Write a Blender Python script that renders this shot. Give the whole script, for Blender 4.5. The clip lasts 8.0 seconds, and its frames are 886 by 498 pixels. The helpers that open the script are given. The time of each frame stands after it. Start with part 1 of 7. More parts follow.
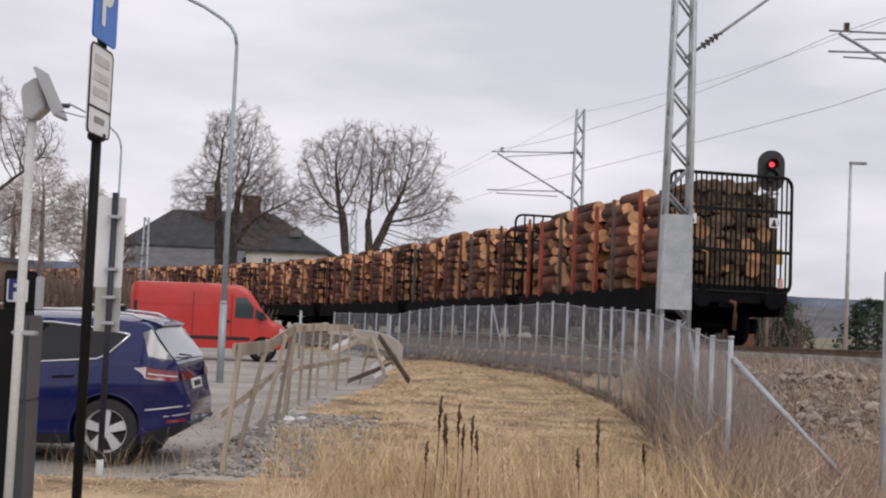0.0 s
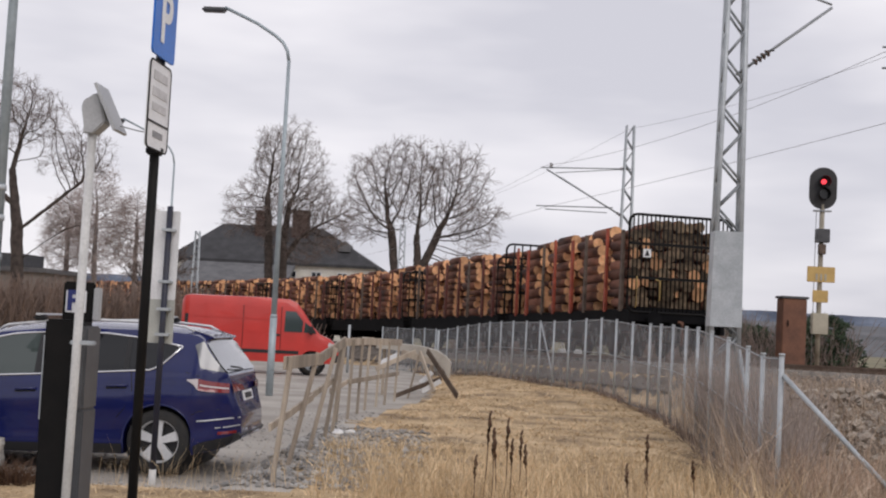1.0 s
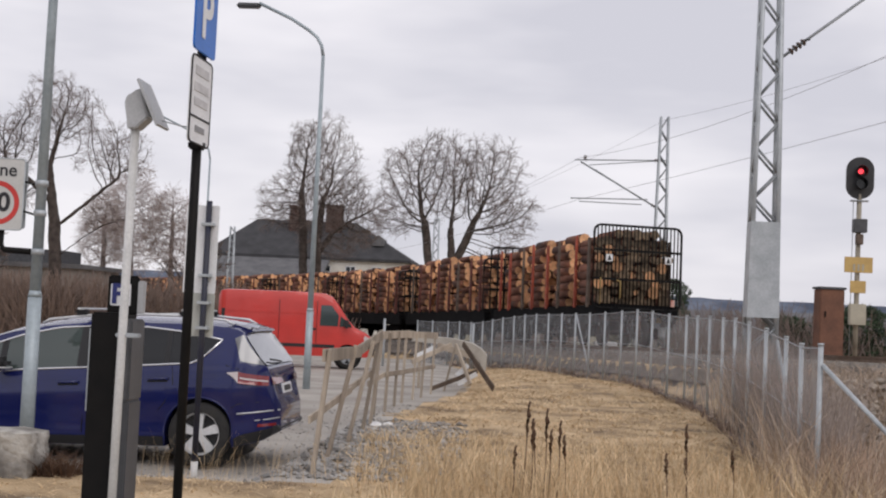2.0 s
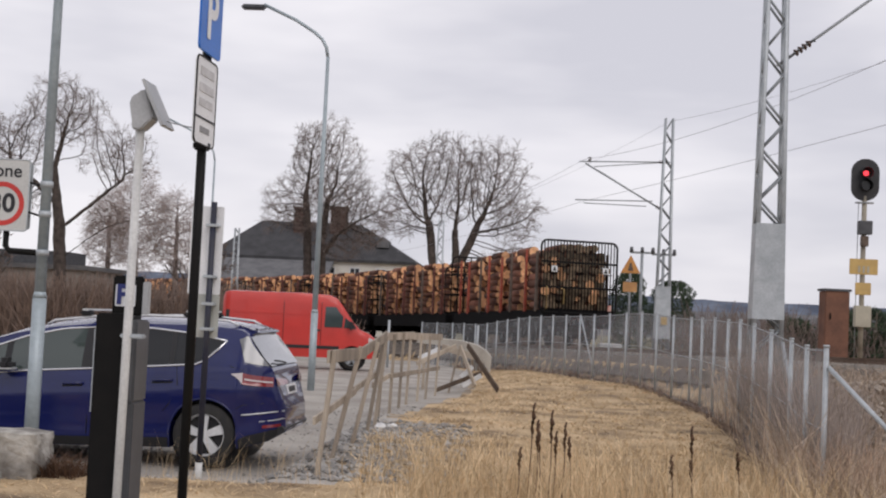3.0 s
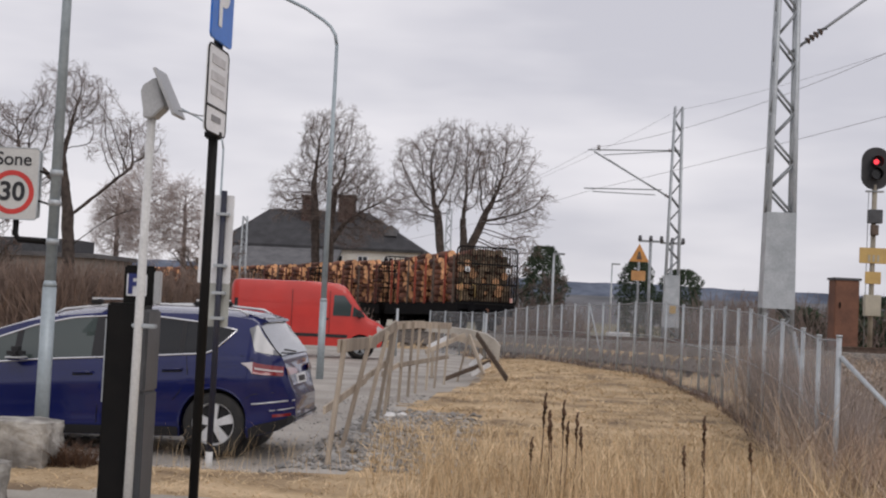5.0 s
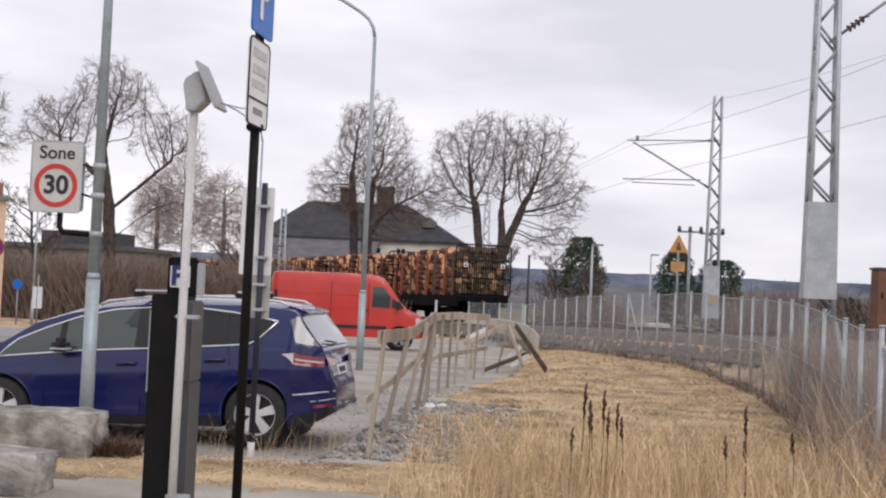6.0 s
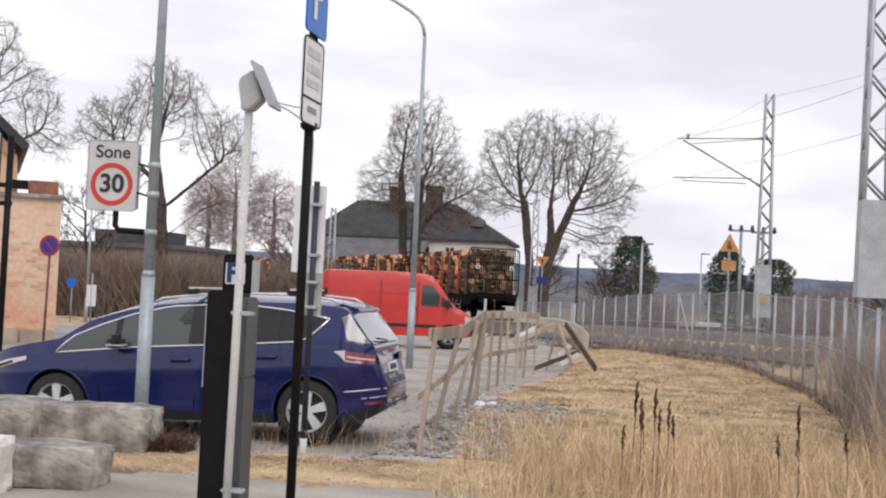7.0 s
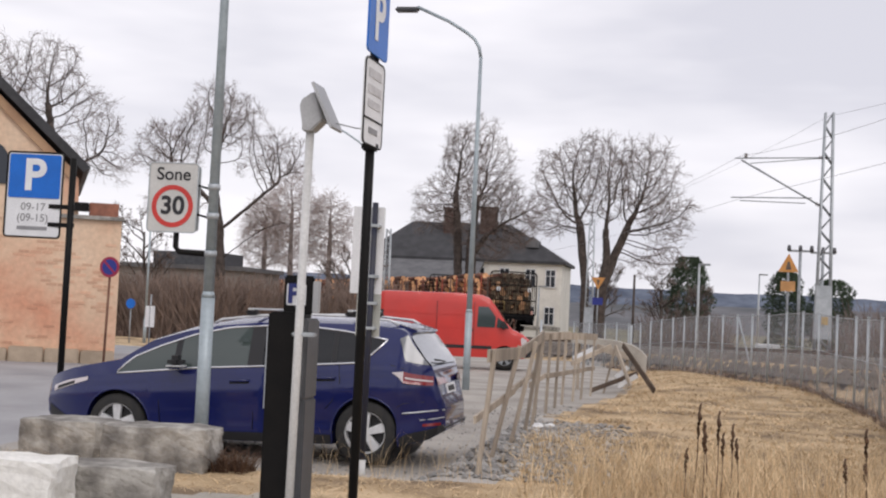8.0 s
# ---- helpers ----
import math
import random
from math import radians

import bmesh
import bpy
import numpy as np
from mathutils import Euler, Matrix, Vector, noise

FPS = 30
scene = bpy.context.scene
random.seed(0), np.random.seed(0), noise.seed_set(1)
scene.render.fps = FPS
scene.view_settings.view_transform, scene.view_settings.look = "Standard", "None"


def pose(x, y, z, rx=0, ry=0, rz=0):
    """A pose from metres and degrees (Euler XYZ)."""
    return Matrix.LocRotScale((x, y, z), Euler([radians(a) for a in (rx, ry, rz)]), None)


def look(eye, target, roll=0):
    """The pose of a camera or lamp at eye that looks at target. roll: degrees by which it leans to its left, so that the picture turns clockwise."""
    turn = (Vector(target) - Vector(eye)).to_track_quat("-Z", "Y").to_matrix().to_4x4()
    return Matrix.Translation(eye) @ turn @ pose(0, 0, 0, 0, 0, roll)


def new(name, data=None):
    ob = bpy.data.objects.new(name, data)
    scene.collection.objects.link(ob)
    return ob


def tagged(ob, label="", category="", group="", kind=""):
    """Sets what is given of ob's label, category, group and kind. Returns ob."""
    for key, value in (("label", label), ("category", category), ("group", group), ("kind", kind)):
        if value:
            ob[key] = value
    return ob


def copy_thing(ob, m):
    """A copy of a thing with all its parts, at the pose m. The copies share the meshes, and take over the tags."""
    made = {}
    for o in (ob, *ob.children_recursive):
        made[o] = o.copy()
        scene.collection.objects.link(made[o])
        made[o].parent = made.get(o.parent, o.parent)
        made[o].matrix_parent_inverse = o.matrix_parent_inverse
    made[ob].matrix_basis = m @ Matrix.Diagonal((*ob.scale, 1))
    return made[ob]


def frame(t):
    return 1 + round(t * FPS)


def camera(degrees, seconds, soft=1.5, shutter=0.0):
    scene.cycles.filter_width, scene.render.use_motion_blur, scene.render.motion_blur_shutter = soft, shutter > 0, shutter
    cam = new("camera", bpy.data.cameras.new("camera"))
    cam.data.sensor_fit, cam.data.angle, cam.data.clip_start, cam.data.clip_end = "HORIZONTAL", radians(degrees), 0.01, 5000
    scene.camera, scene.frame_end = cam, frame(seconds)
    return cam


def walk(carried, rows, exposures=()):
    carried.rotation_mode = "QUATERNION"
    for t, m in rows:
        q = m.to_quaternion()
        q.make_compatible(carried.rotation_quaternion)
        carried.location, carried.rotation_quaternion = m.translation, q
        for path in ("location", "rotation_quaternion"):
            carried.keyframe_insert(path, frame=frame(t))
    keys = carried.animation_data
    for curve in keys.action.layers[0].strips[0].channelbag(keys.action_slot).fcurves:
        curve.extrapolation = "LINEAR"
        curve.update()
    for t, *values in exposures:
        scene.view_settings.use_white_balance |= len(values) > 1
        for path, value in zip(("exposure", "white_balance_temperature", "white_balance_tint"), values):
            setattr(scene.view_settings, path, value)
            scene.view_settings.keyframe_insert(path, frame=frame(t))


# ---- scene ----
cam = camera(38.5, 8.0, soft=2.1)
PATH = [
    (0, (-0.001, -0.027, 1.674), (-0.004, 1.971, 1.765), 2.5),
    (0.5, (0.017, -0.055, 1.663), (-0.041, 1.942, 1.763), 2.7),
    (1, (-0.016, -0.094, 1.663), (-0.096, 1.902, 1.775), 3.0),
    (1.5, (-0.041, -0.146, 1.653), (-0.159, 1.848, 1.752), 2.6),
    (3, (-0.055, -0.133, 1.639), (-0.194, 1.86, 1.741), 2.7),
    (3.5, (-0.062, -0.115, 1.65), (-0.187, 1.88, 1.739), 3.1),
    (4, (-0.07, -0.111, 1.649), (-0.21, 1.882, 1.729), 3.2),
    (5.5, (-0.099, -0.079, 1.649), (-0.26, 1.913, 1.733), 2.4),
    (6, (-0.103, -0.112, 1.641), (-0.312, 1.876, 1.708), 2.6),
    (6.5, (-0.102, -0.17, 1.635), (-0.357, 1.812, 1.695), 2.7),
    (7, (-0.118, -0.16, 1.628), (-0.403, 1.819, 1.69), 2.7),
    (7.5, (-0.136, -0.161, 1.625), (-0.475, 1.809, 1.702), 2.7),
    (8, (-0.164, -0.128, 1.627), (-0.535, 1.836, 1.718), 2.7),
]
walk(cam, [(t, look(eye, target, roll)) for t, eye, target, roll in PATH],
     [(0, -0.05, 6500, 14.5), (1.5, -0.05, 6500, 14.5), (3.0, -0.05, 6500, 14.5), (4.2, -0.06, 6500, 14.5), (5.5, -0.22, 6500, 14.5), (6.0, 0.12, 6500, 14.5), (6.5, 0.29, 6500, 14.5), (7.0, 0.27, 6500, 14.5), (7.5, 0.21, 6500, 14.5), (8.0, 0.12, 6500, 14.5)])

# ---- light ----
def build_world():
    w = bpy.data.worlds.new("overcast_sky")
    scene.world = w
    w.use_nodes = True
    nt = w.node_tree
    nt.nodes.clear()
    out = nt.nodes.new("ShaderNodeOutputWorld")
    bg = nt.nodes.new("ShaderNodeBackground")
    sky = nt.nodes.new("ShaderNodeTexSky")
    sky.sky_type = "NISHITA"
    sky.sun_disc = False
    sky.sun_elevation = radians(42)
    sky.sun_rotation = radians(150)
    dim = nt.nodes.new("ShaderNodeMix")
    dim.data_type = "RGBA"
    dim.blend_type = "MULTIPLY"
    dim.inputs[0].default_value = 1.0
    dim.inputs[7].default_value = (0.08, 0.08, 0.08, 1)
    nt.links.new(sky.outputs[0], dim.inputs[6])
    tc = nt.nodes.new("ShaderNodeTexCoord")
    mp = nt.nodes.new("ShaderNodeMapping")
    mp.inputs["Scale"].default_value = (2.2, 2.2, 9.0)
    nt.links.new(tc.outputs["Generated"], mp.inputs[0])
    no = nt.nodes.new("ShaderNodeTexNoise")
    no.inputs["Scale"].default_value = 1.3
    no.inputs["Detail"].default_value = 4
    no.inputs["Roughness"].default_value = 0.5
    nt.links.new(mp.outputs[0], no.inputs["Vector"])
    ramp = nt.nodes.new("ShaderNodeValToRGB")
    e = ramp.color_ramp.elements
    e[0].position, e[0].color = 0.37, (0.585, 0.595, 0.64, 1)
    e[1].position, e[1].color = 0.63, (0.81, 0.81, 0.83, 1)
    nt.links.new(no.outputs[0], ramp.inputs[0])
    mix = nt.nodes.new("ShaderNodeMix")
    mix.data_type = "RGBA"
    mix.inputs[0].default_value = 0.95
    nt.links.new(dim.outputs[2], mix.inputs[6])
    nt.links.new(ramp.outputs[0], mix.inputs[7])
    nt.links.new(mix.outputs[2], bg.inputs[0])
    bg.inputs[1].default_value = 1.16
    nt.links.new(bg.outputs[0], out.inputs[0])


build_world()
sun = new("sun", bpy.data.lights.new("sun", "SUN"))
sun.data.energy, sun.data.angle, sun.data.color = 0.9, radians(35), (1.0, 0.96, 0.9)
sun.matrix_basis = look((22.3, -28.6, 40.1), (0, 10, 0))


# ---- materials ----
def mat(name, c1, c2=None, scale=8.0, rough=0.8, metal=0.0, bump=0.0, c3=None, fine=60.0, spec=0.4, stretch=(1, 1, 1), vary=0.0, coat=0.0, island=False):
    m = bpy.data.materials.new(name)
    m.use_nodes = True
    nt = m.node_tree
    b = nt.nodes["Principled BSDF"]
    b.inputs["Roughness"].default_value = rough
    b.inputs["Metallic"].default_value = metal
    b.inputs["Specular IOR Level"].default_value = spec
    b.inputs["Coat Weight"].default_value = coat
    c2 = c2 or tuple(v * 0.8 for v in c1)
    tc = nt.nodes.new("ShaderNodeTexCoord")
    mp = nt.nodes.new("ShaderNodeMapping")
    mp.inputs["Scale"].default_value = stretch
    nt.links.new(tc.outputs["Object"], mp.inputs[0])
    big = nt.nodes.new("ShaderNodeTexNoise")
    big.inputs["Scale"].default_value = scale
    big.inputs["Detail"].default_value = 5
    nt.links.new(mp.outputs[0], big.inputs["Vector"])
    ramp = nt.nodes.new("ShaderNodeValToRGB")
    e = ramp.color_ramp.elements
    e[0].position, e[0].color = 0.35, (*c2, 1)
    e[1].position, e[1].color = 0.65, (*c1, 1)
    if c3:
        k = ramp.color_ramp.elements.new(0.5)
        k.color = (*c3, 1)
    nt.links.new(big.outputs[0], ramp.inputs[0])
    small = nt.nodes.new("ShaderNodeTexNoise")
    small.inputs["Scale"].default_value = fine
    small.inputs["Detail"].default_value = 4
    nt.links.new(mp.outputs[0], small.inputs["Vector"])
    grain = nt.nodes.new("ShaderNodeMapRange")
    grain.inputs[3].default_value = 0.78
    grain.inputs[4].default_value = 1.22
    nt.links.new(small.outputs[0], grain.inputs[0])
    value = grain.outputs[0]
    if vary:
        if island:
            src = nt.nodes.new("ShaderNodeNewGeometry").outputs["Random Per Island"]
        else:
            src = nt.nodes.new("ShaderNodeObjectInfo").outputs["Random"]
        rng = nt.nodes.new("ShaderNodeMapRange")
        rng.inputs[3].default_value = 1 - vary
        rng.inputs[4].default_value = 1 + vary
        nt.links.new(src, rng.inputs[0])
        mul = nt.nodes.new("ShaderNodeMath")
        mul.operation = "MULTIPLY"
        nt.links.new(value, mul.inputs[0])
        nt.links.new(rng.outputs[0], mul.inputs[1])
        value = mul.outputs[0]
    hsv = nt.nodes.new("ShaderNodeHueSaturation")
    nt.links.new(ramp.outputs[0], hsv.inputs["Color"])
    nt.links.new(value, hsv.inputs["Value"])
    nt.links.new(hsv.outputs[0], b.inputs["Base Color"])
    if bump:
        bp = nt.nodes.new("ShaderNodeBump")
        bp.inputs["Strength"].default_value = bump
        bp.inputs["Distance"].default_value = 0.02
        nt.links.new(small.outputs[0], bp.inputs["Height"])
        nt.links.new(bp.outputs[0], b.inputs["Normal"])
    return m


def plain(name, c, rough=0.5, metal=0.0, emit=0.0, coat=0.0):
    m = bpy.data.materials.new(name)
    m.use_nodes = True
    b = m.node_tree.nodes["Principled BSDF"]
    b.inputs["Base Color"].default_value = (*c, 1)
    b.inputs["Roughness"].default_value = rough
    b.inputs["Metallic"].default_value = metal
    b.inputs["Coat Weight"].default_value = coat
    if emit:
        b.inputs["Emission Color"].default_value = (*c, 1)
        b.inputs["Emission Strength"].default_value = emit
    return m


def mesh_screen(name, c, cover, scale):
    """Woven wire too fine to model: a share of each cell is wire, the rest is open."""
    m = mat(name, c, None, 3.0, 0.5, 0.6, fine=40)
    nt = m.node_tree
    b = nt.nodes["Principled BSDF"]
    tr = nt.nodes.new("ShaderNodeBsdfTransparent")
    mx = nt.nodes.new("ShaderNodeMixShader")
    no = nt.nodes.new("ShaderNodeTexNoise")
    no.inputs["Scale"].default_value = scale
    tc = nt.nodes.new("ShaderNodeTexCoord")
    nt.links.new(tc.outputs["Object"], no.inputs["Vector"])
    mr = nt.nodes.new("ShaderNodeMapRange")
    mr.inputs[1].default_value, mr.inputs[2].default_value = 0.3, 0.7
    mr.inputs[3].default_value, mr.inputs[4].default_value = cover * 0.8, cover * 1.2
    nt.links.new(no.outputs[0], mr.inputs[0])
    nt.links.new(mr.outputs[0], mx.inputs[0])
    nt.links.new(tr.outputs[0], mx.inputs[1])
    nt.links.new(b.outputs[0], mx.inputs[2])
    nt.links.new(mx.outputs[0], nt.nodes["Material Output"].inputs[0])
    return m


M_GRASS = mat("dry_grass_soil", (0.60, 0.45, 0.28), (0.20, 0.14, 0.085), 1.1, 0.95, bump=1.0, c3=(0.43, 0.31, 0.18), fine=26)
M_GRAVEL = mat("grey_gravel", (0.43, 0.40, 0.36), (0.29, 0.265, 0.235), 0.7, 0.92, bump=0.9, fine=28)
M_ASPHALT = mat("worn_asphalt", (0.36, 0.36, 0.37), (0.25, 0.25, 0.26), 0.5, 0.7, bump=0.3, fine=50)
M_PATH = mat("pale_gravel_path", (0.42, 0.39, 0.34), (0.30, 0.27, 0.23), 1.2, 0.95, bump=0.6, fine=35)
M_BANK = mat("stony_bank", (0.42, 0.345, 0.26), (0.16, 0.122, 0.09), 1.4, 0.95, bump=1.0, c3=(0.31, 0.235, 0.165), fine=14)
M_FIELD = mat("far_field", (0.24, 0.21, 0.12), (0.13, 0.12, 0.08), 0.05, 0.95, fine=1.5)
M_BALLAST = mat("track_ballast", (0.20, 0.17, 0.145), (0.10, 0.085, 0.07), 3.0, 0.95, bump=1.0, fine=22)
M_RAIL = mat("rusty_rail_steel", (0.22, 0.16, 0.12), (0.14, 0.09, 0.06), 4, 0.5, 0.6)
M_SLEEPER = mat("concrete_sleeper", (0.34, 0.32, 0.29), (0.24, 0.22, 0.2), 3, 0.9, bump=0.3)
M_GALV = mat("galvanised_steel", (0.50, 0.53, 0.55), (0.38, 0.41, 0.43), 3.5, 0.5, 0.35, fine=30)
M_GALVD = mat("weathered_galvanised_steel", (0.36, 0.38, 0.40), (0.25, 0.27, 0.28), 5, 0.6, 0.35, fine=30)
M_MESHW = mesh_screen("fence_wire_mesh", (0.44, 0.46, 0.48), 0.37, 3.0)
M_BLACK = mat("black_painted_steel", (0.007, 0.0068, 0.007), (0.011, 0.010, 0.0095), 6, 0.5, 0.0, spec=0.14)
M_WAGON = mat("near_black_wagon_steel", (0.009, 0.009, 0.010), (0.005, 0.005, 0.006), 2.5, 0.9, 0.0, spec=0.1)
M_STAKE_R = mat("red_painted_stake", (0.42, 0.085, 0.045), (0.22, 0.05, 0.03), 4, 0.65)
M_TAILB = mat("faded_red_white_board", (0.62, 0.40, 0.34), (0.45, 0.14, 0.10), 9, 0.6)
M_STAKE_B = mat("brown_weathered_stake", (0.15, 0.11, 0.085), (0.07, 0.05, 0.04), 4, 0.7)
M_STAKE_D = mat("dark_red_brown_stake", (0.15, 0.042, 0.032), (0.07, 0.026, 0.02), 4, 0.7)
M_BARK1 = mat("pine_log_bark", (0.22, 0.095, 0.06), (0.06, 0.030, 0.024), 3.5, 0.92, bump=0.8, fine=26, stretch=(1, 0.25, 1), vary=0.45)
M_CUT1 = mat("sawn_log_end_single", (0.84, 0.48, 0.255), (0.60, 0.31, 0.155), 5, 0.85, fine=20, vary=0.28)
# Log ends behind the end cage: greyed, with the cage's shade in the colour.
M_CUTG = mat("greyed_shaded_log_end", (0.27, 0.195, 0.125), (0.085, 0.064, 0.046), 4, 0.9, fine=20, vary=0.6)
M_BRANCH = mat("bare_tree_bark", (0.095, 0.076, 0.066), (0.045, 0.036, 0.032), 3, 0.95, bump=0.5)
M_TWIG = mat("bare_twigs", (0.22, 0.175, 0.155), (0.14, 0.11, 0.098), 2, 0.95)
M_BIRCH = mat("birch_twigs", (0.46, 0.39, 0.365), (0.33, 0.275, 0.255), 2, 0.95)
M_BIRCHB = mat("birch_bark", (0.30, 0.26, 0.24), (0.18, 0.15, 0.14), 2, 0.9, bump=0.4)
M_HEDGE = mat("leafless_hedge_twigs", (0.27, 0.20, 0.165), (0.14, 0.105, 0.088), 1.5, 0.95)
M_NEEDLE = mat("pine_needles", (0.045, 0.07, 0.035), (0.02, 0.032, 0.018), 0.8, 0.9, vary=0.4, island=True)
M_STRAW = mat("dry_straw", (0.70, 0.54, 0.345), (0.50, 0.37, 0.22), 1.5, 0.9, vary=0.35, island=True)
M_STRAWD = mat("brown_dead_weeds", (0.54, 0.43, 0.335), (0.36, 0.28, 0.21), 1.5, 0.95, vary=0.4, island=True)
M_SHRUB = mat("grey_brown_shrub_twigs", (0.40, 0.335, 0.30), (0.25, 0.21, 0.185), 2, 0.95, vary=0.3, island=True)
M_SHRUB2 = mat("reddish_bramble", (0.56, 0.40, 0.29), (0.36, 0.25, 0.18), 2, 0.95, vary=0.35, island=True)
M_WEED = mat("dark_seed_heads", (0.13, 0.075, 0.045), (0.08, 0.045, 0.03), 8, 0.95)
M_WOOD = mat("weathered_grey_wood", (0.45, 0.385, 0.31), (0.27, 0.225, 0.18), 3, 0.9, bump=0.5, fine=40, stretch=(1, 1, 0.15), vary=0.2)
M_WOODD = mat("dark_rotten_wood", (0.13, 0.095, 0.07), (0.07, 0.05, 0.04), 3, 0.9, bump=0.5)
M_CONC = mat("rough_grey_stone", (0.46, 0.44, 0.40), (0.15, 0.14, 0.128), 3.4, 0.9, bump=1.0, c3=(0.28, 0.265, 0.24), fine=18)
M_CONCW = mat("chipped_white_paint_stone", (0.82, 0.81, 0.77), (0.60, 0.58, 0.53), 2.2, 0.85, bump=0.5, fine=20)
M_BRICKW = mat("washed_brick_wall", (0.74, 0.57, 0.42), (0.62, 0.30, 0.19), 0.34, 0.9, bump=0.4, c3=(0.70, 0.50, 0.35), fine=9)
M_ROOF = mat("dark_slate_roof", (0.058, 0.058, 0.062), (0.036, 0.036, 0.039), 1.0, 0.8, bump=0.4, fine=8)
M_ROOFL = mat("grey_lower_roof", (0.15, 0.15, 0.155), (0.10, 0.10, 0.105), 1.0, 0.8, bump=0.4, fine=8)
M_WHITEW = mat("white_plaster", (0.74, 0.72, 0.66), (0.62, 0.60, 0.55), 0.8, 0.85, fine=8)
M_CHIM = mat("chimney_brick", (0.10, 0.06, 0.05), (0.06, 0.04, 0.035), 2, 0.9, fine=12)
M_RUST = mat("rusty_brown_cabinet", (0.20, 0.095, 0.06), (0.13, 0.065, 0.045), 2.2, 0.8, fine=20)
M_YELLOW = mat("faded_yellow_sign", (0.62, 0.43, 0.16), (0.50, 0.34, 0.13), 3, 0.6)
M_ORANGE = mat("orange_warning_sign", (0.66, 0.31, 0.09), (0.52, 0.24, 0.07), 3, 0.5)
M_SIGNW = mat("white_sign_enamel", (0.80, 0.81, 0.82), (0.70, 0.71, 0.72), 3, 0.45)
M_SIGNB = mat("blue_sign_enamel", (0.008, 0.15, 0.60), (0.008, 0.13, 0.52), 3, 0.4)
M_SIGNR = mat("red_sign_enamel", (0.62, 0.055, 0.045), (0.52, 0.045, 0.04), 3, 0.4)
M_INK = mat("black_lettering", (0.03, 0.03, 0.035), None, 5, 0.6)
M_GREYTXT = mat("grey_lettering", (0.30, 0.30, 0.31), None, 5, 0.6)
M_PALE = mat("pale_grey_green_plate", (0.46, 0.47, 0.43), (0.38, 0.39, 0.36), 3, 0.6)
M_NAVYP = mat("dark_blue_post_paint", (0.018, 0.022, 0.045), (0.03, 0.03, 0.04), 5, 0.45)
M_POLEW = mat("off_white_pole_paint", (0.66, 0.66, 0.64), (0.54, 0.54, 0.53), 4, 0.5)
M_LGREY = mat("light_grey_plastic", (0.46, 0.47, 0.48), (0.40, 0.41, 0.42), 4, 0.5)
M_DGREY = mat("dark_grey_cabinet", (0.085, 0.088, 0.095), (0.06, 0.062, 0.068), 4, 0.5)
M_CARB = mat("deep_blue_car_paint", (0.002, 0.0075, 0.088), (0.002, 0.0065, 0.078), 3, 0.45, 0.0, coat=1.0, spec=0.2)
M_VANR = mat("faded_red_van_paint", (0.60, 0.045, 0.035), (0.52, 0.04, 0.032), 1.4, 0.4, coat=0.4)
M_TRIM = plain("black_plastic_trim", (0.015, 0.015, 0.017), 0.6)
M_TYRE = mat("tyre_rubber", (0.022, 0.022, 0.023), (0.035, 0.033, 0.03), 8, 0.85)
M_ALLOY = mat("silver_alloy", (0.72, 0.73, 0.74), (0.62, 0.63, 0.64), 6, 0.4, 0.35)
M_CHROME = plain("chrome_strip", (0.8, 0.8, 0.82), 0.15, 1.0)
# Grey base and a share of metal stand in for the sky's reflection.
M_GLASSR = plain("reflecting_rear_glass", (0.20, 0.205, 0.215), 0.16, 0.3, coat=0.8)
M_LAMPR = plain("red_tail_lamp_plastic", (0.22, 0.015, 0.02), 0.15, coat=1.0)
M_LAMPW = plain("clear_lamp_plastic", (0.62, 0.56, 0.57), 0.15, coat=1.0)
M_SIGLIT = plain("lit_red_signal_lens", (1.0, 0.05, 0.07), 0.3, emit=1.6)
M_SIGOFF = plain("unlit_signal_lens", (0.01, 0.01, 0.012), 0.2)
M_SIGHEAD = mat("dark_signal_board", (0.032, 0.033, 0.036), (0.045, 0.045, 0.048), 4, 0.65)
M_WIRE = plain("grey_catenary_wire", (0.26, 0.26, 0.27), 0.5, 0.4)
M_INSUL = mat("brown_insulator", (0.10, 0.06, 0.045), None, 5, 0.35)
M_STONE = mat("loose_grey_stones", (0.38, 0.37, 0.35), (0.20, 0.19, 0.18), 4, 0.92, bump=0.6, vary=0.35, island=True)
M_STONEB = mat("brown_grey_stones", (0.50, 0.44, 0.37), (0.24, 0.205, 0.17), 4, 0.92, bump=0.6, vary=0.4, island=True)
M_PAPER = mat("white_litter", (0.8, 0.8, 0.79), (0.65, 0.65, 0.66), 9, 0.7)
# Both hill colours have the distance haze mixed in as blue-grey.
M_HILL = mat("haze_tinted_hill", (0.17, 0.195, 0.245), (0.085, 0.10, 0.135), 0.02, 1.0, fine=0.12, spec=0.0)
M_HILL2 = mat("haze_tinted_slope", (0.19, 0.19, 0.20), (0.12, 0.125, 0.13), 0.02, 1.0, fine=0.2, spec=0.0)
M_SNOW = mat("pale_distant_houses", (0.5, 0.5, 0.52), (0.35, 0.35, 0.37), 0.1, 0.9)


# ---- mesh helpers ----
def finish(bm, name, material, smooth=False):
    me = bpy.data.meshes.new(name)
    if smooth:
        for f in bm.faces:
            f.smooth = True
    bm.to_mesh(me)
    bm.free()
    if smooth:
        me.set_sharp_from_angle(angle=radians(32))
    for m in material if isinstance(material, (list, tuple)) else [material]:
        me.materials.append(m)
    return me


def part(name, bm, material, parent=None, label="", smooth=False, m=None):
    ob = new(name, finish(bm, name, material, smooth))
    if parent:
        ob.parent = parent
    if m:
        ob.matrix_basis = m
    if label:
        ob["label"] = label
    return ob


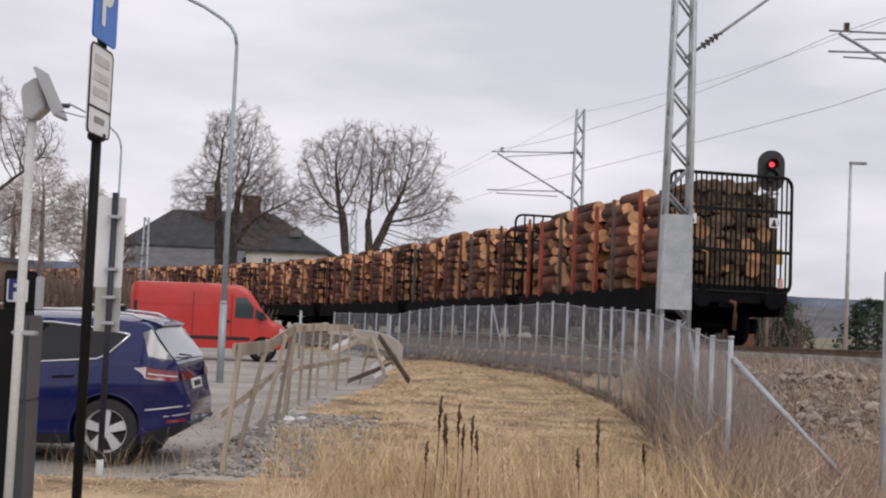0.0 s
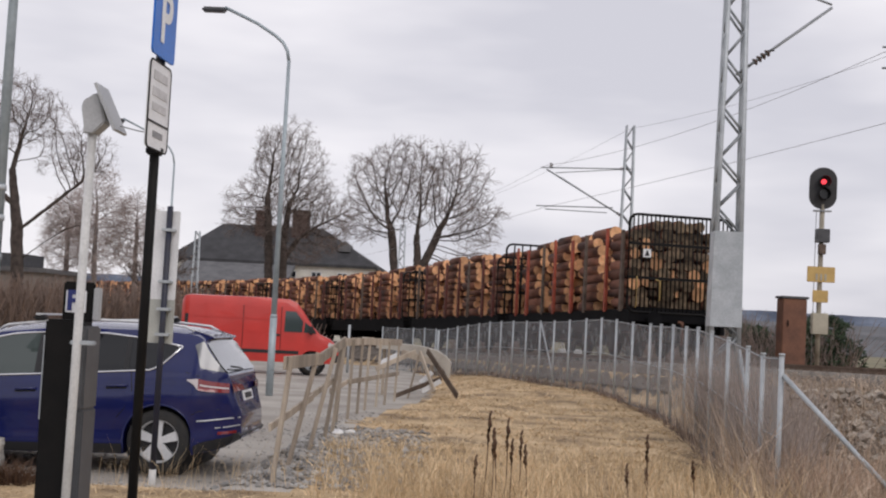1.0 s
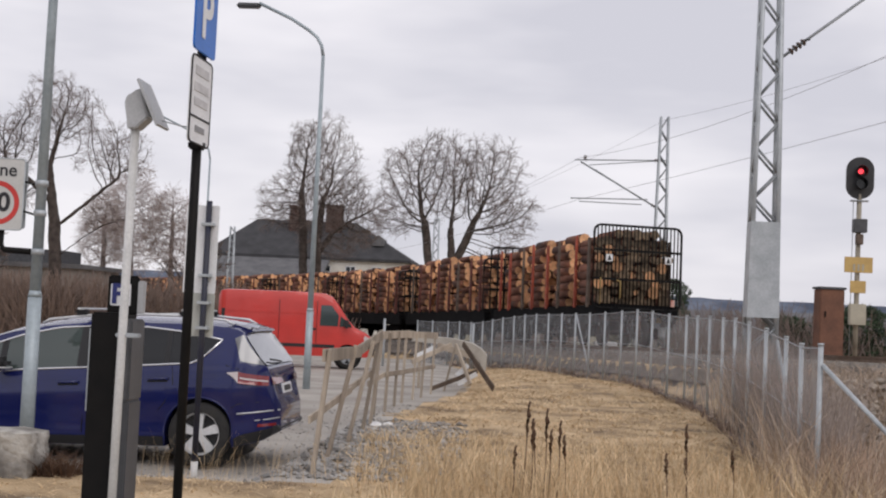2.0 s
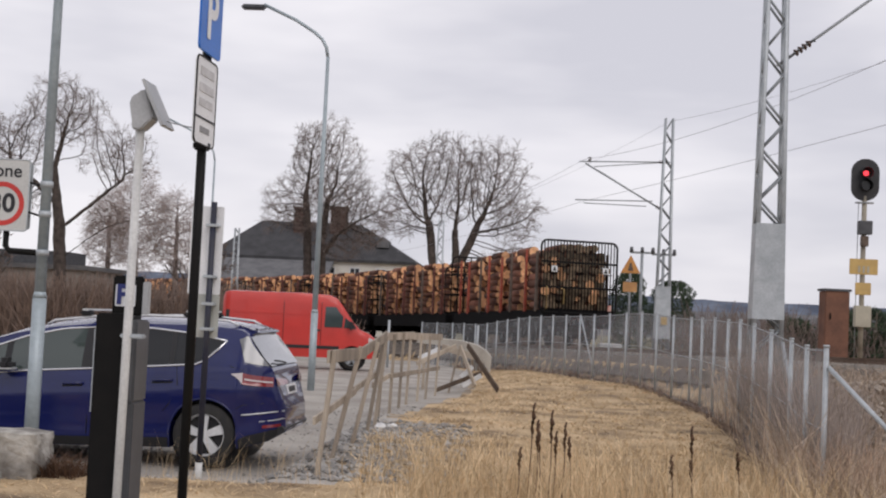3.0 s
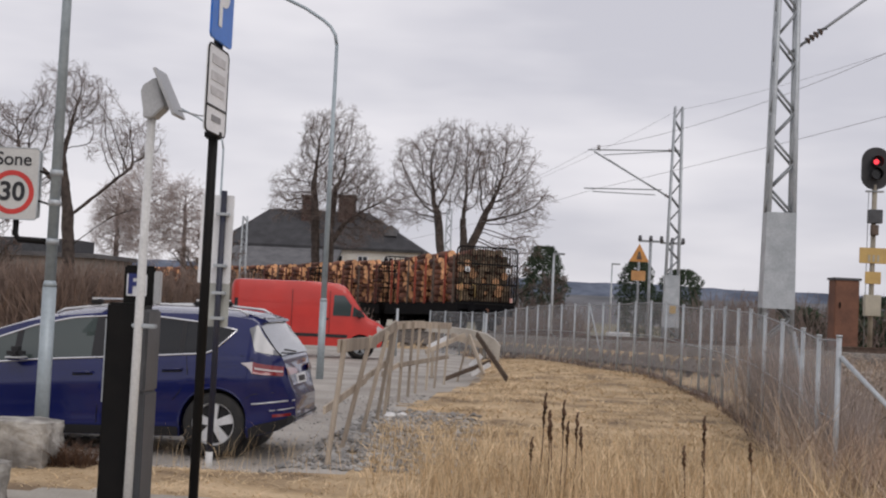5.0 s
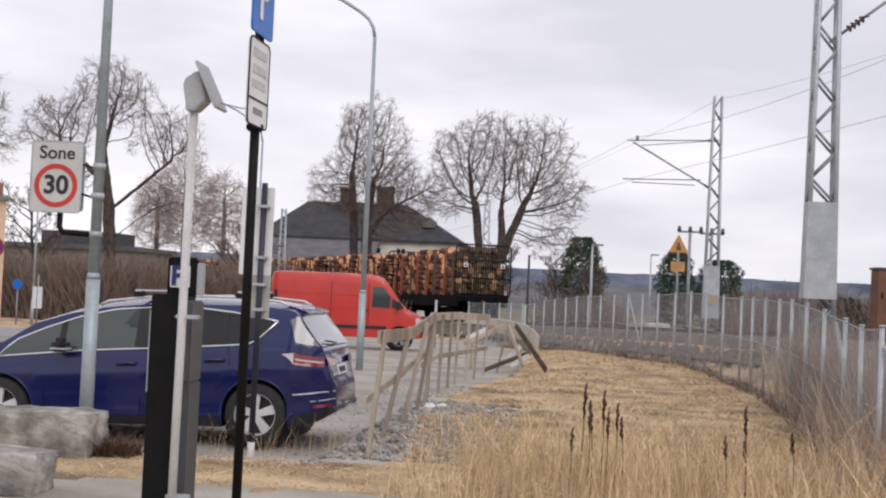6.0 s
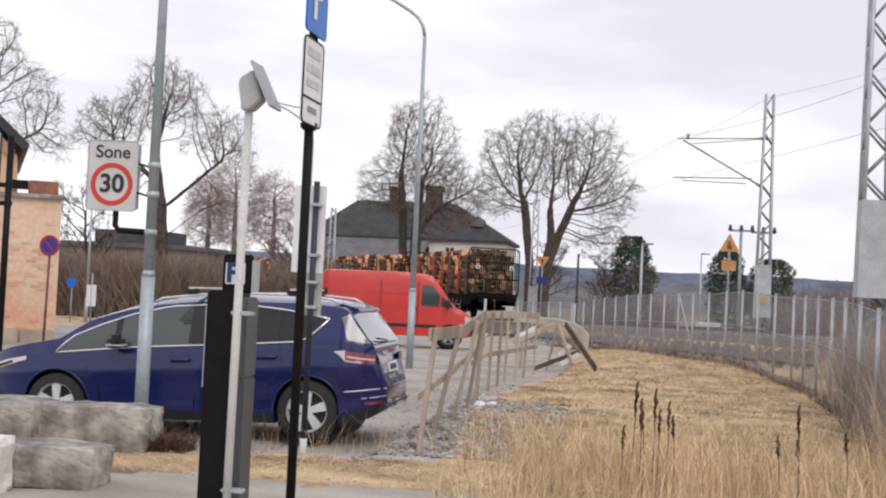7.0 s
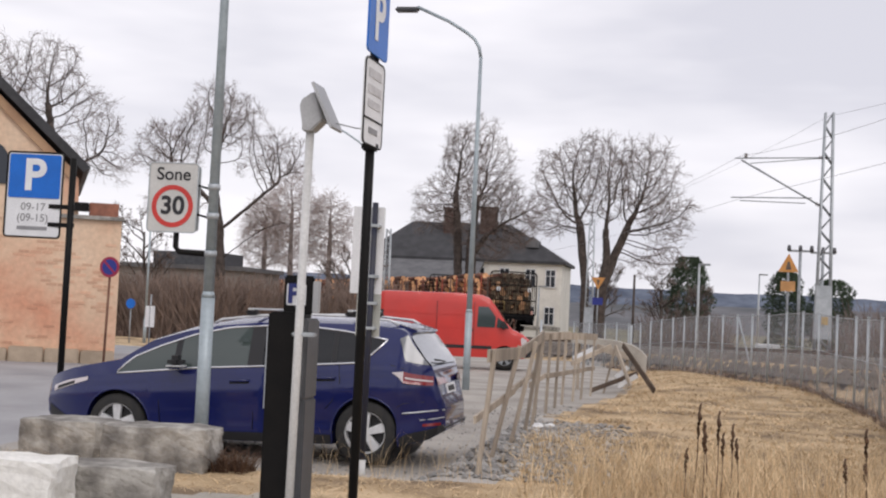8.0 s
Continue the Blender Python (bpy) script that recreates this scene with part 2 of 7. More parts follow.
def thing(name, m, label, category, group="", kind=""):
    ob = new(name)
    ob.empty_display_size = 0.2
    ob.matrix_basis = m
    return tagged(ob, label, category, group, kind)


def box(bm, c, s, rot=None, bevel=0.0, mi=0):
    m = Matrix.Translation(c) @ (rot.to_4x4() if rot else Matrix()) @ Matrix.Diagonal((*s, 1))
    r = bmesh.ops.create_cube(bm, size=1.0, matrix=m)
    fs = {f for v in r["verts"] for f in v.link_faces}
    for f in fs:
        f.material_index = mi
    if bevel:
        es = list({e for v in r["verts"] for e in v.link_edges})
        bmesh.ops.bevel(bm, geom=es, offset=bevel, segments=2, affect="EDGES")
    return bm


def cyl(bm, a, b, r0, r1=None, n=10, caps=True, mi=0):
    a, b = Vector(a), Vector(b)
    r1 = r0 if r1 is None else r1
    d = b - a
    q = d.to_track_quat("Z", "Y").to_matrix()
    ra, rb = [], []
    for i in range(n):
        t = 2 * math.pi * i / n
        v = q @ Vector((math.cos(t), math.sin(t), 0))
        ra.append(bm.verts.new(a + v * r0))
        rb.append(bm.verts.new(b + v * r1))
    for i in range(n):
        f = bm.faces.new((ra[i], ra[(i + 1) % n], rb[(i + 1) % n], rb[i]))
        f.smooth = True
        f.material_index = mi
    if caps:
        bm.faces.new(ra[::-1]).material_index = mi
        bm.faces.new(rb).material_index = mi
    return bm


def tube(bm, pts, r, n=6, mi=0):
    rings = []
    pts = [Vector(p) for p in pts]
    for i, p in enumerate(pts):
        d = pts[min(i + 1, len(pts) - 1)] - pts[max(i - 1, 0)]
        q = d.to_track_quat("Z", "Y").to_matrix()
        rr = r[i] if isinstance(r, (list, tuple)) else r
        rings.append([bm.verts.new(p + q @ Vector((math.cos(2 * math.pi * k / n), math.sin(2 * math.pi * k / n), 0)) * rr) for k in range(n)])
    for a, b in zip(rings, rings[1:]):
        for k in range(n):
            f = bm.faces.new((a[k], a[(k + 1) % n], b[(k + 1) % n], b[k]))
            f.smooth = True
            f.material_index = mi
    bm.faces.new(rings[0][::-1]).material_index = mi
    bm.faces.new(rings[-1]).material_index = mi
    return bm


def slab(bm, outline, axis, lo, hi, mi=0):
    """An outline in two axes, given thickness along the third ('x', 'y' or 'z')."""
    def put(u, v, w):
        return {"x": (w, u, v), "y": (u, w, v), "z": (u, v, w)}[axis]
    a = [bm.verts.new(put(u, v, lo)) for u, v in outline]
    b = [bm.verts.new(put(u, v, hi)) for u, v in outline]
    n = len(outline)
    for i in range(n):
        bm.faces.new((a[i], a[(i + 1) % n], b[(i + 1) % n], b[i])).material_index = mi
    bm.faces.new(a[::-1]).material_index = mi
    bm.faces.new(b).material_index = mi
    return bm


def rounded(w, h, r, n=4, cx=0.0, cz=0.0):
    pts = []
    for sx, sz, a0 in ((1, 1, 0), (-1, 1, 90), (-1, -1, 180), (1, -1, 270)):
        for i in range(n + 1):
            a = radians(a0 + 90 * i / n)
            pts.append((cx + sx * (w / 2 - r) + r * math.cos(a), cz + sz * (h / 2 - r) + r * math.sin(a)))
    return pts


def letters(text, size, material, parent, m, name="lettering", depth=0.002, squeeze=1.0, bold=0.0):
    cu = bpy.data.curves.new(name, "FONT")
    cu.body, cu.size, cu.extrude, cu.align_x, cu.align_y = text, size, depth, "CENTER", "CENTER"
    cu.offset = bold
    cu.materials.append(material)
    ob = new(name, cu)
    ob.parent = parent
    ob.matrix_basis = m @ Matrix.Diagonal((squeeze, 1, 1, 1))
    return ob


def soup(name, verts, faces, materials, m=None, label="", category="", parent=None, kind="stuff"):
    me = bpy.data.meshes.new(name)
    me.from_pydata(verts.tolist() if hasattr(verts, "tolist") else verts, [], faces.tolist() if hasattr(faces, "tolist") else faces)
    for q in materials if isinstance(materials, (list, tuple)) else [materials]:
        me.materials.append(q)
    ob = new(name, me)
    if m:
        ob.matrix_basis = m
    if parent:
        ob.parent = parent
        if kind:
            ob["kind"] = kind
        return ob
    return tagged(ob, label, category, kind=kind)


def sm(a, b, x):
    t = min(1.0, max(0.0, (x - a) / (b - a)))
    return t * t * (3 - 2 * t)


# ---- the line of the track ----
TX, TY, TH, TR = 6.5, 29.0, 11.5, 190.0


def track(s):
    """Centre of the track at s metres from where the last wagon ends at the start: x, y, rail height, heading in degrees to the left of y."""
    h = radians(TH + math.degrees(s / TR))
    x = TX - TR * (math.cos(radians(TH)) - math.cos(h))
    y = TY + TR * (math.sin(h) - math.sin(radians(TH)))
    z = 1.08 - 0.022 * s if s < 45 else 0.09 - 0.008 * (s - 45)
    return x, y, z, math.degrees(h)


TRACK = np.array([track(s)[:3] for s in np.arange(-45, 185, 1.0)])


def base_height(x, y):
    z = -0.016 * min(70.0, max(0.0, y - 22.0))
    z += 0.26 * sm(20, 31, y) * (1 - sm(55, 75, y)) * sm(-2.2, 0.5, x)
    z -= 0.30 * sm(2.2, 3.0, x) * (1 - sm(13, 20, y))
    z -= 0.15 * sm(11.2, 12.8, y) * (1 - sm(-2.7, -2.3, x)) * (1 - sm(18, 26, y))
    z += 0.05 * noise.noise((x * 0.25, y * 0.25, 0)) * sm(-2.6, -1.6, x) + 0.02 * noise.noise((x * 1.1, y * 1.1, 3))
    if y > 250:
        z -= min(12.0, (y - 250) * 0.02)
    return z


def height(x, y):
    """Ground height with the railway bank."""
    z = base_height(x, y)
    d = np.hypot(TRACK[:, 0] - x, TRACK[:, 1] - y)
    i = int(d.argmin())
    if d[i] > 16:
        return z
    a, b = TRACK[max(0, i - 1)], TRACK[min(len(TRACK) - 1, i + 1)]
    side = (b[0] - a[0]) * (y - a[1]) - (b[1] - a[1]) * (x - a[0])
    top = TRACK[i, 2] - 0.42
    dist = d[i]
    reach = (2.6 if y < 27 else 2.2) if side > 0 else 6.5
    if dist > reach:
        top -= (dist - reach) * (1.5 if side > 0 and y > 27 else 0.62)
        top += 0.10 * noise.noise((x * 0.9, y * 0.9, 7))
    return max(z, top)


# ---- ground ----
def axis(edges):
    out = []
    for a, b, n in edges:
        out += [a + (b - a) * i / n for i in range(n)]
    return out + [edges[-1][1]]


LOT_X = [(-1.6, 8.0), (-1.75, 12.3), (-2.15, 15.0), (-2.1, 18.5), (-1.75, 22.0), (-1.3, 27.0), (-1.6, 40.0), (-4.0, 60.0)]


def lot_edge(y):
    for (xa, ya), (xb, yb) in zip(LOT_X, LOT_X[1:]):
        if y <= yb:
            return xa + (xb - xa) * (y - ya) / (yb - ya)
    return LOT_X[-1][0]


def ground_kind(x, y):
    n = 0.35 * noise.noise((x * 1.3, y * 1.3, 5)) + 0.15 * noise.noise((x * 5, y * 5, 9))
    d = np.hypot(TRACK[:, 0] - x, TRACK[:, 1] - y).min()
    if y > 120 or abs(x) > 70 or y < -12:
        return 5
    if 2.2 < d < 7.5 and height(x, y) > base_height(x, y) + 0.12:
        return 4 if y < 27 or x > TX else 6
    if y < 9.9 + 0.25 * x * 0 + n and x < -1.3:
        return 3
    if y < 11.75 + n * 0.8 and x > -40:
        return 0
    if x + n * 0.9 < lot_edge(y) and y < 58:
        if x < -7.6 - 0.25 * (y - 13) * 0 and y < 27 + n:
            return 2
        if x < -9 and y < 44:
            return 2
        if x < -10 and y < 58:
            return 0
        return 1
    return 0


def build_ground():
    xs = axis([(-4000, -400, 6), (-400, -70, 10), (-70, -16, 40), (-16, -6, 25), (-6, 10, 80), (10, 24, 30), (24, 80, 30), (80, 400, 10), (400, 4000, 6)])
    ys = axis([(-400, -20, 6), (-20, 5, 12), (5, 32, 120), (32, 60, 70), (60, 130, 70), (130, 400, 18), (400, 4500, 10)])
    verts = [(x, y, height(x, y)) for y in ys for x in xs]
    nx = len(xs)
    faces = [(j * nx + i, j * nx + i + 1, (j + 1) * nx + i + 1, (j + 1) * nx + i) for j in range(len(ys) - 1) for i in range(nx - 1)]
    me = bpy.data.meshes.new("ground")
    me.from_pydata(verts, [], faces)
    for q in (M_GRASS, M_GRAVEL, M_ASPHALT, M_PATH, M_BANK, M_FIELD, M_BALLAST):
        me.materials.append(q)
    kinds = [ground_kind((xs[i] + xs[i + 1]) / 2, (ys[j] + ys[j + 1]) / 2) for j in range(len(ys) - 1) for i in range(nx - 1)]
    me.polygons.foreach_set("material_index", kinds)
    me.polygons.foreach_set("use_smooth", [True] * len(faces))
    return tagged(new("ground", me), "dry yellow grass, grey gravel and worn asphalt", "ground", kind="structure")


build_ground()


def strip(name, s0, s1, step, profile, material, label, category, kind="structure"):
    """A profile of (offset to the right, height over the rail) drawn along the track."""
    verts, faces, k = [], [], len(profile)
    ss = np.arange(s0, s1 + 0.01, step)
    for s in ss:
        x, y, z, h = track(s)
        c, n = math.cos(radians(h)), math.sin(radians(h))
        verts += [(x + o * c, y + o * n, z + w) for o, w in profile]
    for j in range(len(ss) - 1):
        faces += [(j * k + i, (j + 1) * k + i, (j + 1) * k + i + 1, j * k + i + 1) for i in range(k - 1)]
    return soup(name, np.array(verts), faces, material, label=label, category=category, kind=kind)


strip("track_bed", -40, 180, 1.0, [(-2.5, -0.75), (-1.7, -0.2), (1.7, -0.2), (2.5, -0.75)], M_BALLAST, "brown-grey ballast bed under the rails", "ballast")


def build_rails():
    prof = [(-0.07, -0.17), (-0.07, -0.15), (-0.012, -0.13), (-0.012, -0.04), (-0.036, -0.03), (-0.036, 0), (0.036, 0), (0.036, -0.03), (0.012, -0.04), (0.012, -0.13), (0.07, -0.15), (0.07, -0.17)]
    for o in (-0.75, 0.75):
        strip("rail", -40, 180, 1.0, [(o + a, b) for a, b in prof], M_RAIL, "worn steel rail on concrete sleepers", "rail", "")
    bm = bmesh.new()
    box(bm, (0, 0, -0.2), (2.5, 0.26, 0.16), bevel=0.02)
    me = finish(bm, "sleeper", M_SLEEPER)
    for i in range(120):
        x, y, z, h = track(-30 + i * 0.62)
        ob = new("sleeper", me)
        ob.matrix_basis = pose(x, y, z, 0, 0, h)
        tagged(ob, "concrete sleeper bedded in brown ballast", "sleeper", "sleepers under the rails")


build_rails()


# ---- timber train ----
WAGON, PITCH = 12.2, 13.3
BED = 1.28


def log_mesh(bm, x, z, y0, y1, r, n=9, jag=0.0):
    a = [bm.verts.new((x + r * math.cos(2 * math.pi * i / n + jag), y0, z + r * math.sin(2 * math.pi * i / n + jag))) for i in range(n)]
    b = [bm.verts.new((x + r * 0.94 * math.cos(2 * math.pi * i / n + jag), y1, z + r * 0.94 * math.sin(2 * math.pi * i / n + jag))) for i in range(n)]
    for i in range(n):
        f = bm.faces.new((a[i], b[i], b[(i + 1) % n], a[(i + 1) % n]))
        f.smooth, f.material_index = True, 0
    bm.faces.new(a).material_index = 1
    bm.faces.new(b[::-1]).material_index = 1


LOG_RADII = (0.10, 0.13, 0.15, 0.17, 0.185, 0.21)


def log_shapes():
    """Log meshes by radius, variant and whether the sawn end is greyed and darkened with painted shade."""
    out = {}
    for r in LOG_RADII:
        for v in range(2):
            for grey in (False, True):
                bm = bmesh.new()
                log_mesh(bm, 0, 0, 0.0, 1.48 + 0.14 * v, r, 10, v * 0.4)
                out[r, v, grey] = finish(bm, "log", [M_BARK1, M_CUTG if grey else M_CUT1])
    return out


LOG_SHAPES = log_shapes()


def packing(rng, half=1.22, low=1.36, top=3.75):
    """Places of log ends in one stack: x, height, radius."""
    spots, z = [], low
    while z < top:
        x, row = -half + rng.uniform(0, 0.1), []
        while x < half - 0.1:
            r = rng.choice(LOG_RADII)
            if x + 2 * r > half + 0.06:
                break
            row.append((x + r, z + 0.14 + rng.uniform(-0.035, 0.035), r))
            x += 2 * r - 0.005
        crown = 0.0
        for q in row:
            if z + 0.28 > top and abs(q[0]) > 0.9:
                continue
            spots.append((q[0], q[1] + crown, q[2]))
        z += 0.275
    return spots


STACKS = [(0.3, 2.25), (3.45, 5.25), (6.45, 8.2), (9.45, 11.25)]


def cage_bars():
    out = []
    for r in (0.03, 0.023):
        bm = bmesh.new()
        cyl(bm, (0, 0, 0), (0, 0, 3.98 - BED), r, n=5)
        out.append(finish(bm, "bar", M_BLACK))
    bm = bmesh.new()
    box(bm, (0, 0, 0), (3.04, 0.06, 0.075))
    return out + [finish(bm, "crossbar", M_BLACK)]


CAGE_BAR = cage_bars()


def wagon_parts(w, rear_cage, single_logs, seed):
    rng = random.Random(seed)
    L = WAGON
    bm = bmesh.new()
    for o in (-1.35, 1.35):
        box(bm, (o, L / 2, BED - 0.27), (0.12, L, 0.62))
    box(bm, (0, L / 2, BED - 0.22), (0.5, L, 0.36))
    box(bm, (0, L / 2, BED - 0.02), (2.6, L, 0.06))
    for i in range(13):
        box(bm, (0, 0.3 + i * (L - 0.6) / 12, BED - 0.1), (2.7, 0.12, 0.2))
    box(bm, (0, 0.05, BED - 0.1), (2.9, 0.16, 0.4))
    box(bm, (0, L - 0.05, BED - 0.1), (2.9, 0.16, 0.4))
    part("underframe", bm, M_WAGON, w, "near-black steel underframe")
    for yb in (1.9, L - 1.9):
        bm = bmesh.new()
        for o in (-1.02, 1.02):
            box(bm, (o, yb, 0.52), (0.14, 2.5, 0.26), bevel=0.03)
            box(bm, (o * 1.06, yb - 0.9, 0.46), (0.16, 0.3, 0.34), bevel=0.03)
            box(bm, (o * 1.06, yb + 0.9, 0.46), (0.16, 0.3, 0.34), bevel=0.03)
        box(bm, (0, yb, 0.6), (2.2, 0.4, 0.3))
        bogie = part("bogie", bm, M_WAGON, w)
        for ya in (yb - 0.9, yb + 0.9):
            bm = bmesh.new()
            cyl(bm, (-0.9, 0, 0), (0.9, 0, 0), 0.07, n=8)
            for o in (-0.75, 0.75):
                cyl(bm, (o - 0.065, 0, 0), (o + 0.065, 0, 0), 0.46, n=24)
            part("wheelset", bm, M_WAGON, bogie, m=pose(0, ya, 0.46))
    for yb in (0, L):
        s = -1 if yb == 0 else 1
        for o in (-0.87, 0.87):
            bm = bmesh.new()
            cyl(bm, (o, yb, 1.05), (o, yb + s * 0.42, 1.05), 0.09, n=10)
            cyl(bm, (o, yb + s * 0.40, 1.05), (o, yb + s * 0.46, 1.05), 0.21, n=14)
            part("buffer", bm, M_WAGON, w)
        bm = bmesh.new()
        tube(bm, [(0.02, yb, 1.0), (0.02, yb + s * 0.25, 0.98), (0.02, yb + s * 0.3, 0.7), (0.02, yb + s * 0.24, 0.35)], 0.05)
        part("coupling", bm, M_RUST, w, "rusty screw coupling hanging down")
    # end cages
    for yb, bars in ((-0.02, 23 if rear_cage else 9), (L + 0.02, 9)):
        bm = bmesh.new()
        W, z0, z1, r = 1.52, BED - 0.05, 3.93 if single_logs else 3.5, 0.22
        outline = []
        for cx, cz, a0 in ((W - r, z1 - r, 0), (-W + r, z1 - r, 90), (-W + r, z0 + r, 180), (W - r, z0 + r, 270)):
            outline += [(cx + r * math.cos(radians(a0 + 30 * i)), yb, cz + r * math.sin(radians(a0 + 30 * i))) for i in range(4)]
        tube(bm, outline + outline[:1], 0.042, 6)
        cage = part("end_cage", bm, M_BLACK, w, "black steel end cage with close bars")
        for i in range(bars):
            ob = new("bar", CAGE_BAR[bars > 9])
            ob.parent = cage
            ob.matrix_basis = pose(-W + (i + 1) * 2 * W / (bars + 1), yb, z0 - 3.93 + z1) if z1 < 3.9 else pose(-W + (i + 1) * 2 * W / (bars + 1), yb, z0)
        for z in (2.18, 3.12):
            ob = new("crossbar", CAGE_BAR[2])
            ob.parent = cage
            ob.matrix_basis = pose(0, yb, z)
        if rear_cage and yb < 1:
            for x in (-1.0, 1.05):
                bm = bmesh.new()
                box(bm, (x, yb - 0.05, 2.86), (0.23, 0.012, 0.23))
                pl = part("warning_plate", bm, M_SIGNW, cage, "small white warning plate")
                bm = bmesh.new()
                slab(bm, [(x - 0.075, 2.78), (x + 0.075, 2.78), (x + 0.045, 2.84), (x + 0.02, 2.93), (x - 0.02, 2.93), (x - 0.045, 2.84)], "y", yb - 0.066, yb - 0.057)
                part("pictogram", bm, M_INK, pl)
            for x, mt in ((1.24, M_TAILB),):
                bm = bmesh.new()
                box(bm, (x, yb - 0.055, 1.47), (0.13, 0.02, 0.22))
                part("reflector", bm, mt, cage, "small red and white tail board")
            for pts in ([(-1.3, yb - 0.06, 1.35), (-1.3, yb - 0.12, 1.4), (-1.3, yb - 0.12, 2.2)], [(-0.62, yb - 0.06, 1.55), (-0.62, yb - 0.12, 1.6), (-0.62, yb - 0.12, 2.1), (-0.75, yb - 0.12, 2.14)]):
                bm = bmesh.new()
                tube(bm, pts, 0.018)
                part("grab_rail", bm, M_YELLOW, cage, "yellow hand rail")
    # stakes
    kinds = [M_STAKE_B, M_STAKE_R, M_STAKE_B, M_STAKE_R, M_STAKE_R, M_STAKE_B, M_STAKE_R, M_STAKE_R]
    for i, y in enumerate((0.7, 1.95, 3.75, 5.0, 6.75, 7.95, 9.75, 11.0)):
        top, wd = 3.54 + 0.07 * ((i * 5 + seed) % 3), 0.055 + 0.025 * ((i + seed) % 3 == 0)
        for o in (-1.42, 1.42):
            bm = bmesh.new()
            slab(bm, [(o - 0.05, BED - 0.02), (o + 0.05, BED - 0.02), (o + 0.03, top), (o - 0.03, top)], "y", y - wd, y + wd)
            part("stake", bm, kinds[i] if single_logs else (M_STAKE_D if (i * 7 + seed) % 5 else M_STAKE_B), w, "")
    # logs
    for k, (y0, y1) in enumerate(STACKS):
        end = single_logs and k == 0
        for x, z, r in packing(rng, 1.38 if end else 1.22, top=(3.78 if end else 3.70) + rng.uniform(-0.14, 0.10)):
            ob = new("log", LOG_SHAPES[r, rng.randrange(2), end and rng.random() < 0.82])
            ob.parent = w
            ob.matrix_basis = pose(x, y0 + (rng.uniform(0, 0.18) if end else rng.uniform(-0.42, 0.38)), z, rng.uniform(-0.8, 0.8), rng.uniform(0, 360), rng.uniform(-0.8, 0.8))
    return w


def build_train():
    wagons = []
    last = thing("timber_wagon", pose(*track(0)[:3]), "black stake wagon loaded with pine logs, caged end", "wagon", "wagons of the timber train")
    wagons.append(wagon_parts(last, True, True, 3))
    kinds = []
    for i in range(3):
        w = thing("timber_wagon", pose(*track(PITCH * (i + 1))[:3]), "brown-staked wagon loaded with pine logs", "wagon", "wagons of the timber train")
        kinds.append(wagon_parts(w, False, False, 11 + i))
        wagons.append(w)
    for i in range(4, 11):
        wagons.append(copy_thing(kinds[i % 3], pose(*track(PITCH * i)[:3])))
    return wagons


WAGONS = build_train()


def wagon_pose(s):
    """A wagon whose rear end is at s: both of its bogies ride on the rails."""
    xa, ya, za, _ = track(s + 1.9)
    xb, yb, zb, _ = track(s + WAGON - 1.9)
    h = math.degrees(math.atan2(xa - xb, yb - ya))
    p = math.degrees(math.atan2(zb - za, math.hypot(xb - xa, yb - ya)))
    f = 1.9 / (WAGON - 3.8)
    return pose(xa - (xb - xa) * f, ya - (yb - ya) * f, za - (zb - za) * f, p, 0, h)


SPEED = 6.4


def motions():
    for i, w in enumerate(WAGONS):
        walk(w, [(t, wagon_pose(i * PITCH + SPEED * t)) for t in np.arange(0, 8.01, 0.5).tolist()])


# ---- wire fence along the railway ----
FENCE = [(-4.99, 54.0), (-2.99, 50.5), (-1.62, 46.8), (-0.33, 42.2), (1.3, 35.7), (2.46, 30.5), (3.17, 25.5), (3.23, 21.3), (3.15, 18.6), (3.07, 15.2), (2.81, 12.3)]


def along(points, step):
    pts = [Vector((*p, 0)) for p in points]
    out, left = [pts[0].copy()], step
    for a, b in zip(pts, pts[1:]):
        d, pos = (b - a).length, 0.0
        while d - pos >= left:
            pos += left
            out.append(a.lerp(b, pos / d))
            left = step
        left -= d - pos
    return out


def build_fence():
    f = thing("wire_fence", pose(0, 0, 0), "galvanised wire mesh fence with steel posts, weeds behind", "fence")
    pts = along(FENCE[::-1], 1.45)
    tops = []
    for i, p in enumerate(pts):
        z = base_height(p.x, p.y)
        bm = bmesh.new()
        cyl(bm, (0, 0, -0.1), (0, 0, 1.74), 0.026, n=8)
        cyl(bm, (0, 0, 1.74), (0, 0, 1.765), 0.031, n=8)
        part("post", bm, M_GALV, f, m=pose(p.x, p.y, z, 1.2 * noise.noise((i, 0, 0)), 1.5 * noise.noise((i, 5, 0)), 0))
        tops.append((p.x, p.y, z))
    for (xa, ya, za), (xb, yb, zb) in zip(tops, tops[1:]):
        bm = bmesh.new()
        bm.faces.new([bm.verts.new(v) for v in ((xa, ya + 0.03, za + 0.02), (xb, yb + 0.03, zb + 0.02), (xb, yb + 0.03, zb + 1.73), (xa, ya + 0.03, za + 1.73))])
        part("mesh_panel", bm, M_MESHW, f, "fine grey woven wire mesh")
    for h in (0.05, 0.95, 1.71):
        bm = bmesh.new()
        tube(bm, [(x, y, z + h) for x, y, z in tops], 0.008, 4)
        part("line_wire", bm, M_GALVD, f)
    braces = [((2.83, 12.28, 1.26), (3.62, 11.1, 0.58)), ((1.40, 35.2, 1.4), (1.77, 34.2, 0.1)), ((3.12, 16.0, 1.35), (3.3, 15.1, 0.0))]
    for a, b in braces:
        bm = bmesh.new()
        cyl(bm, (a[0], a[1], base_height(a[0], a[1]) + a[2] + 0.3), (b[0], b[1], base_height(b[0], b[1]) + b[2]), 0.024, n=8)
        part("brace", bm, M_GALV, f)


build_fence()


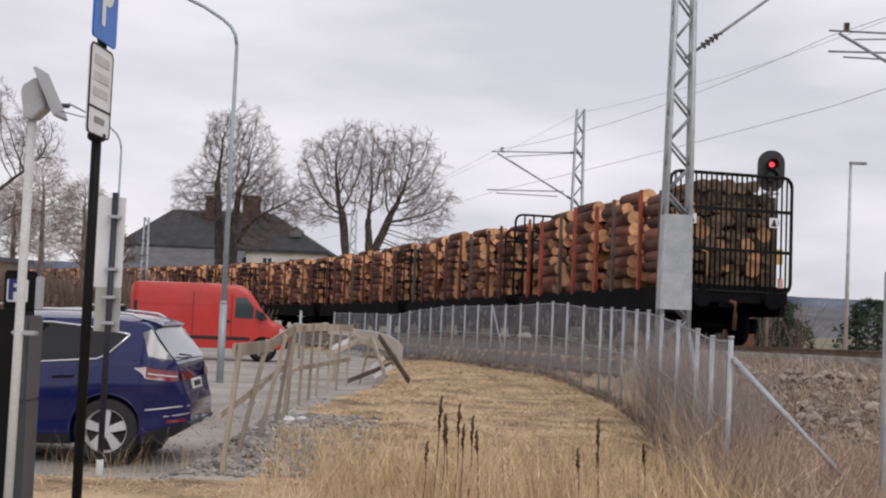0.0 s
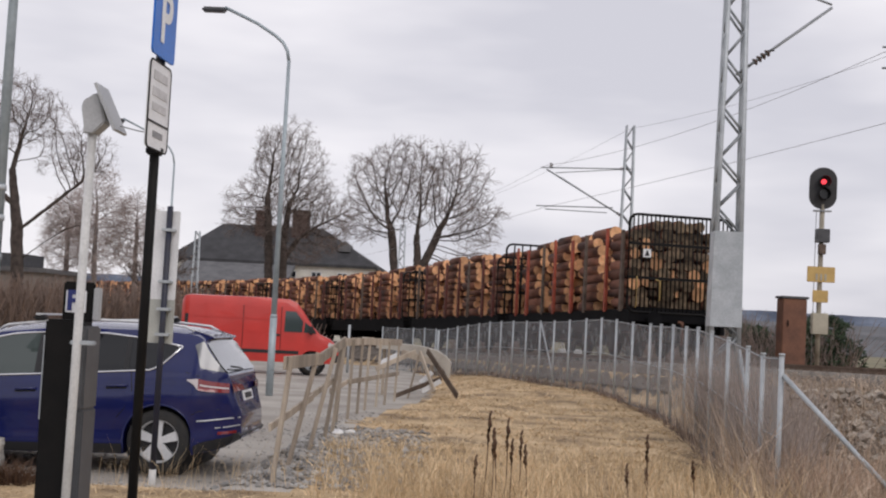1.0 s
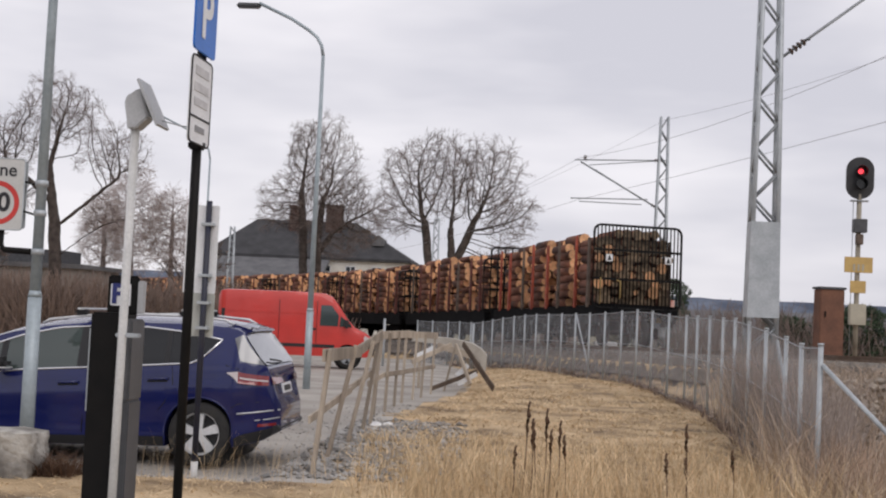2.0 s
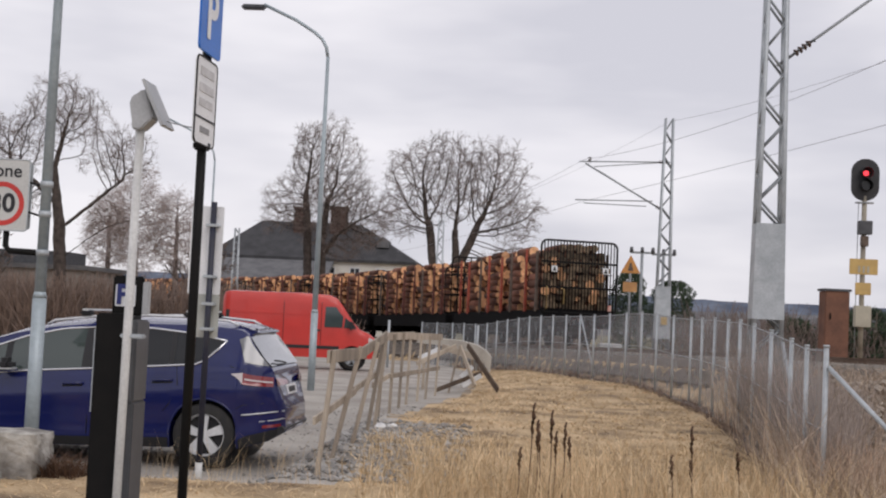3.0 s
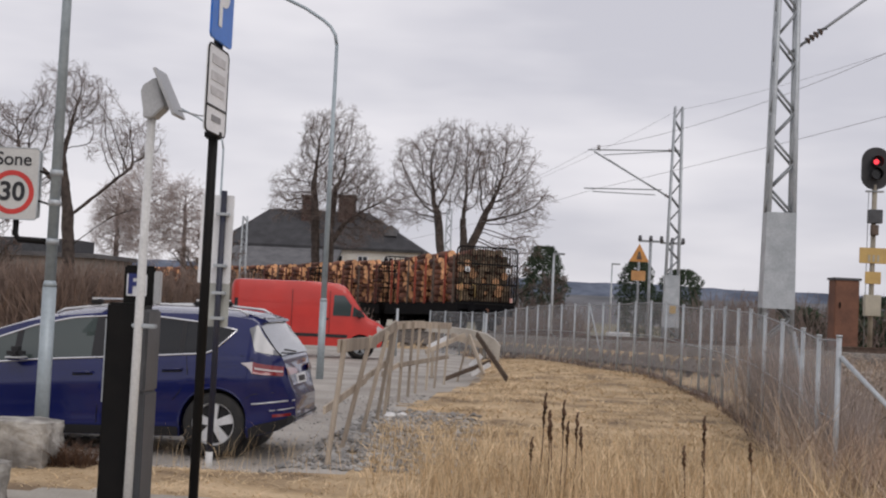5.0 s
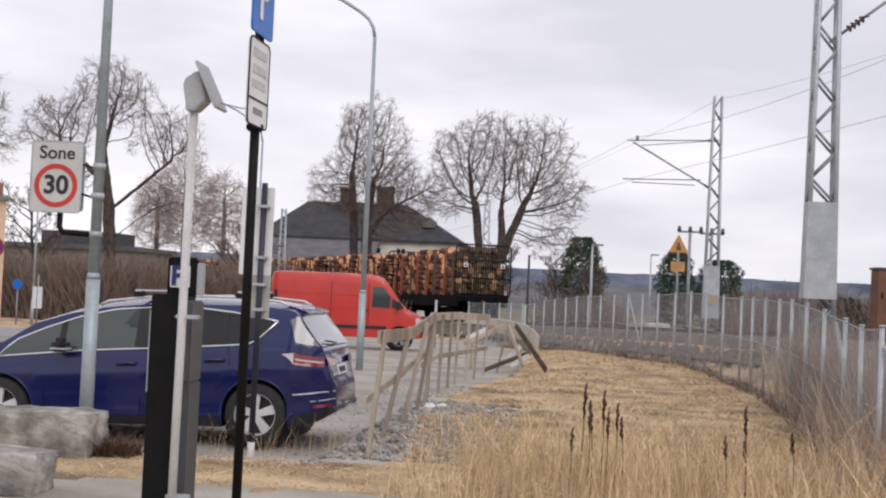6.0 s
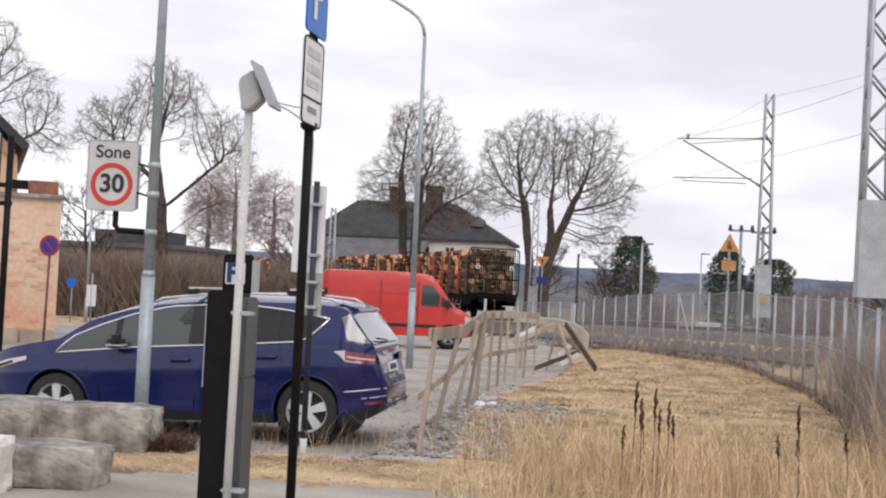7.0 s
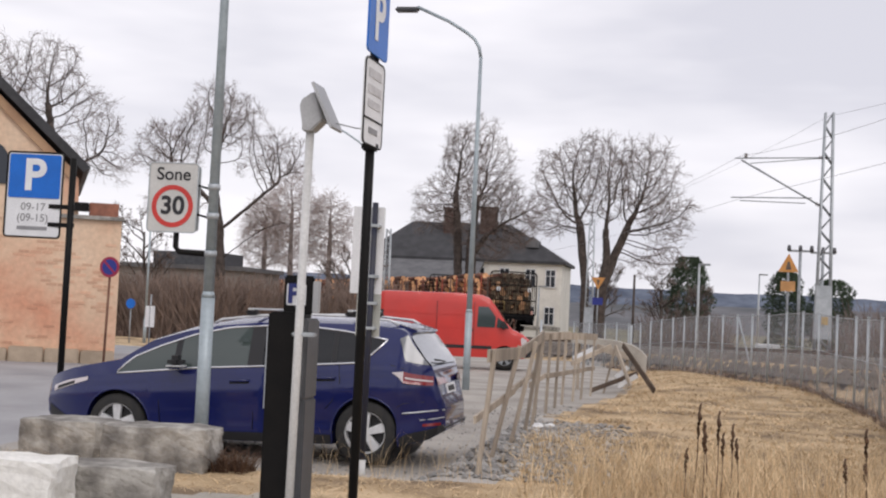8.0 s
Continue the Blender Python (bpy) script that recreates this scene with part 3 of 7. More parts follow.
# ---- catenary masts and wires ----
def lattice(name, m, h, w0, w1, plate, label, grp="catenary masts"):
    t = thing(name, m, label, "mast", grp)

    def half(z):
        return (w0 + (w1 - w0) * z / h) / 2
    for sx in (-1, 1):
        for sy in (-1, 1):
            bm = bmesh.new()
            a, b = half(0), half(h)
            tube(bm, [(sx * a, sy * a * 0.8, -0.5), (sx * b, sy * b * 0.8, h)], 0.05, 4)
            part("leg", bm, M_GALV, t)
    n = int(h / 0.42)
    for side in range(4):
        bm = bmesh.new()
        for i in range(n):
            z0, z1 = h * i / n, h * (i + 1) / n
            a, b = half(z0), half(z1)
            u = (a, -a) if i % 2 else (-a, a)
            if side < 2:
                y0, y1 = (a * 0.8, b * 0.8) if side else (-a * 0.8, -b * 0.8)
                tube(bm, [(u[0], y0, z0), (u[1] * b / a, y1, z1)], 0.023, 4)
            else:
                x0, x1 = (a, b) if side == 2 else (-a, -b)
                tube(bm, [(x0, u[0] * 0.8, z0), (x1, u[1] * 0.8 * b / a, z1)], 0.023, 4)
        part("lattice_bracing", bm, M_GALVD, t)
    if plate:
        bm = bmesh.new()
        a, b = half(plate[0]) + 0.035, half(plate[1]) + 0.035
        for q in (-1, 1):
            vs = [bm.verts.new(v) for v in ((-a, q * a * 0.85, plate[0]), (a, q * a * 0.85, plate[0]), (b, q * b * 0.85, plate[1]), (-b, q * b * 0.85, plate[1]))]
            bm.faces.new(vs)
            vs = [bm.verts.new(v) for v in ((q * a, -a * 0.85, plate[0]), (q * a, a * 0.85, plate[0]), (q * b, b * 0.85, plate[1]), (q * b, -b * 0.85, plate[1]))]
            bm.faces.new(vs)
        part("climb_guard", bm, M_GALV, t, "plain galvanised sheet wrapped round the mast")
    bm = bmesh.new()
    box(bm, (0, 0, -0.35), (w0 + 0.35, w0 + 0.35, 0.6), bevel=0.03)
    part("foundation", bm, M_CONC, t, "concrete footing")
    return t


def insulator(bm, a, b):
    a, b = Vector(a), Vector(b)
    for i in range(5):
        p = a.lerp(b, i / 4)
        q = a.lerp(b, min(1, i / 4 + 0.1))
        cyl(bm, p, q, 0.07, 0.05, 8)


def cantilever(t, tip, low, root, root2):
    rods = ((root, tip, 0.022), (root, (tip[0] + 0.5, tip[1], tip[2] - 0.16), 0.016), (root2, (tip[0] + 0.2, tip[1], tip[2] - 0.05), 0.03), (root2, (tip[0] + 0.7, tip[1], tip[2] - 0.3), 0.014),
            ((low[0] + 2.6, low[1], low[2] + 0.05), low, 0.022), ((low[0] + 2.4, low[1], low[2] - 0.13), (low[0] + 0.3, low[1], low[2] - 0.1), 0.018))
    for a, b, r in rods:
        bm = bmesh.new()
        cyl(bm, a, b, r, n=6)
        part("cantilever_rod", bm, M_GALVD, t)
    for a, b in ((root, tip), (root2, tip)):
        a, b = Vector(a), Vector(b)
        bm = bmesh.new()
        insulator(bm, a.lerp(b, 0.04), a.lerp(b, 0.13))
        part("insulator", bm, M_INSUL, t)
    bm = bmesh.new()
    insulator(bm, (tip[0] + 0.35, tip[1], tip[2] + 0.03), (tip[0] + 0.35, tip[1], tip[2] + 0.16))
    part("insulator", bm, M_INSUL, t)


mast_near = lattice("catenary_mast", pose(3.93, 21.6, 0.35), 9.5, 0.50, 0.24, (1.45, 3.06), "galvanised lattice mast with a plain climbing guard")
bm = bmesh.new()
cyl(bm, (0.05, 0, 5.77), (1.63, 0, 7.0), 0.028, n=6)
cyl(bm, (0.05, 0, 7.6), (1.63, 0, 7.05), 0.02, n=6)
part("bracket_arm", bm, M_GALVD, mast_near)
bm = bmesh.new()
insulator(bm, (0.35, 0, 6.0), (0.62, 0, 6.21))
part("insulator", bm, M_INSUL, mast_near)
mast_mid = lattice("catenary_mast", pose(4.42, 43, 0.4), 8.2, 0.50, 0.24, (0.75, 2.5), "galvanised lattice mast carrying a cantilever arm")
cantilever(mast_mid, (-2.98, 0, 6.63), (-3.07, 0, 5.32), (0.08, 0, 6.72), (0.02, 0, 5.0))
bm = bmesh.new()
box(bm, (0.04, -0.27, 1.35), (0.2, 0.015, 0.26))
part("label_plate", bm, M_YELLOW, mast_mid, "small yellow label")
mast_far = lattice("catenary_mast", pose(-5.46, 75, -0.2), 7.4, 0.5, 0.26, (0.55, 2.2), "galvanised lattice mast among bare trees")
mast_house = lattice("catenary_mast", pose(-20.8, 88, -0.6), 7.6, 0.5, 0.28, None, "grey lattice mast in front of the dark roof")


def wire(a, b, r, sag=0.25, n=10, name="overhead_wire"):
    bm = bmesh.new()
    a, b = Vector(a), Vector(b)
    pts = []
    for i in range(n + 1):
        p = a.lerp(b, i / n)
        p.z -= sag * 4 * (i / n) * (1 - i / n)
        pts.append(p)
    tube(bm, pts, r, 4)
    ob = part(name, bm, M_WIRE)
    return tagged(ob, "thin dark overhead wire along the track", "wire", "overhead wires")


for a, b, r, sag in (((1.6, 43, 7.1), (7.45, 25, 7.38), 0.006, 0.35), ((1.7, 43, 5.7), (7.6, 25, 6.0), 0.006, 0.05), ((7.45, 25, 7.38), (11.5, 4, 8.0), 0.006, 0.4), ((7.6, 25, 6.0), (11.6, 4, 6.5), 0.006, 0.05),
                     ((1.6, 43, 7.1), (-8.2, 75, 6.4), 0.006, 0.5), ((1.7, 43, 5.7), (-8.0, 75, 5.2), 0.006, 0.1), ((4.42, 43, 8.5), (-5.4, 75, 7.2), 0.005, 0.4), ((4.42, 43, 8.5), (10.7, 25, 8.7), 0.005, 0.3)):
    wire(a, b, r, sag)


# ---- cars ----
def line(points, x):
    """Height of a polyline, given left to right, at x."""
    for (xa, za), (xb, zb) in zip(points, points[1:]):
        if x <= xb:
            return za + (zb - za) * max(0.0, x - xa) / max(1e-6, xb - xa)
    return points[-1][1]


def body_grid(bm, low, up, arches, half, ends, bulge, lip=0.0):
    """A car body: sides with curvature between a lower and an upper line, wheel arches cut out, rounded in plan at the ends."""
    (r, zc) = arches[1:]
    x0, x1 = up[0][0], up[-1][0]
    xs = set(np.linspace(x0, x1, 41).round(4).tolist()) | {p[0] for p in up} | {p[0] for p in low}
    for cx in arches[0]:
        xs |= {round(cx + r * math.cos(math.pi * k / 14), 4) for k in range(15)} | {round(cx - r - 0.002, 4), round(cx + r + 0.002, 4)}
    xs = sorted(x for x in xs if x0 <= x <= x1)
    vs = [0.0, 0.08, 0.2, 0.35, 0.5, 0.62, 0.72, 0.82, 0.92, 1.0]
    rings = []
    for x in xs:
        zl, zu = line(low, x), line(up, x)
        for cx in arches[0]:
            if abs(x - cx) <= r:
                zl = max(zl, zc + math.sqrt(max(0.0, r * r - (x - cx) ** 2)))
        k = 1.0
        for lim, sgn in ((ends[0], -1), (ends[1], 1)):
            d = sgn * x - abs(lim)
            if d > 0:
                k = 1 - ends[2] * (d / (abs(x0 if sgn < 0 else x1) - abs(lim))) ** 2.2
        zb = line(low, x)
        ring = []
        for v in vs:
            z = zl + (zu - zl) * v
            w = (z - zb) / max(0.05, zu - zb)
            y = (half - line(bulge, w)) * k
            ring.append((x, -y, z))
        yt = -ring[-1][1]
        top = [(x, -yt * f, zu + 0.03 * (1 - f * f) + lip) for f in (0.9, 0.6, 0.3, 0.0, -0.3, -0.6, -0.9)]
        ring = ring + top + [(a, -b, c) for a, b, c in reversed(ring)]
        rings.append([bm.verts.new(p) for p in ring])
    n = len(rings[0])
    for a, b in zip(rings, rings[1:]):
        for i in range(n):
            bm.faces.new((a[i], a[(i + 1) % n], b[(i + 1) % n], b[i]))
    bm.faces.new(rings[0])
    bm.faces.new(rings[-1][::-1])
    bmesh.ops.recalc_face_normals(bm, faces=bm.faces)
    return bm


def side_panel(bm, pts, y_of, t=0.012):
    """A flat panel on the side facing -y: points (x, z) laid on the side surface."""
    a = [bm.verts.new((x, -(y_of(z) + t), z)) for x, z in pts]
    b = [bm.verts.new((x, -(y_of(z) - 0.01), z)) for x, z in pts]
    n = len(pts)
    bm.faces.new(a)
    for i in range(n):
        bm.faces.new((a[i], b[i], b[(i + 1) % n], a[(i + 1) % n]))
    bmesh.ops.recalc_face_normals(bm, faces=bm.faces)
    return bm


def wheel(parent, x, y, r, w, out, spokes, steel=False):
    """out: -1 when the outer face looks along -y."""
    bm = bmesh.new()
    prof = [(0.68, -0.5), (0.94, -0.5), (1.0, -0.36), (1.0, 0.36), (0.94, 0.5), (0.68, 0.5)]
    n = 28
    rings = [[bm.verts.new((r * k * math.cos(2 * math.pi * i / n), w * o, r * k * math.sin(2 * math.pi * i / n))) for i in range(n)] for k, o in prof]
    for a, b in zip(rings, rings[1:]):
        for i in range(n):
            bm.faces.new((a[i], a[(i + 1) % n], b[(i + 1) % n], b[i])).smooth = True
    wh = part("wheel", bm, M_TYRE, parent, "black tyre on a silver alloy rim", m=pose(x, y, r))
    bm = bmesh.new()
    rr = r * 0.72
    yo = out * w * 0.42
    m = 24
    for k0, k1, o0, o1 in ((1.0, 0.9, 0.0, 0.0), (0.9, 0.86, 0.0, -0.05)):
        a = [bm.verts.new((rr * k0 * math.cos(2 * math.pi * i / m), yo - out * -o0, rr * k0 * math.sin(2 * math.pi * i / m))) for i in range(m)]
        b = [bm.verts.new((rr * k1 * math.cos(2 * math.pi * i / m), yo + out * o1, rr * k1 * math.sin(2 * math.pi * i / m))) for i in range(m)]
        for i in range(m):
            bm.faces.new((a[i], a[(i + 1) % m], b[(i + 1) % m], b[i]))
    cyl(bm, (0, yo - out * 0.03, 0), (0, yo + out * 0.005, 0), rr * 0.24, n=14)
    for i in range(spokes):
        t = 2 * math.pi * i / spokes + 0.3
        d, s = Vector((math.cos(t), 0, math.sin(t))), Vector((-math.sin(t), 0, math.cos(t)))
        p = [d * rr * 0.15 + s * rr * 0.14, d * rr * 0.9 + s * rr * 0.22, d * rr * 0.9 - s * rr * 0.22, d * rr * 0.15 - s * rr * 0.14]
        front = [bm.verts.new(q + Vector((0, yo, 0))) for q in p]
        back = [bm.verts.new(q + Vector((0, yo - out * 0.04, 0))) for q in p]
        bm.faces.new(front)
        for k in range(4):
            bm.faces.new((front[k], front[(k + 1) % 4], back[(k + 1) % 4], back[k]))
    bmesh.ops.recalc_face_normals(bm, faces=bm.faces)
    part("rim", bm, M_GALVD if steel else M_ALLOY, wh, "silver five-spoke rim")
    bm = bmesh.new()
    cyl(bm, (0, yo - out * 0.09, 0), (0, yo - out * 0.06, 0), rr * 0.98, n=20)
    part("brake_disc", bm, M_TRIM, wh)


CAR_LOW = [(-2.46, 0.40), (-2.36, 0.27), (-2.0, 0.20), (0.0, 0.19), (1.8, 0.19), (2.1, 0.22), (2.30, 0.27), (2.46, 0.36)]
CAR_BELT = [(-2.46, 0.62), (-2.41, 0.71), (-2.2, 0.80), (-1.9, 0.85), (-1.47, 0.885), (-0.52, 0.965), (0.27, 1.005), (0.85, 1.04), (1.38, 1.07), (2.0, 1.09), (2.28, 1.07), (2.33, 1.03), (2.36, 0.92), (2.40, 0.75), (2.46, 0.59)]
CAR_ROOF = [(-2.46, 0.68), (-2.44, 0.79), (-2.36, 0.865), (-2.06, 0.955), (-1.72, 1.025), (-1.45, 1.08), (-1.11, 1.325), (-0.71, 1.455), (-0.30, 1.535), (0.10, 1.575), (0.64, 1.585), (1.16, 1.575), (1.55, 1.55), (1.81, 1.515), (2.03, 1.465), (2.07, 1.42), (2.16, 1.29), (2.26, 1.13), (2.33, 1.05), (2.37, 0.93), (2.41, 0.76), (2.46, 0.62)]
CAR_BULGE = [(0.0, 0.075), (0.08, 0.04), (0.16, 0.026), (0.24, 0.040), (0.34, 0.034), (0.50, 0.018), (0.66, 0.004), (0.76, 0.0), (0.80, 0.016), (0.90, 0.022), (1.0, 0.04)]


def car_plan(x):
    """How far the half width is drawn in towards both ends."""
    if x < -1.5:
        return 1 - 0.40 * ((-1.5 - x) / 0.96) ** 2.4
    if x > 1.65:
        return 1 - 0.10 * ((x - 1.65) / 0.81) ** 2 - 0.24 * (max(0.0, x - 2.12) / 0.34) ** 2.4
    return 1.0


def car_y(x, z):
    """Half width of the car at x and height z."""
    zb, zl = line(CAR_BELT, x), line(CAR_LOW, x)
    if z <= zb:
        return (0.925 - line(CAR_BULGE, (z - zl) / max(0.05, zb - zl))) * car_plan(x)
    u = z - zb
    return (0.885 - 0.36 * u - 0.16 * u * u) * car_plan(x)


def car_shell(bm, wheels, r, zc):
    xs = set(np.linspace(-2.46, 2.46, 83).round(4).tolist()) | {p[0] for q in (CAR_LOW, CAR_BELT, CAR_ROOF) for p in q}
    for cx in wheels:
        xs |= {round(cx + r * math.cos(math.pi * k / 18), 4) for k in range(19)} | {round(cx - r - 0.002, 4), round(cx + r + 0.002, 4)}
    rings = []
    for x in sorted(xs):
        zl, zb, zr = line(CAR_LOW, x), line(CAR_BELT, x), line(CAR_ROOF, x)
        for cx in wheels:
            if abs(x - cx) <= r:
                zl = max(zl, zc + math.sqrt(max(0.0, r * r - (x - cx) ** 2)))
        ze = zb + 0.86 * (zr - zb)
        half = [(x, -car_y(x, z), z) for z in [zl + (zb - zl) * v for v in (0, 0.06, 0.14, 0.22, 0.32, 0.44, 0.56, 0.66, 0.74, 0.80, 0.86, 0.93, 1.0)] + [zb + (ze - zb) * u for u in (0.1, 0.3, 0.5, 0.7, 0.88, 1.0)]]
        ye = -half[-1][1]
        top = [(x, -ye * f, ze + (zr - ze) * (1 - abs(f) ** 2.4)) for f in (0.96, 0.85, 0.65, 0.4, 0.0, -0.4, -0.65, -0.85, -0.96)]
        rings.append([bm.verts.new(p) for p in half + top + [(a, -b, c) for a, b, c in reversed(half)]])
    n = len(rings[0])
    for a, b in zip(rings, rings[1:]):
        for i in range(n):
            bm.faces.new((a[i], a[(i + 1) % n], b[(i + 1) % n], b[i]))
    bm.faces.new(rings[0])
    bm.faces.new(rings[-1][::-1])
    bmesh.ops.recalc_face_normals(bm, faces=bm.faces)
    return bm


def car_patch(bm, x0, x1, low, high, off, n=14, m=6, side=-1):
    """A thin panel laid on the side of the car between two lines of height."""
    grid = []
    for i in range(n + 1):
        x = x0 + (x1 - x0) * i / n
        za, zb = line(low, x), line(high, x)
        grid.append([bm.verts.new((x, side * (car_y(x, za + (zb - za) * k / m) + off), za + (zb - za) * k / m)) for k in range(m + 1)])
    for a, b in zip(grid, grid[1:]):
        for k in range(m):
            f = bm.faces.new((a[k], b[k], b[k + 1], a[k + 1]) if side < 0 else (a[k + 1], b[k + 1], b[k], a[k]))
            f.smooth = True
    return bm


def car_line(name, pts, r, material, c, label="", off=0.0, n=5):
    bm = bmesh.new()
    tube(bm, [(x, -(car_y(x, z) + off), z) for x, z in pts], r, n)
    return part(name, bm, material, c, label)


def build_car():
    c = thing("car", pose(-4.885, 14.2, -0.147, 0, -1.6, 0), "dark blue people carrier with roof rails parked on gravel", "car")
    axles, zc = (-1.45, 1.43), 0.33
    bm = bmesh.new()
    car_shell(bm, axles, 0.375, zc + 0.01)
    part("body", bm, M_CARB, c, "glossy dark blue painted body", smooth=True)
    # side glass: one pane between each pair of pillars, black trim on the pillars, bright surround
    wlow = [(-1.46, 0.90), (-0.52, 0.982), (0.27, 1.022), (0.85, 1.055), (1.38, 1.088), (1.64, 1.335)]
    whigh = [(-1.46, 0.915), (-1.306, 1.075), (-0.98, 1.215), (-0.59, 1.35), (-0.196, 1.435), (0.2, 1.462), (0.787, 1.46), (1.176, 1.42), (1.64, 1.34)]
    edges = [-1.45, -0.80, -0.73, 0.07, 0.24, 1.03, 1.09, 1.635]
    for side in (-1, 1):
        for k in range(7):
            bm = bmesh.new()
            car_patch(bm, edges[k], edges[k + 1], wlow, whigh, 0.005 if k % 2 == 0 else 0.008, 14 if k % 2 == 0 else 2, 6, side)
            if k % 2:
                part("pillar_trim", bm, M_TRIM, c)
            else:
                part("side_window", bm, M_WINL if k in (0, 2) else M_WIND, c, "tinted side window")
    rim = [(x, line(wlow, x)) for x in np.linspace(-1.46, 1.64, 30).tolist()]
    rim2 = [(x, line(whigh, x)) for x in np.linspace(1.64, -1.46, 34).tolist()]
    car_line("window_trim", rim + rim2, 0.0125, M_CHROME, c, "bright chrome window surround", 0.006)
    # rear window wraps round the corners
    bm = bmesh.new()
    grid = []
    for i in range(9):
        x = 2.075 + (2.315 - 2.075) * i / 8
        zb, zr = line(CAR_BELT, x), line(CAR_ROOF, x)
        ze = zb + 0.86 * (zr - zb)
        ye = car_y(x, ze)
        grid.append([bm.verts.new((x + 0.014, -ye * f, ze + (zr - ze) * (1 - abs(f) ** 2.4) + 0.010)) for f in (1.0, 0.92, 0.75, 0.4, 0.0, -0.4, -0.75, -0.92, -1.0)])
    for a, b in zip(grid, grid[1:]):
        for k in range(8):
            bm.faces.new((a[k], b[k], b[k + 1], a[k + 1])).smooth = True
    for side in (-1, 1):
        car_patch(bm, 1.80, 2.30, [(1.80, 1.345), (2.0, 1.12), (2.30, 1.075)], [(1.80, 1.36), (2.03, 1.40), (2.16, 1.25), (2.30, 1.085)], 0.006, 12, 4, side)
    part("rear_window", bm, M_GLASSR, c, "rear window reflecting the sky")
    bm = bmesh.new()
    slab(bm, [(1.70, 1.515), (2.12, 1.448), (2.13, 1.430), (2.0, 1.40), (1.72, 1.46)], "y", -0.61, 0.61)
    bmesh.ops.bevel(bm, geom=bm.edges[:], offset=0.006, segments=2, affect="EDGES")
    part("spoiler", bm, M_CARB, c, "body-coloured roof spoiler")
    bm = bmesh.new()
    tube(bm, [(2.335, 0.0, 1.09), (2.33, -0.3, 1.115), (2.315, -0.55, 1.13)], 0.01, 5)
    part("rear_wiper", bm, M_TRIM, c)
    for y in (-0.60, 0.60):
        bm = bmesh.new()
        tube(bm, [(-0.42, y, 1.48), (-0.34, y, 1.525), (0.1, y, 1.575), (0.7, y, 1.60), (1.25, y, 1.585), (1.62, y, 1.55), (1.72, y, 1.50)], 0.017, 6)
        part("roof_rail", bm, M_ALLOY, c, "silver roof rail")
        for x in (0.02, 1.18):
            bm = bmesh.new()
            box(bm, (x, y, 1.612), (0.15, 0.09, 0.06), bevel=0.02)
            part("roof_bar_foot", bm, M_TRIM, c)
    for x in (0.02, 1.18):
        bm = bmesh.new()
        box(bm, (x, 0, 1.648), (0.07, 1.36, 0.024), bevel=0.008)
        part("roof_bar", bm, M_ALLOY, c, "silver roof bar")
    # lamps
    for side in (-1, 1):
        bm = bmesh.new()
        car_patch(bm, 1.724, 1.97, [(1.724, 0.985), (1.97, 0.885)], [(1.724, 0.995), (1.97, 1.005)], 0.010, 6, 3, side)
        lamp = part("tail_lamp", bm, M_LAMPW, c, "clear forward half of the tail lamp")
        bm = bmesh.new()
        car_patch(bm, 1.97, 2.35, [(1.97, 0.885), (2.35, 0.855)], [(1.97, 1.005), (2.35, 0.955)], 0.012, 10, 3, side)
        a = [bm.verts.new((2.372 + 0.012 * k, side * (0.735 - 0.13 * k), 0.948 - 0.006 * k)) for k in range(4)]
        b = [bm.verts.new((2.392 + 0.012 * k, side * (0.715 - 0.13 * k), 0.862 + 0.004 * k)) for k in range(4)]
        for k in range(3):
            bm.faces.new((a[k], b[k], b[k + 1], a[k + 1]))
        part("red_lens", bm, M_LAMPR, lamp, "red half of the tail lamp")
        bm = bmesh.new()
        car_patch(bm, 2.02, 2.345, [(2.02, 0.930), (2.345, 0.895)], [(2.02, 0.948), (2.345, 0.910)], 0.016, 8, 1, side)
        part("clear_stripe", bm, M_LAMPW, lamp)
        bm = bmesh.new()
        car_patch(bm, -2.34, -1.82, [(-2.34, 0.66), (-1.82, 0.81)], [(-2.34, 0.725), (-2.1, 0.80), (-1.82, 0.85)], 0.008, 10, 3, side)
        hl = part("headlamp", bm, M_LAMPW, c, "clear headlamp")
        bm = bmesh.new()
        car_patch(bm, -2.27, -2.0, [(-2.27, 0.69), (-2.0, 0.77)], [(-2.27, 0.725), (-2.0, 0.80)], 0.012, 6, 2, side)
        part("lamp_bezel", bm, M_TRIM, hl)
        bm = bmesh.new()
        car_patch(bm, -2.42, -2.02, [(-2.42, 0.40), (-2.02, 0.27)], [(-2.42, 0.52), (-2.02, 0.36)], 0.006, 6, 3, side)
        part("bumper_intake", bm, M_TRIM, c, "black lower front intake")
        bm = bmesh.new()
        car_patch(bm, -1.06, 1.04, [(-1.06, 0.195), (1.04, 0.195)], [(-1.06, 0.285), (1.04, 0.30)], 0.010, 10, 2, side)
        part("sill_trim", bm, M_TRIM, c, "black sill")
        bm = bmesh.new()
        car_patch(bm, 1.86, 2.455, [(1.86, 0.195), (2.1, 0.225), (2.30, 0.275), (2.455, 0.362)], [(1.86, 0.29), (2.2, 0.36), (2.455, 0.42)], 0.008, 8, 2, side)
        part("lower_bumper", bm, M_TRIM, c, "black lower rear bumper")
        bm = bmesh.new()
        car_patch(bm, 2.25, 2.42, [(2.25, 0.415), (2.42, 0.425)], [(2.25, 0.445), (2.42, 0.455)], 0.010, 4, 1, side)
        part("reflector", bm, M_LAMPR, c)
    bm = bmesh.new()
    slab(bm, [(2.30, 0.28), (2.44, 0.35), (2.468, 0.40), (2.44, 0.43), (2.3, 0.40)], "y", -0.70, 0.70)
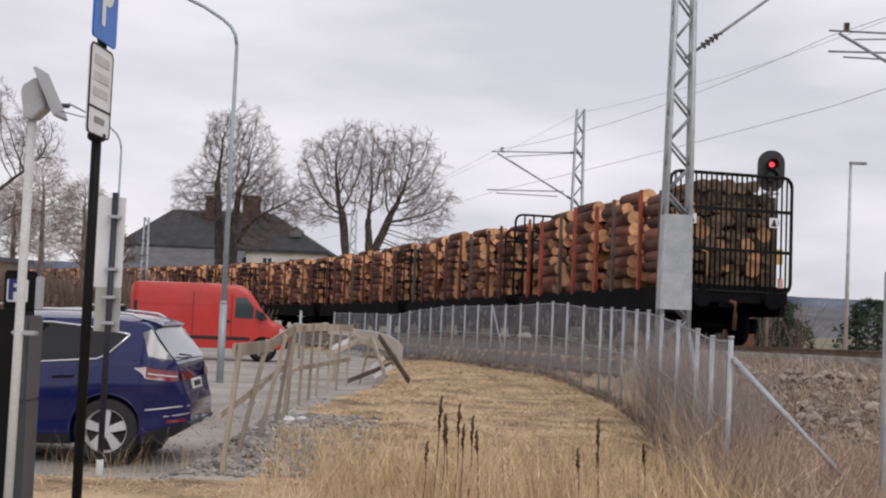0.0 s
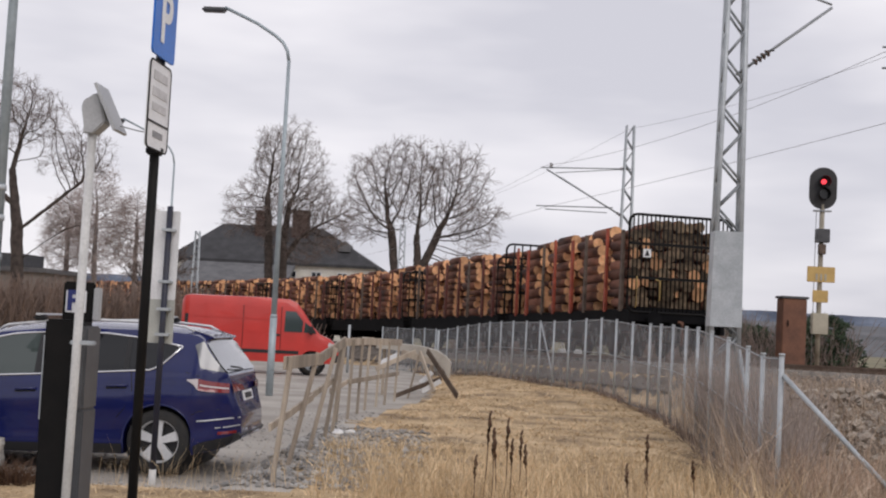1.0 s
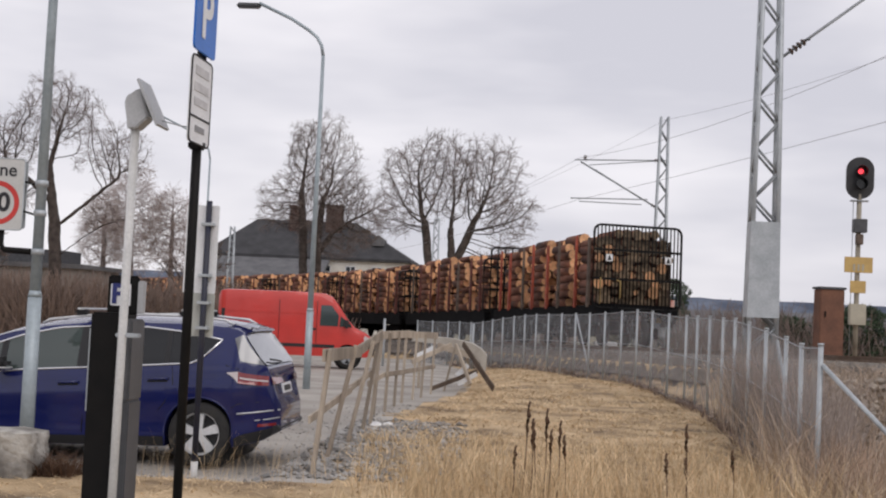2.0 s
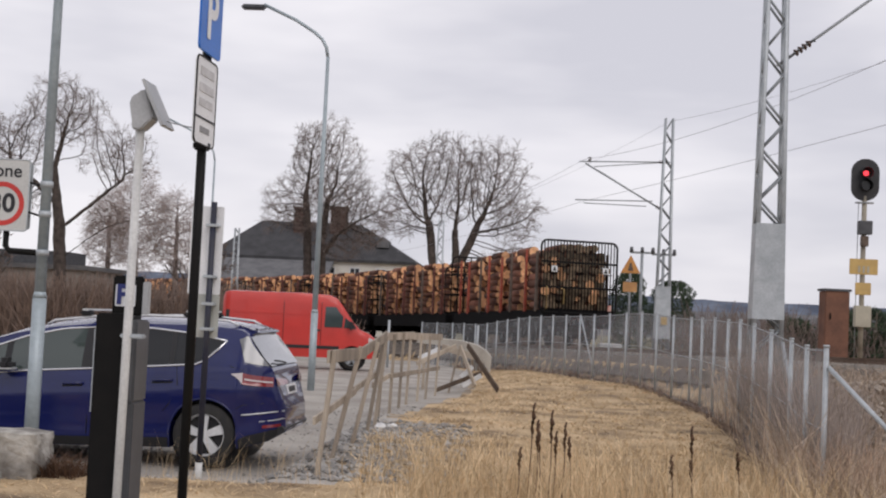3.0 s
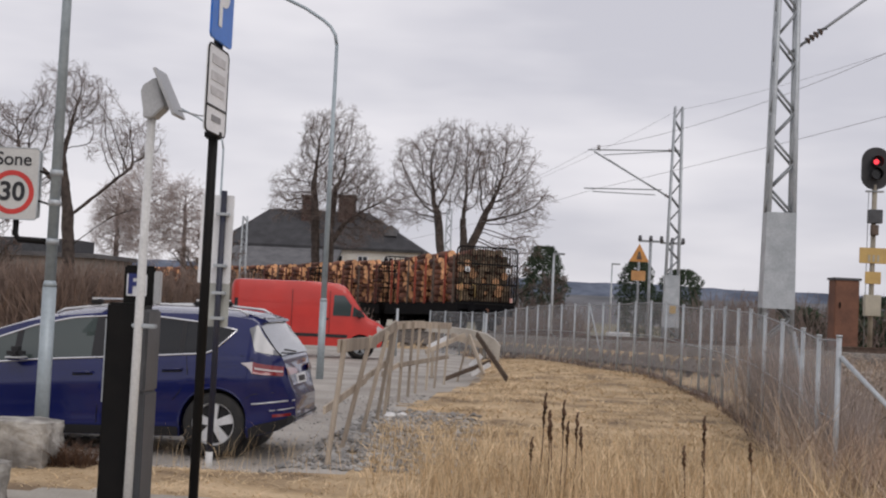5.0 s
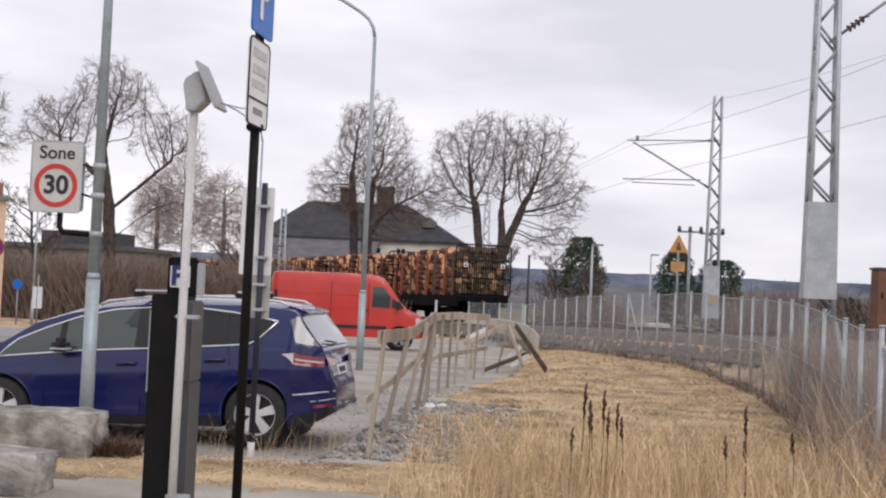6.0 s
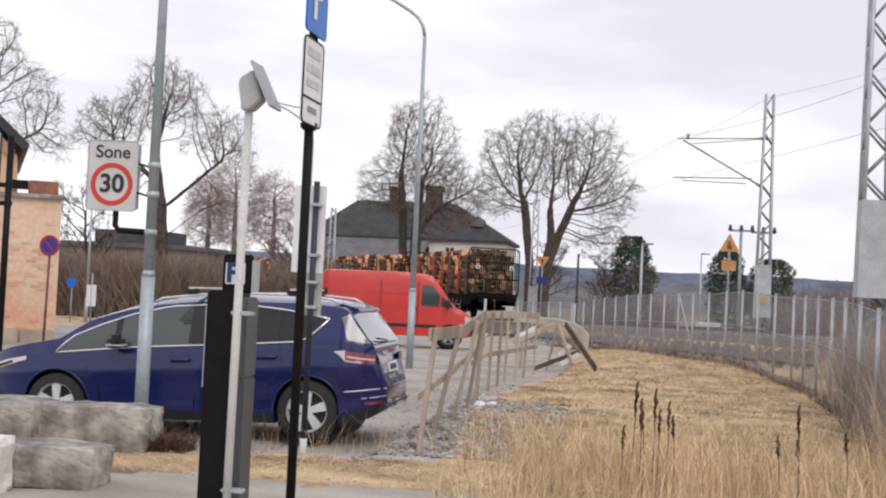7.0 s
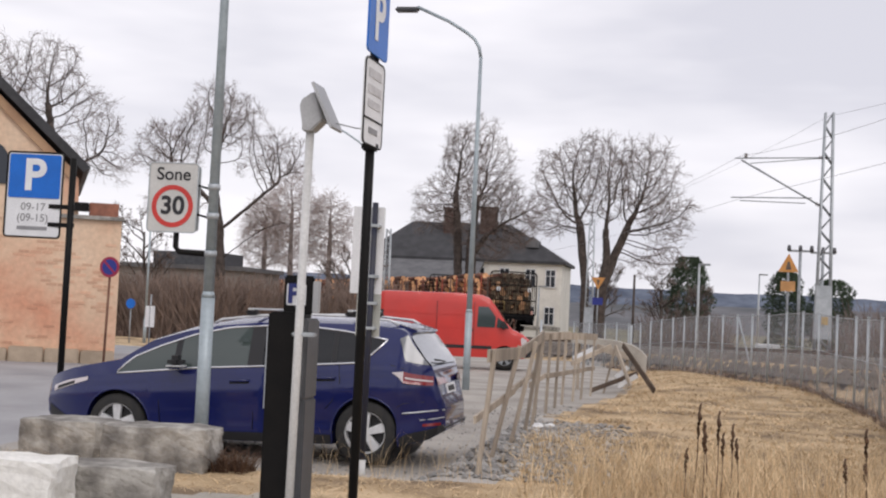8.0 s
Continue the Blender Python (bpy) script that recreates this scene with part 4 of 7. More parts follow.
    part("rear_diffuser", bm, M_TRIM, c, "black lower rear bumper")
    car_line("bumper_strip", [(1.95, 0.555), (2.1, 0.56), (2.25, 0.575), (2.36, 0.585), (2.45, 0.59)], 0.009, M_ALLOY, c, "", 0.004)
    car_line("bumper_strip", [(2.22, 0.485), (2.35, 0.495), (2.45, 0.51)], 0.007, M_ALLOY, c, "", 0.004)
    for cx in axles:
        bm = bmesh.new()
        tube(bm, [(cx + 0.383 * math.cos(radians(a)), -(car_y(cx + 0.383 * math.cos(radians(a)), zc + 0.01 + 0.383 * max(0.0, math.sin(radians(a)))) - 0.004), zc + 0.01 + 0.383 * math.sin(radians(a))) for a in range(-14, 195, 8)], 0.012, 5)
        part("wheel_arch_lip", bm, M_CARB, c)
        bm = bmesh.new()
        cyl(bm, (cx, -0.62, 0.36), (cx, 0.62, 0.36), 0.45, n=20)
        part("wheel_well", bm, M_TRIM, c)
    for pts in ([(-0.82, 0.94), (-0.95, 0.6), (-0.93, 0.33)], [(0.155, 1.01), (0.15, 0.32)], [(1.12, 1.06), (1.14, 0.86), (1.05, 0.66), (0.98, 0.58)], [(-1.46, 0.89), (-1.95, 0.835)], [(1.70, 1.07), (1.98, 1.03)], [(1.80, 0.62), (2.0, 0.66), (2.25, 0.68), (2.40, 0.68)]):
        car_line("panel_seam", pts, 0.005, M_TRIM, c, "", 0.0, 4)
    for x in (0.02, 1.0):
        z = line(CAR_BELT, x) - 0.135
        car_line("door_handle", [(x - 0.13, z - 0.006), (x + 0.09, z + 0.004)], 0.014, M_CARB, c, "", 0.022, 6)
        # Black strip below the handle draws the shade of its recess.
        car_line("handle_recess", [(x - 0.14, z - 0.03), (x + 0.08, z - 0.022)], 0.010, M_TRIM, c, "", -0.002, 6)
    bm = bmesh.new()
    box(bm, (-0.70, -1.03, 1.05), (0.17, 0.21, 0.14), bevel=0.05)
    mir = part("wing_mirror", bm, M_TRIM, c, "dark wing mirror")
    bm = bmesh.new()
    box(bm, (-0.71, -0.97, 0.985), (0.15, 0.24, 0.035), bevel=0.014)
    part("mirror_base", bm, M_CARB, mir)
    bm = bmesh.new()
    box(bm, (-0.70, -1.03, 1.005), (0.175, 0.20, 0.014), bevel=0.005)
    part("mirror_strip", bm, M_ALLOY, mir, "bright strip under the mirror")
    bm = bmesh.new()
    box(bm, (2.40, 0, 0.80), (0.015, 0.52, 0.11), Euler((0, radians(-13), 0)).to_matrix())
    pl = part("number_plate", bm, M_SIGNW, c, "white number plate with plain bars")
    bm = bmesh.new()
    box(bm, (2.411, 0, 0.80), (0.004, 0.36, 0.06), Euler((0, radians(-13), 0)).to_matrix())
    part("bar", bm, M_INK, pl)
    # the short tail: everything behind the rear wheels is drawn in
    for ob in c.children:
        for v in ob.data.vertices:
            v.co.x -= 0.20 * sm(1.70, 2.15, v.co.x)
        for kid in ob.children:
            for v in kid.data.vertices:
                v.co.x -= 0.20 * sm(1.70, 2.15, v.co.x)
    for x in axles:
        wheel(c, x, -0.80, 0.335, 0.22, -1, 5)
        wheel(c, x, 0.80, 0.335, 0.22, 1, 5)


M_WINL = plain("clear_side_glass", (0.05, 0.066, 0.062), 0.04, coat=0.6)
M_WIND = plain("privacy_side_glass", (0.008, 0.009, 0.011), 0.05)
build_car()


def build_van():
    c = thing("van", pose(-7.25, 40.0, base_height(-7.25, 40) + 0.06, 0, 0, 9), "red panel van with a raked bonnet on gravel", "van")
    H = 0.98
    low = [(-2.44, 0.45), (-2.2, 0.36), (0, 0.33), (2.2, 0.34), (2.45, 0.44)]
    up = [(-2.44, 2.10), (-2.38, 2.24), (-2.2, 2.28), (0, 2.30), (0.85, 2.27), (1.08, 2.18), (1.28, 1.95), (1.62, 1.45), (1.85, 1.22), (2.18, 1.08), (2.38, 0.92), (2.45, 0.72)]
    bulge = [(0.0, 0.03), (0.12, 0.0), (0.8, 0.01), (0.93, 0.03), (1.0, 0.09)]
    bm = bmesh.new()
    body_grid(bm, low, up, ((-1.5, 1.62), 0.39, 0.34), H, (-2.2, 1.9, 0.16), bulge)
    part("body", bm, M_VANR, c, "faded red painted van body", smooth=True)

    def hw(z):
        return H
    for pts, nm in (([(0.72, 1.28), (1.28, 1.28), (1.30, 1.62), (1.06, 1.92), (0.74, 1.92)], "side_window"), ([(1.33, 1.28), (1.72, 1.26), (1.68, 1.36), (1.36, 1.60)], "quarter_window")):
        bm = bmesh.new()
        side_panel(bm, pts, hw, 0.008)
        part(nm, bm, M_WINV, c, "van side glass")
    bm = bmesh.new()
    a = [bm.verts.new(v) for v in ((1.62, -0.84, 1.47), (1.62, 0.84, 1.47), (1.22, 0.8, 2.06), (1.22, -0.8, 2.06))]
    for v in a:
        v.co.x += 0.03
    bm.faces.new(a)
    part("windscreen", bm, M_GLASSR, c)
    bm = bmesh.new()
    box(bm, (1.55, -1.1, 1.36), (0.16, 0.18, 0.26), bevel=0.04)
    part("wing_mirror", bm, M_TRIM, c, "black wing mirror")
    bm = bmesh.new()
    side_panel(bm, [(-1.05, 0.60), (1.2, 0.60), (1.2, 0.70), (-1.05, 0.70)], hw, 0.012)
    part("side_moulding", bm, M_TRIM, c)
    for z in (1.22, 1.62):
        bm = bmesh.new()
        side_panel(bm, [(-2.2, z), (0.55, z), (0.55, z + 0.03), (-2.2, z + 0.03)], hw, 0.006)
        part("swage_line", bm, M_VANR, c)
    for x in (0.62, -0.55):
        bm = bmesh.new()
        tube(bm, [(x, -H - 0.001, 0.72), (x, -H - 0.001, 2.05)], 0.008, 4)
        part("door_seam", bm, M_TRIM, c)
    bm = bmesh.new()
    box(bm, (0.5, -H - 0.01, 1.17), (0.2, 0.03, 0.06), bevel=0.01)
    part("door_handle", bm, M_TRIM, c)
    bm = bmesh.new()
    slab(bm, [(2.1, 0.34), (2.44, 0.40), (2.47, 0.62), (2.1, 0.60)], "y", -0.90, 0.90)
    part("front_bumper", bm, M_TRIM, c)
    bm = bmesh.new()
    side_panel(bm, [(2.05, 0.80), (2.28, 0.74), (2.30, 0.93), (2.14, 1.02)], lambda z: 0.93, 0.02)
    part("headlamp", bm, M_LAMPW, c)
    # Black strip on the rear edge, put in for the shade of the corner.
    bm = bmesh.new()
    side_panel(bm, [(-2.33, 0.8), (-2.2, 0.8), (-2.2, 1.7), (-2.33, 1.7)], lambda z: 0.955, 0.01)
    part("tail_lamp", bm, M_TRIM, c)
    for cx in (-1.5, 1.62):
        bm = bmesh.new()
        cyl(bm, (cx, -0.64, 0.36), (cx, -0.62, 0.36), 0.45, n=18)
        part("wheel_well", bm, M_TRIM, c)
        wheel(c, cx, -0.84, 0.34, 0.2, -1, 5, True)
        wheel(c, cx, 0.84, 0.34, 0.2, 1, 5, True)


M_WINV = plain("van_side_glass", (0.035, 0.055, 0.06), 0.05, coat=1.0)
build_van()


# ---- signs and posts by the parking ----
def facing(x, y, z, turn=0):
    """A pose whose local x, y plane stands upright and looks back towards -y, turned about the vertical."""
    return pose(x, y, z, 90, 0, turn)


def plate(name, w, h, r, material, parent, m, t=0.012, label=""):
    bm = bmesh.new()
    slab(bm, rounded(w, h, r), "z", -t, 0)
    return part(name, bm, material, parent, label, m=m)


def frame_ring(w, h, r, t, material, parent, m, name="frame", depth=0.03):
    bm = bmesh.new()
    pts = [(x, y, 0) for x, y in rounded(w, h, r)]
    tube(bm, pts + pts[:1], t, 5)
    return part(name, bm, material, parent, m=m)


def build_p_post():
    t = thing("parking_sign", pose(-2.02, 7.2, 0, 0, 0, 0), "blue parking sign and text plate on a black post", "sign")
    bm = bmesh.new()
    cyl(bm, (0, 0, -0.1), (0, 0, 3.62), 0.0285, n=14)
    part("post", bm, M_BLACK, t, "black painted steel post")
    turn = 88
    d = Vector((math.cos(radians(turn)), math.sin(radians(turn)), 0))
    c = Vector((0.04, -0.12, 0))
    m = facing(c.x, c.y, 2.80, turn)
    p = plate("text_plate", 0.40, 0.50, 0.04, M_SIGNW, t, m, label="white plate with grey text bars")
    frame_ring(0.40, 0.50, 0.04, 0.0055, M_BLACK, t, m, "plate_frame")
    for i, (w, y, h) in enumerate(((0.26, 0.17, 0.05), (0.28, 0.075, 0.05), (0.26, -0.01, 0.045), (0.18, -0.165, 0.035))):
        bm = bmesh.new()
        box(bm, (0, y, 0.002), (w, h, 0.003))
        part("text_bar", bm, M_GREYTXT if i == 3 else M_FADED, p)
    bm = bmesh.new()
    box(bm, (0, -0.10, 0.002), (0.39, 0.012, 0.003))
    part("text_bar", bm, M_BLACK, p)
    m2 = facing(c.x + 0.01, c.y, 3.30, turn)
    b = plate("blue_plate", 0.42, 0.44, 0.03, M_SIGNB, t, m2, label="blue plate with a white letter P")
    letters("P", 0.42, M_SIGNW, b, pose(0, 0.0, 0.003), "letter", bold=0.01)
    bm = bmesh.new()
    box(bm, (0.0, 0.0, 2.56), (0.09, 0.09, 0.05), bevel=0.01)
    part("clamp", bm, M_BLACK, t)


M_FADED = mat("faded_text", (0.62, 0.62, 0.63), None, 8, 0.6)
build_p_post()


def build_meter():
    t = thing("parking_meter", pose(-2.50, 7.52, 0), "black pay machine with a small parking sign on top", "parking meter")
    bm = bmesh.new()
    box(bm, (-0.06, 0, 0.77), (0.19, 0.3, 1.56), bevel=0.012)
    part("front_cabinet", bm, M_BLACK, t, "black cabinet")
    bm = bmesh.new()
    box(bm, (0.062, 0.02, 0.50), (0.06, 0.24, 1.03), bevel=0.008)
    part("rear_cabinet", bm, M_DGREY, t)
    bm = bmesh.new()
    box(bm, (0.062, 0.02, 1.265), (0.056, 0.26, 0.5), bevel=0.012)
    part("coin_box", bm, M_LGREY2, t, "grey steel box")
    bm = bmesh.new()
    box(bm, (-0.165, -0.1, 1.2), (0.015, 0.02, 0.5))
    part("edge_strip", bm, M_GALV, t)
    bm = bmesh.new()
    box(bm, (-0.01, 0, 1.66), (0.19, 0.04, 0.24), bevel=0.01)
    top = part("sign_box", bm, M_BLACK, t)
    p = plate("sign_face", 0.125, 0.135, 0.01, M_SIGNW, top, facing(-0.02, -0.03, 1.66), 0.006)
    letters("P", 0.165, M_NAVY, p, pose(-0.015, 0.0, 0.003), "letter", bold=0.006)
    bm = bmesh.new()
    box(bm, (0.105, -0.005, 1.65), (0.04, 0.05, 0.2), bevel=0.006)
    part("sign_edge", bm, M_LGREY, top)
    bm = bmesh.new()
    box(bm, (0, 0, 0.01), (0.34, 0.36, 0.06))
    part("base", bm, M_CONC, t)


M_LGREY2 = mat("mid_grey_steel", (0.12, 0.122, 0.128), (0.09, 0.092, 0.098), 4, 0.45, 0.3)
M_NAVY = plain("navy_lettering", (0.02, 0.03, 0.16), 0.5)
build_meter()


def build_solar():
    t = thing("solar_pole", pose(-2.435, 7.28, 0, 0, 0.3, 0), "off-white pole with a tilted solar panel and grey box", "solar panel")
    bm = bmesh.new()
    cyl(bm, (0, 0, -0.1), (0, 0, 2.66), 0.026, n=14)
    part("pole", bm, M_POLEW, t)
    for z in (0.35, 1.42):
        bm = bmesh.new()
        box(bm, (0.03, 0.02, z), (0.14, 0.07, 0.025), bevel=0.006)
        part("clamp", bm, M_GALV, t)
    bm = bmesh.new()
    slab(bm, [(-0.035, 2.65), (0.02, 2.65), (0.09, 2.72), (0.04, 2.895), (0.015, 2.875), (-0.045, 2.85), (-0.06, 2.795), (-0.04, 2.765)], "y", -0.065, 0.065)
    bmesh.ops.bevel(bm, geom=bm.edges[:], offset=0.008, segments=2, affect="EDGES")
    part("battery_box", bm, M_LGREY, t, "light grey moulded box")
    bm = bmesh.new()
    slab(bm, [(0.025, 2.935), (0.04, 2.943), (0.172, 2.675), (0.155, 2.667)], "y", -0.12, 0.12)
    part("solar_panel", bm, M_LGREY, t, "thin panel seen from its edge")
    bm = bmesh.new()
    tube(bm, [(0.16, 0, 2.71), (0.28, 0.0, 2.685), (0.40, -0.03, 2.67)], 0.004, 4)
    part("cable", bm, M_LGREY, t)


build_solar()


def build_back_sign():
    t = thing("sign", pose(-3.16, 12.0, -0.04, 0, 0.2, 0), "back of white sign on dark blue post, white foot", "sign")
    bm = bmesh.new()
    cyl(bm, (0, 0, 0.12), (0, 0, 2.66), 0.03, n=12)
    part("post", bm, M_NAVYP, t)
    bm = bmesh.new()
    cyl(bm, (0, 0, -0.1), (0, 0, 0.14), 0.036, n=12)
    part("foot", bm, M_POLEW, t, "white painted post foot")
    for z, h, w, mt, nm, dx in ((2.19, 0.86, 0.33, M_SIGNW, "sign_back", -0.05), (1.55, 0.42, 0.25, M_PALE, "lower_plate", -0.01)):
        p = plate(nm, w, h, 0.015, mt, t, facing(dx - 0.02, 0.05, z, -6), 0.012)
        for k in (-0.3, 0.28):
            bm = bmesh.new()
            box(bm, (0, 0.005, z + k * h), (0.13, 0.09, 0.03), bevel=0.006)
            part("clamp", bm, M_GALV, t)


build_back_sign()


def build_lamp(name, x, y, h, r, arm, label, joint=1.7, arm_side=-1):
    t = thing(name, pose(x, y, base_height(x, y)), label, "street lamp", "street lamps")
    bm = bmesh.new()
    cyl(bm, (0, 0, -0.1), (0, 0, joint), r * 1.28, r * 1.22, 14)
    cyl(bm, (0, 0, joint), (0, 0, joint + 0.06), r * 1.28, r, 14)
    cyl(bm, (0, 0, joint + 0.06), (0, 0, h), r, r * 0.6, 14)
    part("pole", bm, M_GALVB, t, "galvanised tapered steel pole")
    if arm:
        bm = bmesh.new()
        pts = [(arm_side * (arm * f), 0, h + rise) for f, rise in ((0, -0.02), (0.03, 0.20), (0.10, 0.37), (0.22, 0.51), (0.5, 0.75), (1.0, 1.06))]
        tube(bm, pts, r * 0.58, 8)
        part("curved_arm", bm, M_GALVB, t)
        bm = bmesh.new()
        box(bm, (arm_side * (arm + 0.22), 0, h + 1.0), (0.5, 0.2, 0.1), bevel=0.035)
        part("lamp_head", bm, M_DGREY, t, "dark lamp head")
    return t


M_GALVB = mat("blue_grey_galvanised_pole", (0.40, 0.46, 0.49), (0.31, 0.36, 0.385), 3, 0.5, 0.3, fine=20)
build_lamp("street_lamp", -4.45, 25.8, 6.92, 0.06, 1.4, "tall galvanised street lamp with curved arm beside gravel", 1.6)
lamp_near = build_lamp("street_lamp", -4.95, 12.3, 8.2, 0.056, 1.6, "galvanised street lamp pole carrying a zone sign", 1.72)
build_lamp("street_lamp", -21.75, 49.0, 5.2, 0.055, 0, "thin grey lamp pole by the grass bank", 1.0)
build_lamp("street_lamp", -8.05, 31.0, 5.35, 0.04, 1.35, "slender lamp with a curved arm behind the signs", 1.0)


def build_zone_sign():
    t = thing("zone_sign", pose(-4.95, 12.3, 0), "white zone sign with a red speed ring on a bracket", "sign")
    m = facing(-0.44, -0.02, 2.63, 4)
    back = plate("back_plate", 0.56, 0.68, 0.03, M_GALV, t, facing(-0.46, 0.05, 2.63, 4), 0.02)
    p = plate("sign_face", 0.52, 0.72, 0.035, M_SIGNZ, t, m, 0.02, "off-white enamel sign face")
    frame_ring(0.52, 0.72, 0.035, 0.007, M_GALV, t, m, "rim")
    bm = bmesh.new()
    n = 36
    for r0, r1 in ((0.222, 0.172),):
        a = [bm.verts.new((r0 * math.cos(2 * math.pi * i / n), -0.09 + r0 * math.sin(2 * math.pi * i / n), 0.004)) for i in range(n)]
        b = [bm.verts.new((r1 * math.cos(2 * math.pi * i / n), -0.09 + r1 * math.sin(2 * math.pi * i / n), 0.004)) for i in range(n)]
        for i in range(n):
            bm.faces.new((a[i], a[(i + 1) % n], b[(i + 1) % n], b[i]))
    part("red_ring", bm, M_SIGNR, p, "red ring")
    letters("Sone", 0.185, M_INK, p, pose(0, 0.24, 0.004), "lettering", bold=0.002)
    letters("30", 0.26, M_INK, p, pose(0, -0.09, 0.004), "lettering", bold=0.007)
    bm = bmesh.new()
    tube(bm, [(-0.40, 0.03, 2.30), (-0.40, 0.03, 2.12), (-0.36, 0.03, 2.07), (-0.05, 0.0, 2.06)], 0.032, 8)
    part("bracket", bm, M_BLACK, t, "black bent bracket")
    for z in (2.42, 2.72):
        bm = bmesh.new()
        cyl(bm, (-0.2, 0.03, z + 0.05), (0, 0, z), 0.012, n=6)
        part("stay", bm, M_BLACK, t)
    for z in (2.06, 2.45, 2.75):
        bm = bmesh.new()
        cyl(bm, (0, 0, z - 0.03), (0, 0, z + 0.03), 0.064, n=14)
        part("pole_clamp", bm, M_GALV, t)


M_SIGNZ = mat("greyish_white_enamel", (0.60, 0.60, 0.58), (0.52, 0.52, 0.50), 3, 0.5)
build_zone_sign()


def build_big_p():
    t = thing("parking_sign", pose(-8.44, 16.0, 0, 0, 0.2, 0), "blue and white parking sign with times on black post", "sign")
    bm = bmesh.new()
    cyl(bm, (0, 0, -0.1), (0, 0, 3.42), 0.045, n=12)
    part("post", bm, M_BLACK, t)
    m = facing(-0.53, -0.06, 2.90, 8)
    p = plate("sign_face", 0.78, 1.17, 0.05, M_SIGNW, t, m, 0.02)
    frame_ring(0.78, 1.17, 0.05, 0.014, M_BLACK, t, m, "rim")
    b = plate("blue_plate", 0.72, 0.60, 0.03, M_SIGNB, p, pose(0, 0.255, 0.010), 0.008)
    letters("P", 0.60, M_SIGNW, b, pose(0, 0, 0.003), "letter", bold=0.016)
    letters("09-17", 0.15, M_GREYTXT, p, pose(0, -0.17, 0.004), "lettering")
    letters("(09-15)", 0.15, M_GREYTXT, p, pose(0, -0.32, 0.004), "lettering")
    bm = bmesh.new()
    box(bm, (0, -0.46, 0.003), (0.42, 0.05, 0.004))
    part("text_bar", bm, M_GREYTXT, p)
    for z in (2.5, 2.75):
        bm = bmesh.new()
        box(bm, (-0.25, 0.0, z), (0.6, 0.06, 0.06))
        part("bracket", bm, M_BLACK, t)


build_big_p()


def build_no_parking():
    t = thing("no_parking_sign", pose(-12.95, 26.8, base_height(-13, 26.8), 0, 1.0, 0), "round blue and red no-parking sign on leaning post", "sign")
    bm = bmesh.new()
    cyl(bm, (0, 0, -0.1), (0, 0, 2.2), 0.03, n=8)
    part("post", bm, M_RUST, t)
    bm = bmesh.new()
    cyl(bm, (0, -0.03, 2.25), (0, -0.05, 2.25), 0.235, n=28)
    d = part("red_disc", bm, M_SIGNR2, t)
    bm = bmesh.new()
    cyl(bm, (0, -0.05, 2.25), (0, -0.055, 2.25), 0.175, n=28)
    part("blue_disc", bm, M_SIGNB2, d)
    bm = bmesh.new()
    box(bm, (0, -0.058, 2.25), (0.36, 0.004, 0.045), Euler((0, radians(45), 0)).to_matrix())
    part("red_bar", bm, M_SIGNR2, d)


M_SIGNR2 = plain("deep_red_enamel", (0.30, 0.02, 0.06), 0.5)
M_SIGNB2 = plain("deep_blue_enamel", (0.02, 0.03, 0.22), 0.5)
build_no_parking()


# ---- stone blocks ----
def build_blocks():
    specs = [(-4.88, 11.15, 1.02, 0.55, 0.42, 4, M_CONC, "rough grey stone block beside the lamp pole"), (-6.1, 11.75, 0.86, 0.55, 0.40, -6, M_CONC, "rough grey stone block at the lot edge"),
             (-4.36, 9.05, 0.78, 0.5, 0.33, 3, M_CONC, "rough grey stone block on pale gravel"), (-4.99, 8.47, 0.98, 0.5, 0.42, 2, M_CONCW, "white-painted chipped stone block on gravel")]
    for i, (x, y, sx, sy, sz, a, mt, lb) in enumerate(specs):
        bm = bmesh.new()
        bmesh.ops.create_cube(bm, size=1.0, matrix=Matrix.Diagonal((sx, sy, sz, 1)))
        bmesh.ops.subdivide_edges(bm, edges=bm.edges[:], cuts=7, use_grid_fill=True)
        for v in bm.verts:
            k = noise.noise_vector((v.co.x * 3 + i * 9, v.co.y * 3, v.co.z * 3))
            f = noise.noise_vector((v.co.x * 11 + i * 9, v.co.y * 11, v.co.z * 11))
            edge = sum(abs(abs(c) - s / 2) < 0.01 for c, s in zip(v.co, (sx, sy, sz)))
            v.co += k * 0.035 + f * 0.02
            if edge > 1:
                v.co *= 0.965 + 0.03 * noise.noise((v.co.x * 7, v.co.y * 7, i))
        bm.normal_update()
        ob = part("stone_block", bm, mt, m=pose(x, y, base_height(x, y) + sz / 2 - 0.02, 0, 0, a))
        tagged(ob, lb, "stone block", "stone blocks along the lot edge")


build_blocks()


# ---- broken wooden fence ----
def board(name, a, b, w, t, parent, material, up=(0, 0, 1)):
    a, b = Vector(a), Vector(b)
    d = b - a
    z = d.normalized()
    x = Vector(up).cross(z)
    x = x.normalized() if x.length > 0.01 else Vector((1, 0, 0))
    y = z.cross(x)
    bm = bmesh.new()
    vs = []
    for p in (a, b):
        for sx, sy in ((-1, -1), (1, -1), (1, 1), (-1, 1)):
            vs.append(bm.verts.new(p + x * sx * t / 2 + y * sy * w / 2))
    for q in ((0, 1, 2, 3), (7, 6, 5, 4), (0, 4, 5, 1), (1, 5, 6, 2), (2, 6, 7, 3), (3, 7, 4, 0)):
        bm.faces.new([vs[k] for k in q])
    bmesh.ops.bevel(bm, geom=bm.edges[:], offset=min(w, t) * 0.12, segments=1, affect="EDGES")
    return part(name, bm, material, parent)


